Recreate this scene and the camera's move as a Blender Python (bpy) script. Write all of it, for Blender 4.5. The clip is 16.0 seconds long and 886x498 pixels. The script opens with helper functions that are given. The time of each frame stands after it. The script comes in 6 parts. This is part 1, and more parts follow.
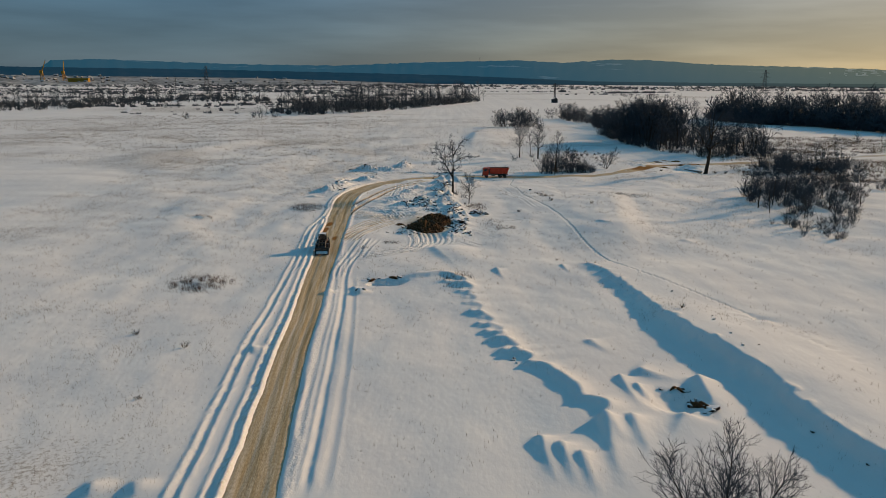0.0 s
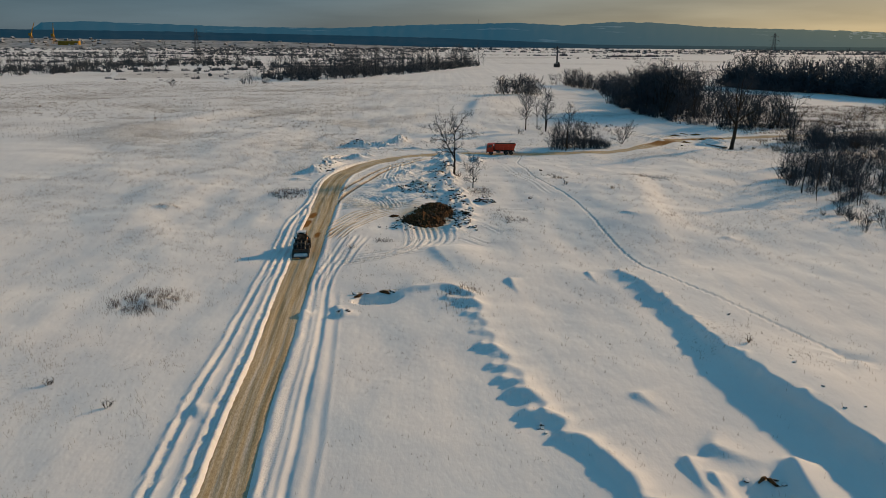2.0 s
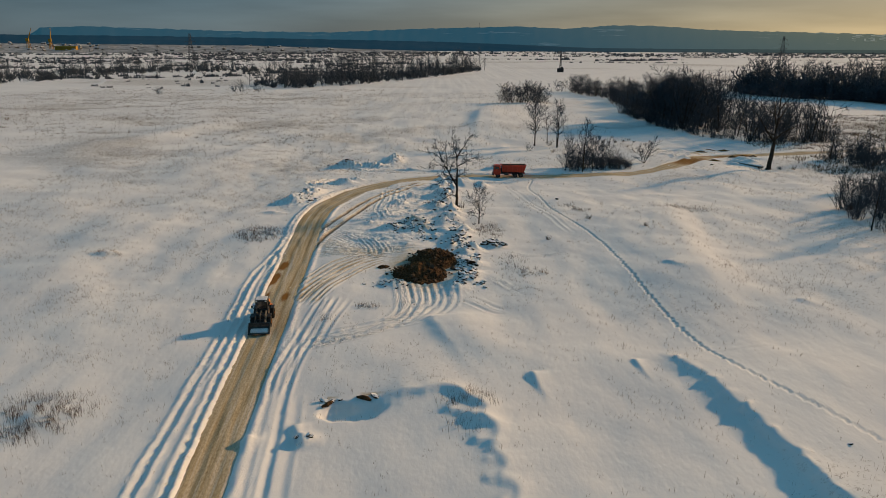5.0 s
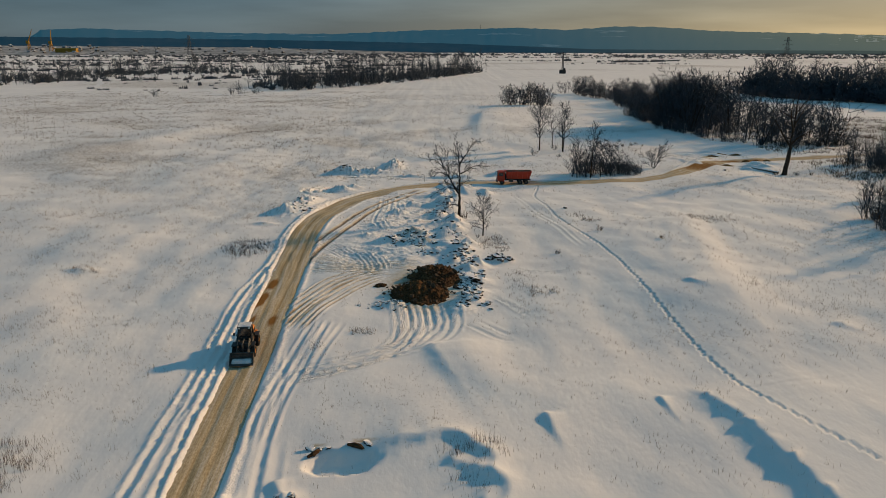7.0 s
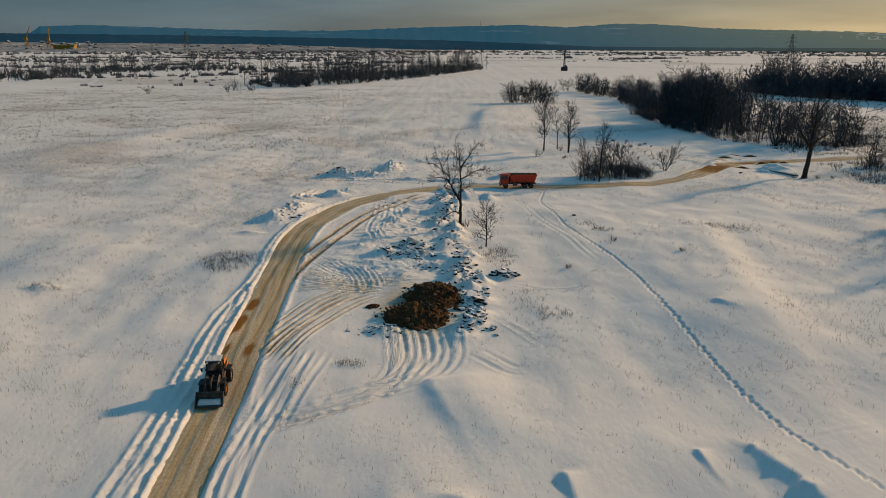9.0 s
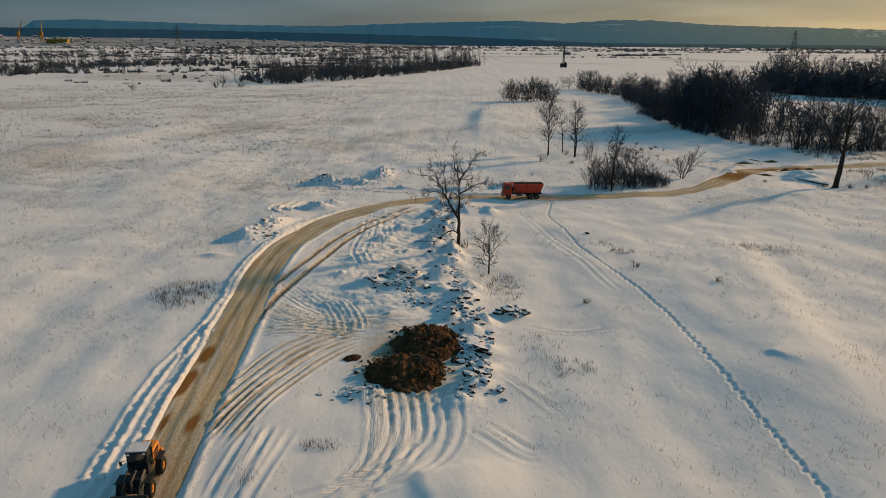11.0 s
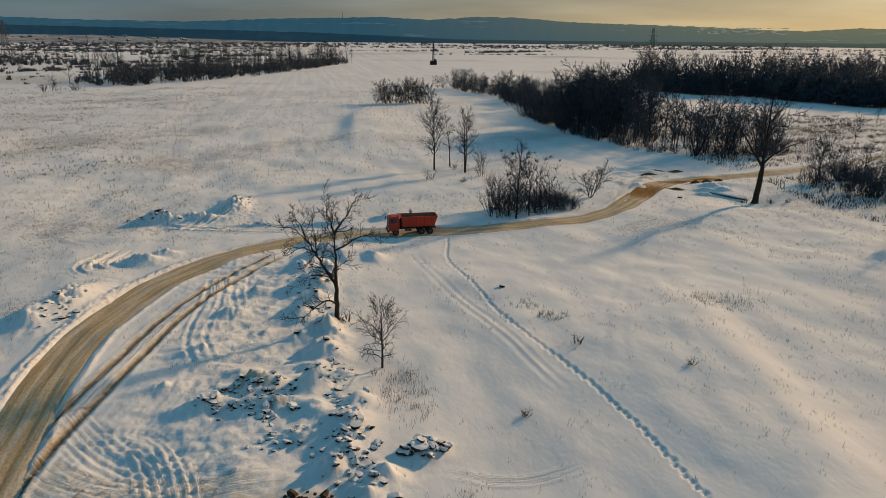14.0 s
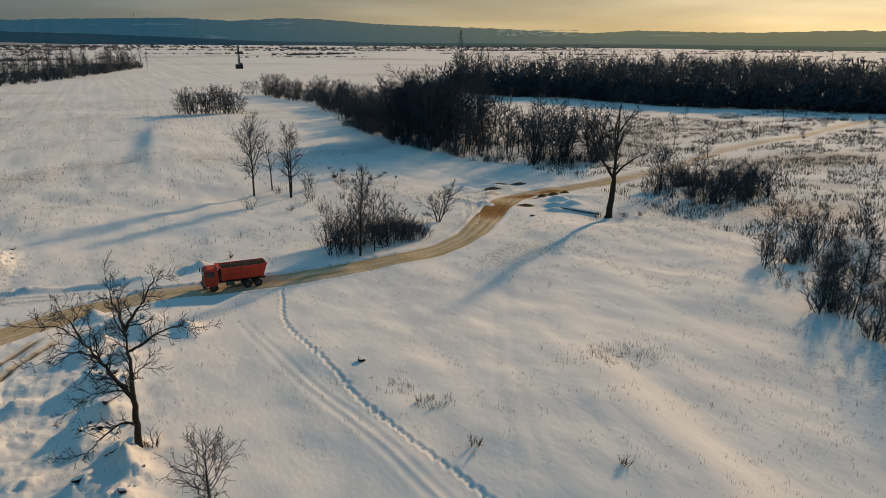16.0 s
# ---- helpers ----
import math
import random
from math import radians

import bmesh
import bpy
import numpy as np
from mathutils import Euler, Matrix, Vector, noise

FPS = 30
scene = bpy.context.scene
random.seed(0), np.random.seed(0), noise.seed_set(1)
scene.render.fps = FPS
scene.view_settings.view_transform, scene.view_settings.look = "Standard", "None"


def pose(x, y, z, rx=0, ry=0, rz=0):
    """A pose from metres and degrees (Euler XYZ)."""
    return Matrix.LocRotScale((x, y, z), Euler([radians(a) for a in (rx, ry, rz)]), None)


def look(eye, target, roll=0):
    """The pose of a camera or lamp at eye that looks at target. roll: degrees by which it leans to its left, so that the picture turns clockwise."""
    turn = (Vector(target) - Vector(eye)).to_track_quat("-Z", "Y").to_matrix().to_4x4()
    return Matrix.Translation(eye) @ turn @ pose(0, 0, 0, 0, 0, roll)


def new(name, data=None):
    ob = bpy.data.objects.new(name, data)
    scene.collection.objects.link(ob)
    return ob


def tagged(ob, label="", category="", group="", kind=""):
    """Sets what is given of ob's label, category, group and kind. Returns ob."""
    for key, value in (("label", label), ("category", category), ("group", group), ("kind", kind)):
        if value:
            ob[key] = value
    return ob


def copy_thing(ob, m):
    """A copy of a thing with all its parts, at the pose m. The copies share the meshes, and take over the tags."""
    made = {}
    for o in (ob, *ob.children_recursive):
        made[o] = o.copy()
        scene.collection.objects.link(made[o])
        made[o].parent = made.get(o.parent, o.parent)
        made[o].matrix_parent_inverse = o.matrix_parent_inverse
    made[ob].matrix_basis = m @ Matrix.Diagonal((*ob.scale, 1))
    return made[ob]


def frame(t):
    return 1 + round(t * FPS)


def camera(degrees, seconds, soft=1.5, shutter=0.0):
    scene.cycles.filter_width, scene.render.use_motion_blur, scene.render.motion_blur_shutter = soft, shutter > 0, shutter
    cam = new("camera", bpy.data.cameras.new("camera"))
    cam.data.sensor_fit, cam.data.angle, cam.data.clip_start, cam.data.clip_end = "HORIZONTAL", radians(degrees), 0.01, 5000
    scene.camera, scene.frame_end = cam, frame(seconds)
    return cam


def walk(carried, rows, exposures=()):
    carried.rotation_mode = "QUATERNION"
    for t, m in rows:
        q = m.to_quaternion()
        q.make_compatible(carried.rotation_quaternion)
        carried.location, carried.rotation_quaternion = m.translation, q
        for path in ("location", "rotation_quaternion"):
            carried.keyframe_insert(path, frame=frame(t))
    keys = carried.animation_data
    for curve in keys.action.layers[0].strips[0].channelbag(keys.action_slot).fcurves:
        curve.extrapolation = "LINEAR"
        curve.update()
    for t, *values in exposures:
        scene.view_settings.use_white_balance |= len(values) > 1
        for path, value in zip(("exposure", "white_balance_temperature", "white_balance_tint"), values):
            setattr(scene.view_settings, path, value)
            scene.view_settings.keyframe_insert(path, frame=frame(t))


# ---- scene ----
cam = camera(62.5, 16.0, soft=0.8)
METRES, EYE, TILT, LEAN, TURN = 127.8, 29.0, 0.0, 0.0, 0.0
ROWS = [
    (0.0, 0.0, 0.0, 0.0, 0.09, -13.29, -0.36),
    (0.5, -0.0016, 0.0382, 0.0007, 0.06, -13.34, -0.37),
    (1.0, -0.0029, 0.077, 0.0014, 0.02, -13.91, -0.39),
    (1.5, -0.0036, 0.117, 0.0025, -0.02, -15.49, -0.37),
    (2.0, -0.004, 0.1586, 0.0046, -0.05, -16.02, -0.38),
    (2.5, -0.0041, 0.1998, 0.0062, -0.06, -16.09, -0.38),
    (3.0, -0.0038, 0.2403, 0.0083, -0.08, -16.03, -0.36),
    (3.5, -0.0033, 0.2761, 0.01, -0.08, -15.96, -0.32),
    (4.0, -0.0029, 0.3063, 0.0114, -0.06, -15.88, -0.28),
    (6.5, -0.0038, 0.4033, 0.0106, 0.04, -15.65, -0.12),
    (7.0, -0.0038, 0.4173, 0.0098, 0.06, -15.64, -0.1),
    (7.5, -0.0036, 0.4324, 0.0088, 0.09, -15.67, -0.1),
    (8.0, -0.0034, 0.4501, 0.0077, 0.1, -15.73, -0.12),
    (8.5, -0.0035, 0.4714, 0.0068, 0.09, -15.78, -0.15),
    (11.0, -0.0027, 0.6205, 0.0041, -0.15, -16.15, -0.36),
    (11.5, -0.0025, 0.6554, 0.0039, -0.59, -16.2, -0.4),
    (12.0, -0.0022, 0.6916, 0.0036, -1.59, -16.26, -0.43),
    (12.5, -0.0021, 0.7284, 0.0037, -3.0, -16.31, -0.45),
    (13.0, -0.0014, 0.7658, 0.0044, -4.61, -16.33, -0.48),
    (13.5, 0.0002, 0.8043, 0.0052, -7.04, -16.35, -0.49),
    (14.0, 0.0021, 0.8433, 0.0061, -10.25, -16.34, -0.51),
    (14.5, 0.0047, 0.8832, 0.007, -13.71, -16.3, -0.52),
    (15.0, 0.0087, 0.9229, 0.0079, -17.23, -16.29, -0.51),
    (15.5, 0.0139, 0.9622, 0.0086, -20.98, -16.24, -0.51),
    (16.0, 0.0196, 0.9983, 0.0097, -24.75, -16.1, -0.48),
]
walk(cam, [(t, pose(0, 0, EYE, TILT, LEAN, TURN) @ pose(METRES * x, METRES * y, METRES * z, 90 + pitch, roll, yaw)) for t, x, y, z, yaw, pitch, roll in ROWS], exposures=[(0.0, -0.14, 6680, 12), (3.0, -0.15, 6950, 13), (8.0, -0.14, 7080, 13), (12.0, -0.12, 7080, 13), (16.0, -0.10, 7050, 13)])

# ---- world, sun, exposure ----
SUN_BEARING, SUN_HEIGHT = 57.0, 18.0      # degrees clockwise from +y, degrees above the horizon
HAZE_LOW, HAZE_HIGH, GLOW, SKY_STRENGTH = (0.036, 0.072, 0.104), (0.056, 0.196, 0.292), (0.50, 0.35, 0.13), 0.05
world = bpy.data.worlds.new("winter_sky")
scene.world = world
world.use_nodes = True
wn, wl = world.node_tree.nodes, world.node_tree.links
sky = wn.new("ShaderNodeTexSky")
sky.sky_type, sky.sun_disc = "NISHITA", False
sky.sun_elevation, sky.sun_rotation = radians(SUN_HEIGHT), radians(SUN_BEARING)
sky.air_density, sky.dust_density, sky.ozone_density, sky.altitude = 1.0, 0.7, 3.0, 200
background = wn["Background"]
background.inputs["Strength"].default_value = 1.0
wcoord = wn.new("ShaderNodeTexCoord")


def wmath(op, a, b=0.0, clamp=False):
    n = wn.new("ShaderNodeMath")
    n.operation, n.use_clamp = op, clamp
    for slot, value in zip(n.inputs, (a, b)):
        if isinstance(value, (int, float)):
            slot.default_value = value
        else:
            wl.new(value, slot)
    return n.outputs[0]


def wmix(fac, a, b, blend="MIX"):
    n = wn.new("ShaderNodeMix")
    n.data_type, n.blend_type = "RGBA", blend
    for name, value in (("Factor", fac), ("A", a), ("B", b)):
        if isinstance(value, tuple):
            n.inputs[name].default_value = (*value, 1)
        elif isinstance(value, (int, float)):
            n.inputs[name].default_value = value
        else:
            wl.new(value, n.inputs[name])
    return n.outputs["Result"]


# winter haze over the clear sky: blue-grey, warm round the low sun
wsep = wn.new("ShaderNodeSeparateXYZ")
wl.new(wcoord.outputs["Generated"], wsep.inputs["Vector"])
wdot = wn.new("ShaderNodeVectorMath")
wdot.operation = "DOT_PRODUCT"
wdot.inputs[1].default_value = (math.sin(radians(SUN_BEARING)), math.cos(radians(SUN_BEARING)), 0.10)
wl.new(wcoord.outputs["Generated"], wdot.inputs[0])
height = wmath("MAXIMUM", wsep.outputs["Z"], 0.0)
haze = wmix(wmath("MULTIPLY", height, 1.6, True), HAZE_LOW, HAZE_HIGH)
toward = wmath("MAXIMUM", wmath("SUBTRACT", wmath("MULTIPLY", wdot.outputs["Value"], 1.22), 0.22), 0.0)
low = wmath("SUBTRACT", 1.0, wmath("MULTIPLY", height, 1.7), True)
glow = wmath("MULTIPLY", wmath("POWER", toward, 2.2), wmath("POWER", low, 2.0))
haze = wmix(wmath("MULTIPLY", glow, 0.95, True), haze, GLOW)
# thin streaks of high cloud
wmap = wn.new("ShaderNodeMapping")
wmap.inputs["Scale"].default_value = (1.3, 1.3, 11.0)
wmap.inputs["Rotation"].default_value = (radians(3), radians(-4), 0)
wl.new(wcoord.outputs["Generated"], wmap.inputs["Vector"])
wnoise = wn.new("ShaderNodeTexNoise")
wnoise.inputs["Scale"].default_value, wnoise.inputs["Detail"].default_value = 2.2, 5.0
wl.new(wmap.outputs["Vector"], wnoise.inputs["Vector"])
wramp = wn.new("ShaderNodeMapRange")
wramp.inputs["From Min"].default_value, wramp.inputs["From Max"].default_value = 0.40, 0.72
wramp.inputs["To Min"].default_value, wramp.inputs["To Max"].default_value = 0.86, 1.24
wl.new(wnoise.outputs["Fac"], wramp.inputs["Value"])
clear = wn.new("ShaderNodeVectorMath")
clear.operation = "SCALE"
clear.inputs["Scale"].default_value = SKY_STRENGTH
wl.new(sky.outputs["Color"], clear.inputs[0])
thinned = wmix(1.0, clear.outputs["Vector"], (0.36, 0.40, 0.48), "MULTIPLY")
both = wmix(1.0, thinned, haze, "ADD")
wmul = wn.new("ShaderNodeVectorMath")
wmul.operation = "SCALE"
wl.new(both, wmul.inputs[0])
wl.new(wramp.outputs["Result"], wmul.inputs["Scale"])
wl.new(wmul.outputs["Vector"], background.inputs["Color"])

sun = new("sun", bpy.data.lights.new("sun", "SUN"))
sun.data.energy, sun.data.angle, sun.data.color = 4.0, radians(2.6), (1.0, 0.68, 0.37)
sb, sh = radians(SUN_BEARING), radians(SUN_HEIGHT)
sun.matrix_world = look((math.sin(sb) * 900, math.cos(sb) * 900, math.tan(sh) * 900), (0, 0, 0))

# ---- materials ----


def node(tree, kind, **values):
    n = tree.nodes.new(kind)
    for key, value in values.items():
        n.inputs[key].default_value = value
    return n


def surface(name, dark, light, rough=0.8, scale=4.0, fine=30.0, bump=0.3, depth=0.02, metal=0.0, spec=0.3, glow=None, spread=0.0):
    """A two-scale mottled material: colour between dark and light, with fine relief."""
    m = bpy.data.materials.new(name)
    m.use_nodes = True
    t = m.node_tree
    b = t.nodes["Principled BSDF"]
    co = node(t, "ShaderNodeTexCoord")
    n1 = node(t, "ShaderNodeTexNoise", Scale=scale, Detail=6.0, Roughness=0.6)
    n2 = node(t, "ShaderNodeTexNoise", Scale=fine, Detail=4.0, Roughness=0.65)
    t.links.new(co.outputs["Object"], n1.inputs["Vector"])
    t.links.new(co.outputs["Object"], n2.inputs["Vector"])
    add = node(t, "ShaderNodeMath")
    add.operation = "ADD"
    t.links.new(n1.outputs["Fac"], add.inputs[0])
    t.links.new(n2.outputs["Fac"], add.inputs[1])
    last = add
    if spread:
        info = node(t, "ShaderNodeObjectInfo")
        ma = node(t, "ShaderNodeMath")
        ma.operation = "MULTIPLY_ADD"
        ma.inputs[1].default_value = spread
        t.links.new(info.outputs["Random"], ma.inputs[0])
        t.links.new(add.outputs[0], ma.inputs[2])
        last = ma
    ra = node(t, "ShaderNodeMapRange")
    ra.inputs["From Min"].default_value, ra.inputs["From Max"].default_value = 0.72, 1.28 + spread
    t.links.new(last.outputs[0], ra.inputs["Value"])
    mix = node(t, "ShaderNodeMix")
    mix.data_type = "RGBA"
    mix.inputs["A"].default_value, mix.inputs["B"].default_value = (*dark, 1), (*light, 1)
    t.links.new(ra.outputs["Result"], mix.inputs["Factor"])
    t.links.new(mix.outputs["Result"], b.inputs["Base Color"])
    b.inputs["Roughness"].default_value, b.inputs["Metallic"].default_value = rough, metal
    b.inputs["Specular IOR Level"].default_value = spec
    if bump:
        bu = node(t, "ShaderNodeBump", Strength=bump, Distance=depth)
        t.links.new(add.outputs[0], bu.inputs["Height"])
        t.links.new(bu.outputs["Normal"], b.inputs["Normal"])
    if glow:
        b.inputs["Emission Color"].default_value = (*glow, 1)
        b.inputs["Emission Strength"].default_value = 1.0
    return m


def snow_field():
    """Snow with wind crust; soil and dead grass show where the mesh's masks say so."""
    m = bpy.data.materials.new("snow_field")
    m.use_nodes = True
    t = m.node_tree
    b = t.nodes["Principled BSDF"]
    co = node(t, "ShaderNodeTexCoord")

    def noise_of(scale, detail, stretch=(1, 1, 1), rough=0.6):
        mp = node(t, "ShaderNodeMapping", Scale=stretch)
        mp.inputs["Rotation"].default_value = (0, 0, radians(-20))
        n = node(t, "ShaderNodeTexNoise", Scale=scale, Detail=detail, Roughness=rough)
        t.links.new(co.outputs["Object"], mp.inputs["Vector"])
        t.links.new(mp.outputs["Vector"], n.inputs["Vector"])
        return n.outputs["Fac"]

    def mixed(fac, a, bcol):
        mx = node(t, "ShaderNodeMix")
        mx.data_type = "RGBA"
        for slot, value in (("A", a), ("B", bcol)):
            if isinstance(value, tuple):
                mx.inputs[slot].default_value = (*value, 1)
            else:
                t.links.new(value, mx.inputs[slot])
        t.links.new(fac, mx.inputs["Factor"])
        return mx.outputs["Result"]

    def ranged(value, lo, hi, a=0.0, bb=1.0):
        r = node(t, "ShaderNodeMapRange")
        r.inputs["From Min"].default_value, r.inputs["From Max"].default_value = lo, hi
        r.inputs["To Min"].default_value, r.inputs["To Max"].default_value = a, bb
        t.links.new(value, r.inputs["Value"])
        return r.outputs["Result"]

    def math2(op, a, c):
        n = node(t, "ShaderNodeMath")
        n.operation = op
        for i, value in enumerate((a, c)):
            if isinstance(value, float):
                n.inputs[i].default_value = value
            else:
                t.links.new(value, n.inputs[i])
        return n.outputs[0]

    def attribute(name):
        a = node(t, "ShaderNodeAttribute")
        a.attribute_name = name
        return a.outputs["Fac"]

    big, mid, fine = noise_of(0.06, 5.0), noise_of(0.9, 6.0, (1, 0.5, 1)), noise_of(9.0, 5.0)
    col = mixed(ranged(big, 0.35, 0.65), (0.74, 0.735, 0.74), (0.82, 0.81, 0.80))
    # dead grass standing out of the snow
    speck = ranged(math2("ADD", noise_of(2.2, 6.0, rough=0.75), math2("MULTIPLY", math2("POWER", attribute("weeds"), 1.4), 0.27)), 0.69, 0.89)
    col = mixed(math2("MULTIPLY", speck, 0.8), col, (0.20, 0.155, 0.115))
    # soil ground into the snow
    lane = node(t, "ShaderNodeCombineXYZ")
    t.links.new(math2("MULTIPLY", attribute("toff"), 5.5), lane.inputs["X"])
    t.links.new(math2("MULTIPLY", attribute("talong"), 0.22), lane.inputs["Y"])
    press = node(t, "ShaderNodeTexNoise", Scale=1.0, Detail=4.0, Roughness=0.7)
    t.links.new(lane.outputs["Vector"], press.inputs["Vector"])
    press_fac = press.outputs["Fac"]
    soil_edge = math2("ADD", math2("ADD", attribute("soil"), math2("MULTIPLY", math2("MULTIPLY", math2("SUBTRACT", press_fac, 0.5), attribute("soil")), 2.4)), math2("MULTIPLY", math2("SUBTRACT", noise_of(1.7, 7.0, rough=0.7), 0.5), 1.1))
    dark_soil = mixed(ranged(fine, 0.3, 0.7), (0.06, 0.035, 0.018), (0.20, 0.12, 0.055))
    tan_soil = mixed(ranged(fine, 0.3, 0.7), (0.34, 0.235, 0.11), (0.58, 0.46, 0.27))
    soil = mixed(ranged(attribute("soil"), 0.7, 1.0), tan_soil, dark_soil)
    col = mixed(math2("MULTIPLY", ranged(soil_edge, 0.28, 0.95), 0.92), col, soil)
    t.links.new(col, b.inputs["Base Color"])
    b.inputs["Roughness"].default_value = 1.0
    b.inputs["Specular IOR Level"].default_value = 0.3
    rel = math2("ADD", math2("MULTIPLY", noise_of(0.28, 5.0, (1, 0.6, 1)), 2.6), math2("ADD", math2("MULTIPLY", mid, 0.26), math2("MULTIPLY", fine, 0.02)))
    # clods of broken snow, and the streaks that tyres press
    rel = math2("ADD", rel, math2("MULTIPLY", math2("MULTIPLY", noise_of(2.6, 5.0, rough=0.7), attribute("rough")), 2.4))
    rel = math2("ADD", rel, math2("MULTIPLY", math2("MULTIPLY", press_fac, attribute("trk")), 4.2))
    bu = node(t, "ShaderNodeBump", Strength=0.85, Distance=0.06)
    t.links.new(rel, bu.inputs["Height"])
    t.links.new(bu.outputs["Normal"], b.inputs["Normal"])
    return m


def packed_road():
    """Sand-strewn packed snow, streaked along the way of the wheels (uv in metres: across, along)."""
    m = bpy.data.materials.new("packed_road")
    m.use_nodes = True
    t = m.node_tree
    b = t.nodes["Principled BSDF"]
    uv = node(t, "ShaderNodeUVMap")

    def streak(sx, sy, detail, rough=0.65):
        mp = node(t, "ShaderNodeMapping", Scale=(sx, sy, 1))
        n = node(t, "ShaderNodeTexNoise", Scale=1.0, Detail=detail, Roughness=rough)
        t.links.new(uv.outputs["UV"], mp.inputs["Vector"])
        t.links.new(mp.outputs["Vector"], n.inputs["Vector"])
        return n.outputs["Fac"]

    def ramp(value, stops):
        r = node(t, "ShaderNodeValToRGB")
        while len(r.color_ramp.elements) < len(stops):
            r.color_ramp.elements.new(0.5)
        for e, (at, c) in zip(r.color_ramp.elements, stops):
            e.position, e.color = at, (*c, 1)
        t.links.new(value, r.inputs["Fac"])
        return r.outputs["Color"]

    def mix(fac, a, c):
        mx = node(t, "ShaderNodeMix")
        mx.data_type = "RGBA"
        for slot, value in (("A", a), ("B", c)):
            if isinstance(value, tuple):
                mx.inputs[slot].default_value = (*value, 1)
            else:
                t.links.new(value, mx.inputs[slot])
        t.links.new(fac, mx.inputs["Factor"])
        return mx.outputs["Result"]

    base = ramp(streak(1.5, 0.05, 6.0), [(0.30, (0.33, 0.24, 0.13)), (0.43, (0.48, 0.37, 0.22)), (0.54, (0.58, 0.48, 0.34)), (0.68, (0.68, 0.62, 0.54))])
    grit = ramp(streak(5.0, 2.5, 6.0), [(0.35, (0.55, 0.5, 0.45)), (0.6, (1, 1, 1))])
    mul = node(t, "ShaderNodeMix")
    mul.data_type, mul.blend_type = "RGBA", "MULTIPLY"
    mul.inputs["Factor"].default_value = 0.7
    t.links.new(base, mul.inputs["A"])
    t.links.new(grit, mul.inputs["B"])
    # patches of fresh soil and of cleaner snow
    def att(name):
        a = node(t, "ShaderNodeAttribute")
        a.attribute_name = name
        return a.outputs["Fac"]
    ms = node(t, "ShaderNodeMath")
    ms.operation = "MULTIPLY_ADD"
    ms.inputs[1].default_value = 1.6
    t.links.new(att("soil"), ms.inputs[0])
    t.links.new(streak(3.2, 0.6, 6.0, 0.75), ms.inputs[2])
    rs = node(t, "ShaderNodeMapRange")
    rs.inputs["From Min"].default_value, rs.inputs["From Max"].default_value = 0.86, 1.2
    t.links.new(ms.outputs[0], rs.inputs["Value"])
    col = mix(rs.outputs["Result"], mul.outputs["Result"], (0.24, 0.11, 0.03))
    mc = node(t, "ShaderNodeMath")
    mc.operation = "MULTIPLY_ADD"
    mc.inputs[1].default_value = 1.5
    t.links.new(att("clean"), mc.inputs[0])
    t.links.new(streak(0.9, 0.08, 5.0), mc.inputs[2])
    rc = node(t, "ShaderNodeMapRange")
    rc.inputs["From Min"].default_value, rc.inputs["From Max"].default_value = 0.7, 1.3
    t.links.new(mc.outputs[0], rc.inputs["Value"])
    col = mix(rc.outputs["Result"], col, (0.60, 0.60, 0.61))
    t.links.new(col, b.inputs["Base Color"])
    b.inputs["Roughness"].default_value = 0.8
    b.inputs["Specular IOR Level"].default_value = 0.04
    bu = node(t, "ShaderNodeBump", Strength=0.6, Distance=0.06)
    t.links.new(streak(4.0, 0.8, 7.0), bu.inputs["Height"])
    t.links.new(bu.outputs["Normal"], b.inputs["Normal"])
    return m


def snow_capped(name, dark, light):
    """Stone or frozen soil on whose upper faces snow lies."""
    m = surface(name, dark, light, 0.95, 1.1, 7.0, 0.8, 0.1, spec=0.1, spread=0.3)
    t = m.node_tree
    b = t.nodes["Principled BSDF"]
    colour = b.inputs["Base Color"].links[0].from_socket
    geo, co = node(t, "ShaderNodeNewGeometry"), node(t, "ShaderNodeTexCoord")
    sep = node(t, "ShaderNodeSeparateXYZ")
    n = node(t, "ShaderNodeTexNoise", Scale=1.6, Detail=4.0)
    t.links.new(co.outputs["Object"], n.inputs["Vector"])
    t.links.new(geo.outputs["Normal"], sep.inputs["Vector"])
    add = node(t, "ShaderNodeMath")
    add.operation = "ADD"
    t.links.new(sep.outputs["Z"], add.inputs[0])
    t.links.new(n.outputs["Fac"], add.inputs[1])
    r = node(t, "ShaderNodeMapRange")
    r.inputs["From Min"].default_value, r.inputs["From Max"].default_value = 0.80, 1.06
    t.links.new(add.outputs[0], r.inputs["Value"])
    mx = node(t, "ShaderNodeMix")
    mx.data_type = "RGBA"
    mx.inputs["B"].default_value = (0.82, 0.81, 0.82, 1)
    t.links.new(r.outputs["Result"], mx.inputs["Factor"])
    t.links.new(colour, mx.inputs["A"])
    t.links.new(mx.outputs["Result"], b.inputs["Base Color"])
    return m


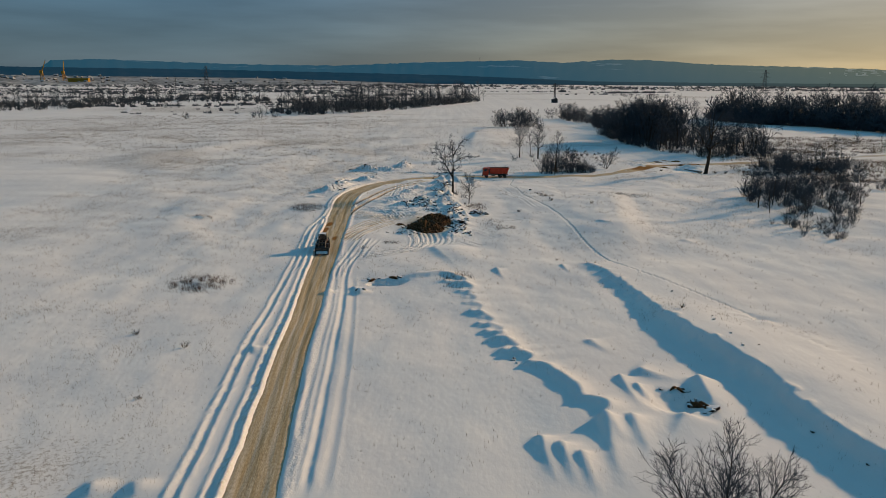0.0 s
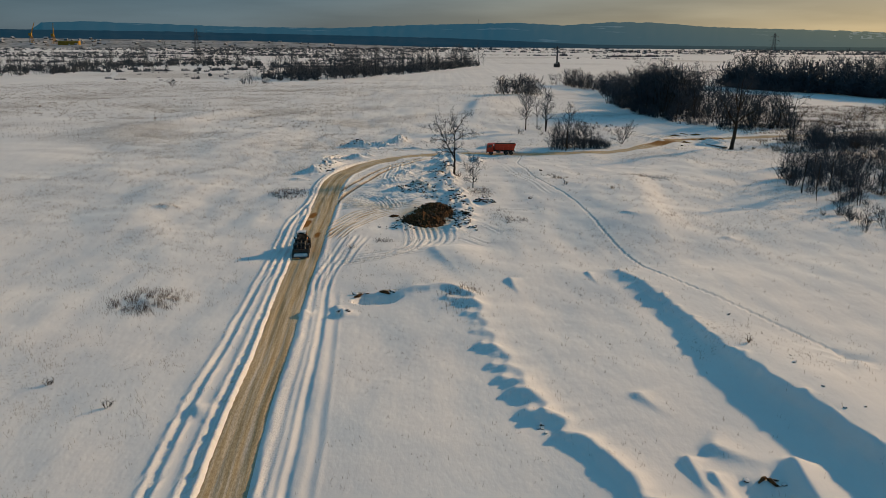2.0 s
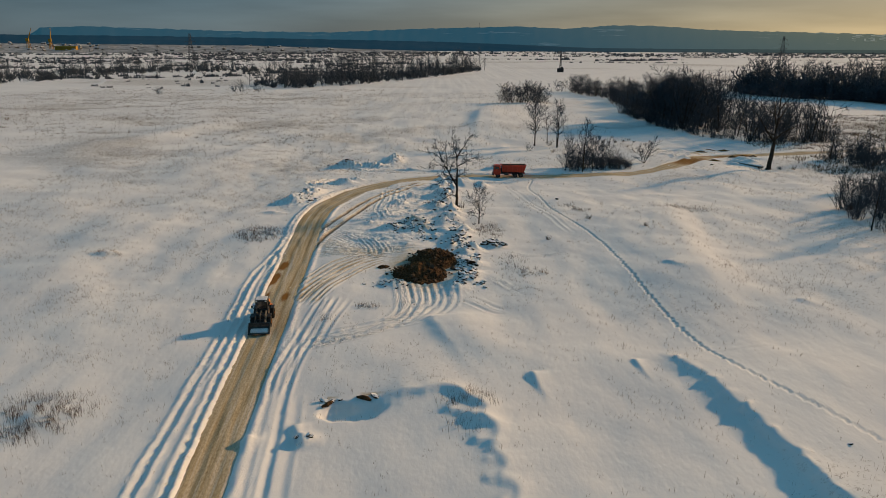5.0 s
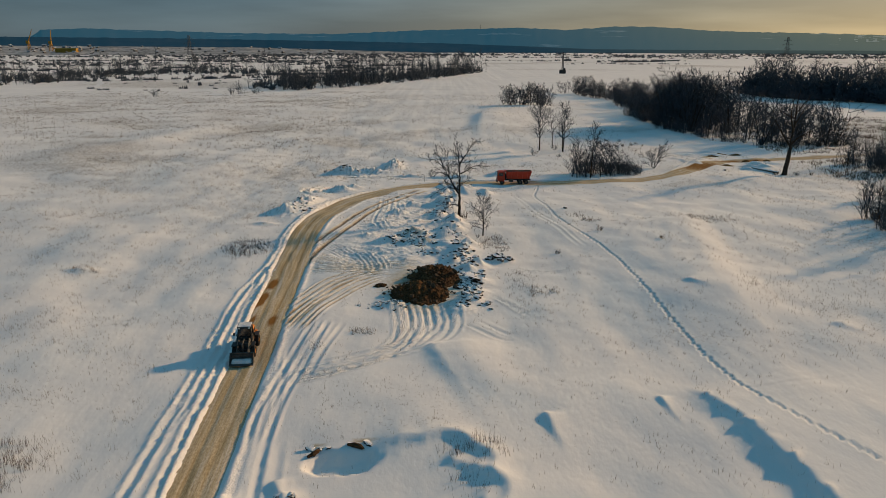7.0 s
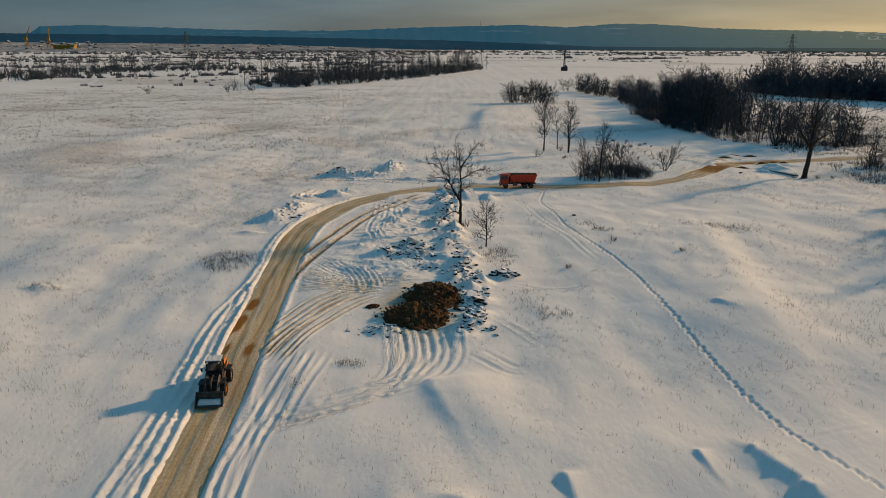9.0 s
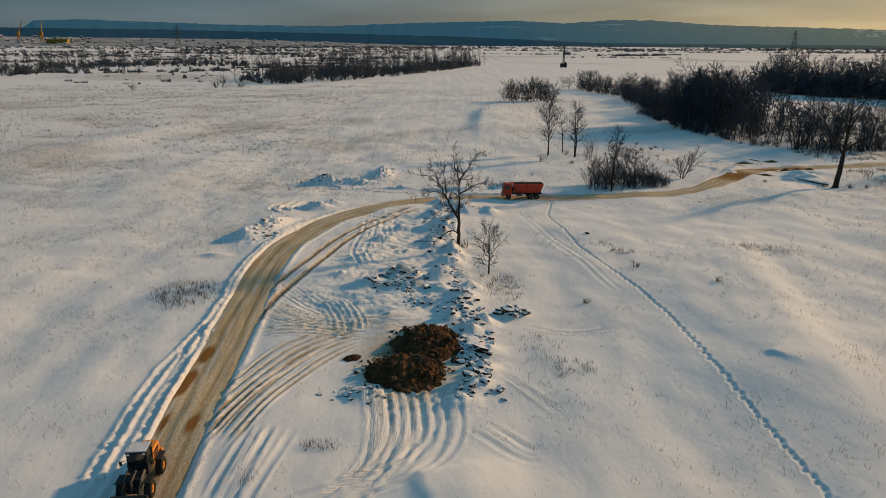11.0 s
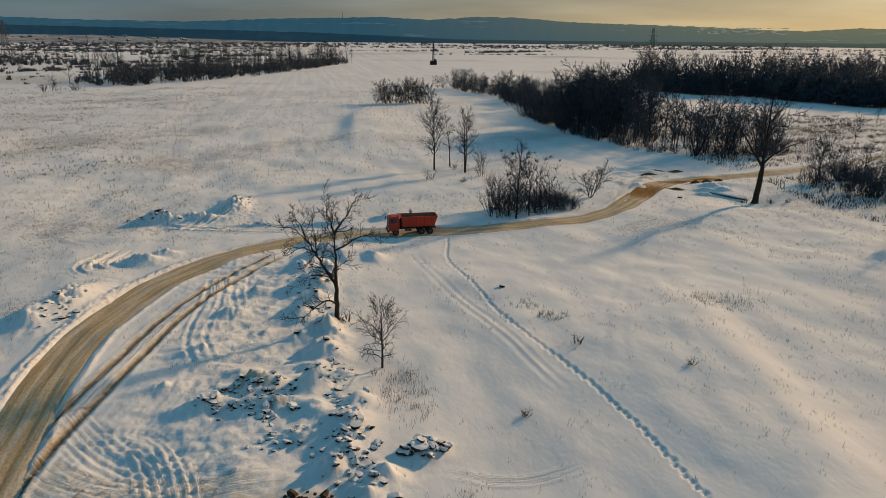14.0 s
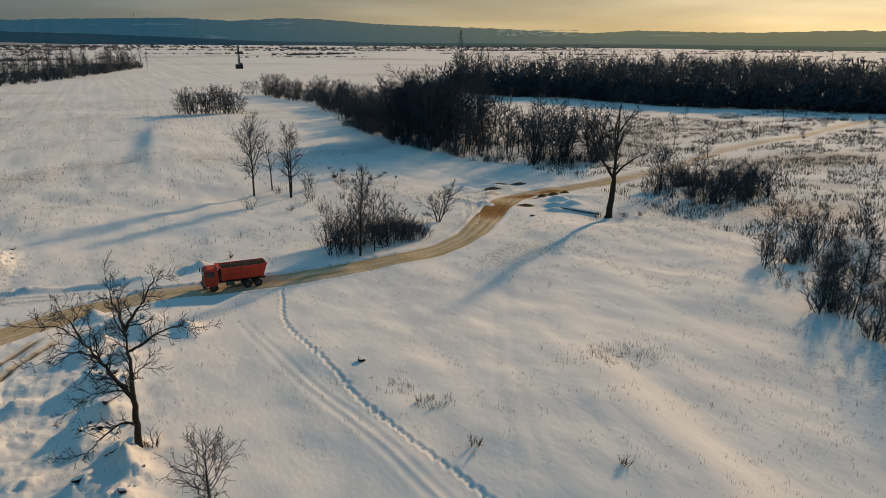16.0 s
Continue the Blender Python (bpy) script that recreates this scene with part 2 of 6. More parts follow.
SNOW, ROAD = snow_field(), packed_road()
SNOW_LUMP = surface("snow_lump", (0.62, 0.62, 0.64), (0.84, 0.83, 0.83), 0.6, 1.2, 9.0, 0.6, 0.12)
BARK = surface("bark", (0.022, 0.017, 0.014), (0.075, 0.058, 0.045), 0.9, 1.5, 14.0, 0.5, 0.03, spec=0.1, spread=0.3)
# bluish grey holds some haze of the far woods; near crowns share it
TWIG = surface("twig", (0.036, 0.045, 0.060), (0.078, 0.085, 0.098), 0.9, 0.6, 5.0, 0.0, spec=0.1, spread=0.3)
RED_TWIG = surface("red_twig", (0.045, 0.026, 0.020), (0.11, 0.066, 0.048), 0.9, 0.6, 5.0, 0.0, spec=0.1, spread=0.3)
STRAW = surface("straw", (0.12, 0.085, 0.055), (0.26, 0.19, 0.125), 0.9, 0.5, 3.0, 0.0, spec=0.1)
DARK_STRAW = surface("dark_straw", (0.06, 0.045, 0.035), (0.17, 0.125, 0.085), 0.9, 0.5, 3.0, 0.0, spec=0.1)
SOIL = surface("soil", (0.022, 0.014, 0.010), (0.17, 0.085, 0.036), 0.95, 0.45, 4.5, 1.0, 0.2, spec=0.1)
CLOD = surface("clod", (0.03, 0.02, 0.014), (0.17, 0.11, 0.07), 0.95, 1.1, 7.0, 0.8, 0.1, spec=0.1, spread=0.3)
CAPPED = snow_capped("snow_capped_clod", (0.016, 0.012, 0.010), (0.07, 0.045, 0.03))
# twig colour raised and blued, painting distance haze onto the far woods
HAZED_TWIG = surface("hazed_twig", (0.042, 0.054, 0.070), (0.088, 0.098, 0.112), 0.9, 0.05, 0.6, 0.0, spec=0.05)
STEEL = surface("galvanised_steel", (0.030, 0.034, 0.040), (0.075, 0.078, 0.085), 0.6, 1.0, 12.0, 0.1, 0.01, metal=0.3)

# ---- mesh helpers ----


def mesh_of(name, verts, faces, mat, smooth=False):
    me = bpy.data.meshes.new(name)
    me.from_pydata(verts if isinstance(verts, list) else verts.tolist(), [], faces if isinstance(faces, list) else faces.tolist())
    me.materials.append(mat)
    if smooth:
        me.polygons.foreach_set("use_smooth", np.ones(len(me.polygons), bool))
    return me


def part(name, source, mat, parent=None, label="", smooth=False):
    """Link a bmesh, or (verts, faces), as one mesh object under a thing or a part."""
    if isinstance(source, bpy.types.Mesh):
        me = source
    elif isinstance(source, bmesh.types.BMesh):
        me = bpy.data.meshes.new(name)
        source.to_mesh(me)
        source.free()
        me.materials.append(mat)
        if smooth:
            me.polygons.foreach_set("use_smooth", np.ones(len(me.polygons), bool))
    else:
        me = mesh_of(name, *source, mat, smooth)
    ob = new(name, me)
    ob.parent = parent
    if label:
        ob["label"] = label
    return ob


def box(bm, cx, cy, cz, sx, sy, sz, bevel=0.0, turn=None, taper=(1, 1), shift=(0, 0)):
    """A block centred at c with sides s; taper scales its top, shift slides the top."""
    made = bmesh.ops.create_cube(bm, size=1.0)["verts"]
    for v in made:
        up = v.co.z > 0
        v.co = Vector((v.co.x * sx * (taper[0] if up else 1) + (shift[0] if up else 0), v.co.y * sy * (taper[1] if up else 1) + (shift[1] if up else 0), v.co.z * sz))
    if bevel:
        edges = list({e for v in made for e in v.link_edges})
        made = bmesh.ops.bevel(bm, geom=edges, offset=bevel, segments=2, affect="EDGES", profile=0.6)["verts"]
    m = Matrix.Translation((cx, cy, cz)) @ (turn or Matrix())
    bmesh.ops.transform(bm, matrix=m, verts=list({v for v in made}))
    return bm


def rod(bm, a, b, r0, r1=None, sides=8):
    """A tapered round bar from a to b."""
    a, b = Vector(a), Vector(b)
    r1 = r0 if r1 is None else r1
    made = bmesh.ops.create_cone(bm, cap_ends=True, segments=sides, radius1=r0, radius2=r1, depth=(b - a).length)["verts"]
    m = Matrix.Translation((a + b) / 2) @ (b - a).to_track_quat("Z", "Y").to_matrix().to_4x4()
    bmesh.ops.transform(bm, matrix=m, verts=made)
    return bm


def pn(x, y, seed=0):
    """Smooth gradient noise over the plane, about -0.7 to 0.7."""
    x, y = np.asarray(x, float), np.asarray(y, float)
    xi, yi = np.floor(x).astype(np.int64), np.floor(y).astype(np.int64)
    fx, fy = x - xi, y - yi
    u, v = fx * fx * fx * (fx * (fx * 6 - 15) + 10), fy * fy * fy * (fy * (fy * 6 - 15) + 10)

    def corner(dx, dy):
        h = ((xi + dx) * 374761393 + (yi + dy) * 668265263 + seed * 974634777) & 0x7FFFFFFF
        h = ((h ^ (h >> 13)) * 1274126177) & 0x7FFFFFFF
        a = ((h ^ (h >> 16)) & 1023) * (2 * np.pi / 1024)
        return np.cos(a) * (fx - dx) + np.sin(a) * (fy - dy)

    lo = corner(0, 0) * (1 - u) + corner(1, 0) * u
    hi = corner(0, 1) * (1 - u) + corner(1, 1) * u
    return lo * (1 - v) + hi * v


def fbm(x, y, seed, octaves=4, gain=0.5):
    total, amp = 0.0, 1.0
    for i in range(octaves):
        total = total + amp * pn(x * 2 ** i, y * 2 ** i, seed + i * 17)
        amp *= gain
    return total


def curve_of(points, step):
    """Points at even steps along a smooth curve through the given ones."""
    p = np.array(points, float)
    p = np.vstack([2 * p[0] - p[1], p, 2 * p[-1] - p[-2]])
    out = []
    for a, b, c, d in zip(p, p[1:], p[2:], p[3:]):
        for s in np.linspace(0, 1, 24, endpoint=False):
            out.append(0.5 * (2 * b + (c - a) * s + (2 * a - 5 * b + 4 * c - d) * s ** 2 + (3 * b - a - 3 * c + d) * s ** 3))
    out = np.array(out + [p[-2]])
    run = np.concatenate([[0], np.cumsum(np.hypot(*np.diff(out, axis=0).T))])
    at = np.arange(0, run[-1], step)
    return np.stack([np.interp(at, run, out[:, 0]), np.interp(at, run, out[:, 1])], 1)

# ---- the lie of the land ----
ROAD_LINE = [(0.5, -110), (-4.4, -54), (-8.6, -12), (-10.5, 8), (-12.4, 28), (-13.6, 46), (-15.0, 61), (-16.0, 71), (-17.1, 86), (-18.8, 105), (-20.4, 127), (-22.1, 152), (-23.3, 172), (-22.6, 184), (-18.6, 198), (-11.8, 208.5), (-3.4, 215.3),
             (5, 218.6), (13, 218.8), (22, 219), (32, 220), (42.5, 222), (53.4, 228.4), (62, 237.8), (70.3, 247.2), (79, 253.7), (90, 255.7), (105, 258.9), (134, 270), (157, 281.5), (180, 291), (207, 298), (247, 312), (296, 327), (360, 345)]
road_line = curve_of(ROAD_LINE, 0.5)
BACK_STEPS = int(np.argmin(np.hypot(road_line[:, 0] + 10.5, road_line[:, 1] - 8)))      # the stretch behind the start


def base_height(x, y):
    """The broad swell of the field under the snow."""
    z = 0.55 * fbm(x / 95, y / 95, 3, 3) + 0.48 * fbm(x / 17, y / 24, 5, 3) + 0.06 * fbm(x / 4.5, y / 6, 6, 2)
    z = z * np.clip((np.hypot(x, y - 20) + 40) / 120, 0.4, 1.5)
    # wind ridges in the open field
    w = np.clip((np.hypot(x + 60, y - 260) - 20) / 80, 0, 1)
    z = z + w * 0.19 * pn((x * 0.93 + y * 0.37) / 44, (y * 0.93 - x * 0.37) / 12, 9)
    # far flats lie a little lower to either side
    z = z - 2.0 * np.clip((np.hypot(x, y) - 420) / 500, 0, 1)
    return z


def spaced(lo, marks, hi, grow=1.08):
    """Grid lines: marks of (start, step) for the stretches of fine detail, then ever wider spacing outwards."""
    core = np.concatenate([np.arange(a, b, s) for (a, s), (b, _) in zip(marks, marks[1:])])
    up, s, p = [], marks[-2][1], core[-1]
    while p < hi:
        s *= grow
        p += s
        up.append(min(p, hi))
    down, s, p = [], marks[0][1], core[0]
    while p > lo:
        s *= grow
        p -= s
        down.append(max(p, lo))
    return np.concatenate([down[::-1], core, up])


XS = spaced(-4900, [(-46, 0.5), (-31, 0.15), (-8, 0.24), (9, 0.3), (17, 0.18), (31, 0.24), (38, 0.6), (92, 0.6)], 4900, 1.09)
YS = spaced(-600, [(42, 0.38), (112, 0.25), (160, 0.33), (245, 0.6), (275, 0.6)], 4950, 1.085)
GX, GY = np.meshgrid(XS, YS)
Z = base_height(GX, GY)
soil = np.zeros_like(Z)
weeds = np.zeros_like(Z)
toff, talong, trk, rough = (np.zeros_like(Z) for _ in range(4))


def window(x0, y0, x1, y1):
    i0, i1 = np.searchsorted(XS, x0), np.searchsorted(XS, x1)
    j0, j1 = np.searchsorted(YS, y0), np.searchsorted(YS, y1)
    return slice(j0, j1), slice(i0, i1)


def line_field(line, reach):
    """For all grid points near a line: the offset to its right, and the way along it."""
    off, along = np.full_like(Z, 1e6), np.zeros_like(Z)
    run = 0.0
    for (ax, ay), (bx, by) in zip(line, line[1:]):
        w = window(min(ax, bx) - reach, min(ay, by) - reach, max(ax, bx) + reach, max(ay, by) + reach)
        dx, dy = bx - ax, by - ay
        n = math.hypot(dx, dy)
        px, py = GX[w] - ax, GY[w] - ay
        s = np.clip((px * dx + py * dy) / n ** 2, 0, 1)
        d = np.hypot(px - s * dx, py - s * dy)
        side = np.where(px * dy - py * dx > 0, d, -d)
        near = d < np.abs(off[w])
        off[w] = np.where(near, side, off[w])
        along[w] = np.where(near, run + s * n, along[w])
        run += n
    return off, along


def bump(d, width):
    return np.exp(-(d / width) ** 2)


def step(d, lo, hi):
    s = np.clip((d - lo) / (hi - lo), 0, 1)
    return s * s * (3 - 2 * s)


def mound(x, y, rx, ry, h, turn=0.0, rough=0.25, lump=1.2, seed=1, power=2.0, lee=1.0):
    """A heap of snow: an uneven round rise."""
    reach = max(rx, ry) * 2.2
    w = window(x - reach, y - reach, x + reach, y + reach)
    c, s = math.cos(radians(turn)), math.sin(radians(turn))
    px, py = GX[w] - x, GY[w] - y
    u = px * c + py * s
    d = np.hypot(np.where(u < 0, u / lee, u) / rx, (py * c - px * s) / ry)
    n = fbm(GX[w] / lump, GY[w] / lump, seed, 3)
    Z[w] += h * np.exp(-(d * (1 + 0.35 * n)) ** power * 1.3) * (1 + rough * n * 2)


crumbs = fbm(GX / 0.8, GY / 0.8, 4, 2)


def ruts(line, gauge=1.9, width=0.34, depth=0.16, rim=0.07, dirt=0.0, tread=0.0):
    """A pair of wheel ruts along a line, with rims thrown up beside them."""
    off, along = line_field(line, 3.0)
    (x0, y0), (x1, y1) = np.min(line, axis=0), np.max(line, axis=0)
    w = window(x0 - 4, y0 - 4, x1 + 4, y1 + 4)
    off, along = off[w], along[w]
    total = along.max() + 0.01
    ends = np.clip(np.minimum(along, total - along) / 2.5, 0, 1)
    pressed = ends * (1 - step(np.abs(off), gauge / 2 + 0.1, gauge / 2 + 0.7)) * min(1, max(0, depth - 0.06) / 0.07)
    toff[w] = np.where(pressed > 0.01, off + len(line) * 1.7, toff[w])
    talong[w] = np.where(pressed > 0.01, along, talong[w])
    trk[w] = np.maximum(trk[w], pressed)
    for centre in (-gauge / 2, gauge / 2):
        wob = 0.10 * pn(along / 5, along * 0 + centre, 31)
        d = off - centre - wob
        Z[w] += ends * (-depth * bump(d, width) + rim * bump(np.abs(d) - width * 1.9, width * 0.6) * (1 + 1.2 * crumbs[w]))
        if tread:
            Z[w] += ends * tread * bump(d, width) * np.sin(along * 9)
        if dirt:
            soil[w] = np.maximum(soil[w], ends * dirt * bump(d, width * 1.6))


def drift_tail(x0, y0, x1, y1, h, w):
    """A wind-sharpened ridge: a peak at the first place that tails off to the second, steep on its west side."""
    n = math.hypot(x1 - x0, y1 - y0)
    dx, dy = (x1 - x0) / n, (y1 - y0) / n
    a = window(min(x0, x1) - 4 * w - 2, min(y0, y1) - 4 * w - 2, max(x0, x1) + 4 * w + 2, max(y0, y1) + 4 * w + 2)
    px, py = GX[a] - x0, GY[a] - y0
    s, d = px * dx + py * dy, px * dy - py * dx
    d = d + 0.25 * w * pn(s / 1.7, s * 0 + x0, 37)
    side = np.where(d > 0, np.exp(-(np.abs(d) / (0.8 * w)) ** 1.6), np.exp(-(np.abs(d) / (2.2 * w)) ** 1.2))
    Z[a] += h * np.where(s < 0, np.exp(-(s / (0.9 * w)) ** 2), np.clip(1 - s / n, 0, 1) ** 1.3) * side


# the road's bed, its banks and the windrows that the plough left
roff, ralong = line_field(road_line, 16.0)
ralong = ralong - BACK_STEPS * 0.5
chunk = fbm(GX / 0.9, GY / 0.9, 21, 4, 0.6)
rough_edge = 0.45 * pn(ralong / 6, roff * 0, 8) + 0.2 * pn(ralong / 1.5, roff * 0, 12)
far_part = step(ralong, 225, 250)
road_half = np.interp(ralong, [0, 38, 56, 74, 96, 120, 150, 200, 225, 300, 330, 420], [0.88, 0.84, 0.74, 0.70, 0.80, 0.88, 0.96, 1.05, 1.0, 1.06, 1.0, 0.9])
bed = step(-np.abs(roff + rough_edge * 0.22) / road_half, -2.62, -2.12)
far_road = step(ralong, 318, 336)
Z -= 0.22 * bed * (1 - far_road)
Z += 0.17 * bump(roff + 2.55 * road_half + 0.5 * rough_edge, 0.26) * (1 + 1.3 * chunk + 0.8 * crumbs) * (1 - far_road)
Z += 0.10 * bump(roff - 2.95 * road_half + 0.7 * rough_edge, 0.24) * (1 + 1.2 * chunk + 0.8 * crumbs) * (1 - 0.5 * far_part) * (1 - far_road)
windrows = step(ralong, -110, -90) * (1 - step(ralong, 141, 152))
clump = fbm(GX / 0.55, GY / 0.55, 23, 3, 0.6)
crumble = fbm(GX / 0.3, GY / 0.3, 25, 2, 0.6)
INNER = np.interp(ralong, [0, 38, 70, 93, 120, 134, 146], [2.8, 2.8, 2.45, 2.3, 2.7, 2.9, 2.2])
OUTER = np.interp(ralong, [0, 38, 70, 93, 120, 134, 146], [5.4, 5.3, 5.05, 4.5, 4.6, 4.6, 2.6])
MIDDLE = np.interp(ralong, [96, 108, 124, 140, 148], [4.4, 3.7, 3.5, 3.5, 2.4])
crossing = step(ralong, 96, 106) * (1 - step(ralong, 142, 150))
for at, depth, amount in ((INNER, 0.11, windrows), (OUTER, 0.11, windrows), (MIDDLE, 0.07, crossing)):
    d = roff + at + 0.35 * rough_edge
    Z += amount * (-depth * bump(d, 0.30) + (0.075 + 0.09 * clump + 0.10 * crumble) * (bump(np.abs(d) - 0.54, 0.17) + 0.4 * bump(np.abs(d) - 0.62, 0.35)))
left_banks = step(ralong, 140, 152) * (1 - step(ralong, 196, 206))
Z += left_banks * 0.22 * bump(roff + 3.2 + rough_edge, 0.4) * (1 + 1.2 * clump)
soil = np.maximum(soil, 0.55 * bump(roff + 2.3, 0.6) * (0.5 + chunk)) * (1 - far_road)
soil = np.maximum(soil, 0.36 * bump(roff - 2.1, 0.4) * (0.5 + chunk))
soil = np.maximum(soil, windrows * 0.30 * bump(roff + 2.2 * road_half + 0.3, 0.4))

rough = np.maximum(rough, np.clip(1.2 * bump(roff + 2.7, 0.6) + bump(roff - 2.7, 0.5) + 0.8 * windrows * (bump(roff + INNER, 0.7) + bump(roff + OUTER, 0.7)), 0, 1))

# tracks beside the road
ruts(curve_of([(-10.4, 46), (-11.5, 60), (-12.6, 74), (-13.8, 90), (-15.4, 106), (-17.2, 124)], 1.0), 1.5, 0.24, 0.055, 0.04)
ruts(curve_of([(-9.0, 46), (-10.6, 70), (-12.6, 92), (-14.2, 106)], 1.0), 1.4, 0.3, 0.05, 0.03)
ruts(curve_of([(-4.2, 209), (-10.7, 197), (-15.4, 184.7), (-18.3, 170), (-20.2, 160), (-21.0, 151)], 1.0), 1.9, 0.34, 0.2, 0.06, 1.0, 0.05)
for o in (-1.5, -0.7, 0.1, 0.9, 1.5):
    ruts(curve_of([(-18.6 + o, 128.5 - o * 0.5), (-16.7 + o, 136.5 - o * 0.5), (-14.0 + o, 143.4 - o), (-10.6 + o * 0.6, 147.8 - o), (-7.4, 149.0 - o)], 1.0), 1.9, 0.15, 0.10, 0.07, 0.85)
for o in (-0.9, -0.3, 0.4, 1.0):
    ruts(curve_of([(-20.6, 158 + o), (-17.5, 154.5 + o), (-12.5, 152.4 + o), (-7, 152 + 0.7 * o), (-2, 153 + 0.4 * o)], 1.0), 1.8, 0.16, 0.09, 0.06, 0.55)
for o in (-0.8, 0.0, 0.7):
    ruts(curve_of([(-20.6, 150 + o), (-16.5, 150.8 + o), (-12, 150.6 + o), (-6.5, 149.4 + 0.5 * o)], 1.0), 1.8, 0.16, 0.09, 0.06, 0.65)
    ruts(curve_of([(-19.5, 164 + 1.5 * o), (-15.5, 158.5 + 1.4 * o), (-11, 155 + o), (-6, 153 + 0.6 * o)], 1.0), 1.8, 0.15, 0.08, 0.05)
    ruts(curve_of([(-17.5 + o, 161), (-13 + 0.8 * o, 159), (-10.5 + o, 154), (-9.5 + o, 149)], 1.0), 1.8, 0.15, 0.08, 0.05, 0.15)
for i in range(5):
    o = (0.0, 1.7, 2.7, 4.6, 5.9)[i]
    ruts(curve_of([(-6.0 + o, 138.5), (-4.9 + o * 0.9, 131.0), (-5.2 + o * 0.55, 125.5), (-8.0 + o * 0.2, 120.8 + o * 0.3), (-12.5, 117.6 + o * 0.25), (-16.4, 115.4 + o * 0.3)], 1.0), 1.75 + 0.1 * i, 0.22, 0.115 - 0.01 * i, 0.06)
ruts(curve_of([(-14.4, 131.5), (-14.7, 126), (-15.2, 119), (-15.6, 112), (-15.4, 104)], 1.0), 1.7, 0.24, 0.085, 0.06)
ruts(curve_of([(-12.6, 131), (-13.6, 124), (-14.4, 116)], 1.0), 1.7, 0.24, 0.06, 0.05)
ruts(curve_of([(2.5, 132), (6, 128), (8, 127.6)], 1.0), 1.8, 0.28, 0.08, 0.05)
for line in ([(-20, 224), (-17, 230), (-13.5, 237)], [(-26, 214), (-27.5, 207), (-24.5, 203.5)], [(-28, 212), (-29.5, 206), (-26.5, 201.5)]):
    ruts(curve_of(line, 1.0), 1.8, 0.3, 0.2, 0.14)
ruts(curve_of([(-24, 228), (-15, 223.6), (-6, 222.4), (2, 222.6)], 1.0), 1.8, 0.3, 0.16, 0.12)
ruts(curve_of([(-12, 199), (-11.5, 190), (-12, 180), (-10, 172)], 1.0), 1.8, 0.24, 0.07, 0.05)
ruts(curve_of([(-9, 200), (-8.5, 191), (-7, 184)], 1.0), 1.8, 0.24, 0.06, 0.05)
ruts(curve_of([(-66, 262), (-50, 238), (-36, 221), (-30, 216)], 1.0), 1.6, 0.28, 0.08, 0.03)
ruts(curve_of([(55.5, 233), (59, 238.5), (62.8, 245), (66, 251.5), (67.6, 257)], 1.0), 1.9, 0.3, 0.2, 0.16)
ruts(curve_of([(58, 256), (64, 259.5), (71, 259), (78, 261.5), (84, 262)], 1.0), 1.9, 0.3, 0.16, 0.16)
ruts(curve_of([(64, 247), (70, 253), (76, 258), (83, 260)], 1.0), 1.9, 0.3, 0.16, 0.16, 0.3)
ruts(curve_of([(48.6, 206), (43, 190), (38.5, 176), (34, 160), (31, 150)], 1.0), 2.6, 0.9, 0.04, 0.0)
ruts(curve_of([(46.9, 205.6), (38.1, 189.3), (32.4, 178.0), (28.8, 169.6), (27.0, 164.9)], 1.0), 1.7, 0.6, 0.035, 0.0)
ruts(curve_of([(14.1, 208), (15.2, 198), (16.9, 187.6), (19.0, 176.5), (20.3, 168), (21.4, 162)], 1.0), 0.9, 0.3, 0.04, 0.015)

# churned snow between the road and the spoil bank
w = window(-22, 136, 6, 214)
inside = bump((GX[w] + 6.5 - (GY[w] - 175) * 0.05) / 9.0, 1.0) * step(GY[w], 146, 158) * (1 - step(GY[w], 200, 212))
rough[w] = np.maximum(rough[w], 0.7 * inside)
Z[w] += inside * (0.34 * fbm(GX[w] / 3.2, GY[w] / 2.2, 41, 4, 0.55) + 0.12 * chunk[w])
for x, y, rx, ry, h in ((-9, 186, 2.5, 1.2, 0.6), (-11, 176, 2.8, 1.2, 0.6), (-6.5, 192, 2.0, 1.3, 0.7), (-13, 168, 2.2, 1.0, 0.5), (-5.5, 180, 1.6, 1.0, 0.5), (-9.5, 163.5, 2.2, 1.3, 0.8), (-4.5, 166.5, 2.2, 1.4, 0.9), (-6.8, 170, 2.0, 1.2, 0.6)):
    mound(x, y, rx, ry, h, 20, 0.5, 0.9, 51)

for x, y, rx, ry, h in ((-5.6, 166.3, 3.0, 1.3, 0.9), (-3.4, 163.0, 2.2, 1.2, 0.6), (-8.0, 164.0, 1.6, 0.9, 0.4), (-1.4, 158.0, 1.8, 1.4, 0.5)):
    mound(x, y, rx, ry, h, 12, 0.7, 0.6, 53)
soff, _ = line_field(curve_of([(0.6, 212), (0.4, 190), (0.4, 175), (1.8, 160), (3, 148), (2.6, 135)], 2.0), 6.0)
rough = np.maximum(rough, 0.8 * bump(soff, 3.0))
w = window(56, 232, 92, 268)
rough[w] = np.maximum(rough[w], 0.6 * bump((GX[w] - 71) / 11, 1.0) * bump((GY[w] - 254) / 8, 1.0))
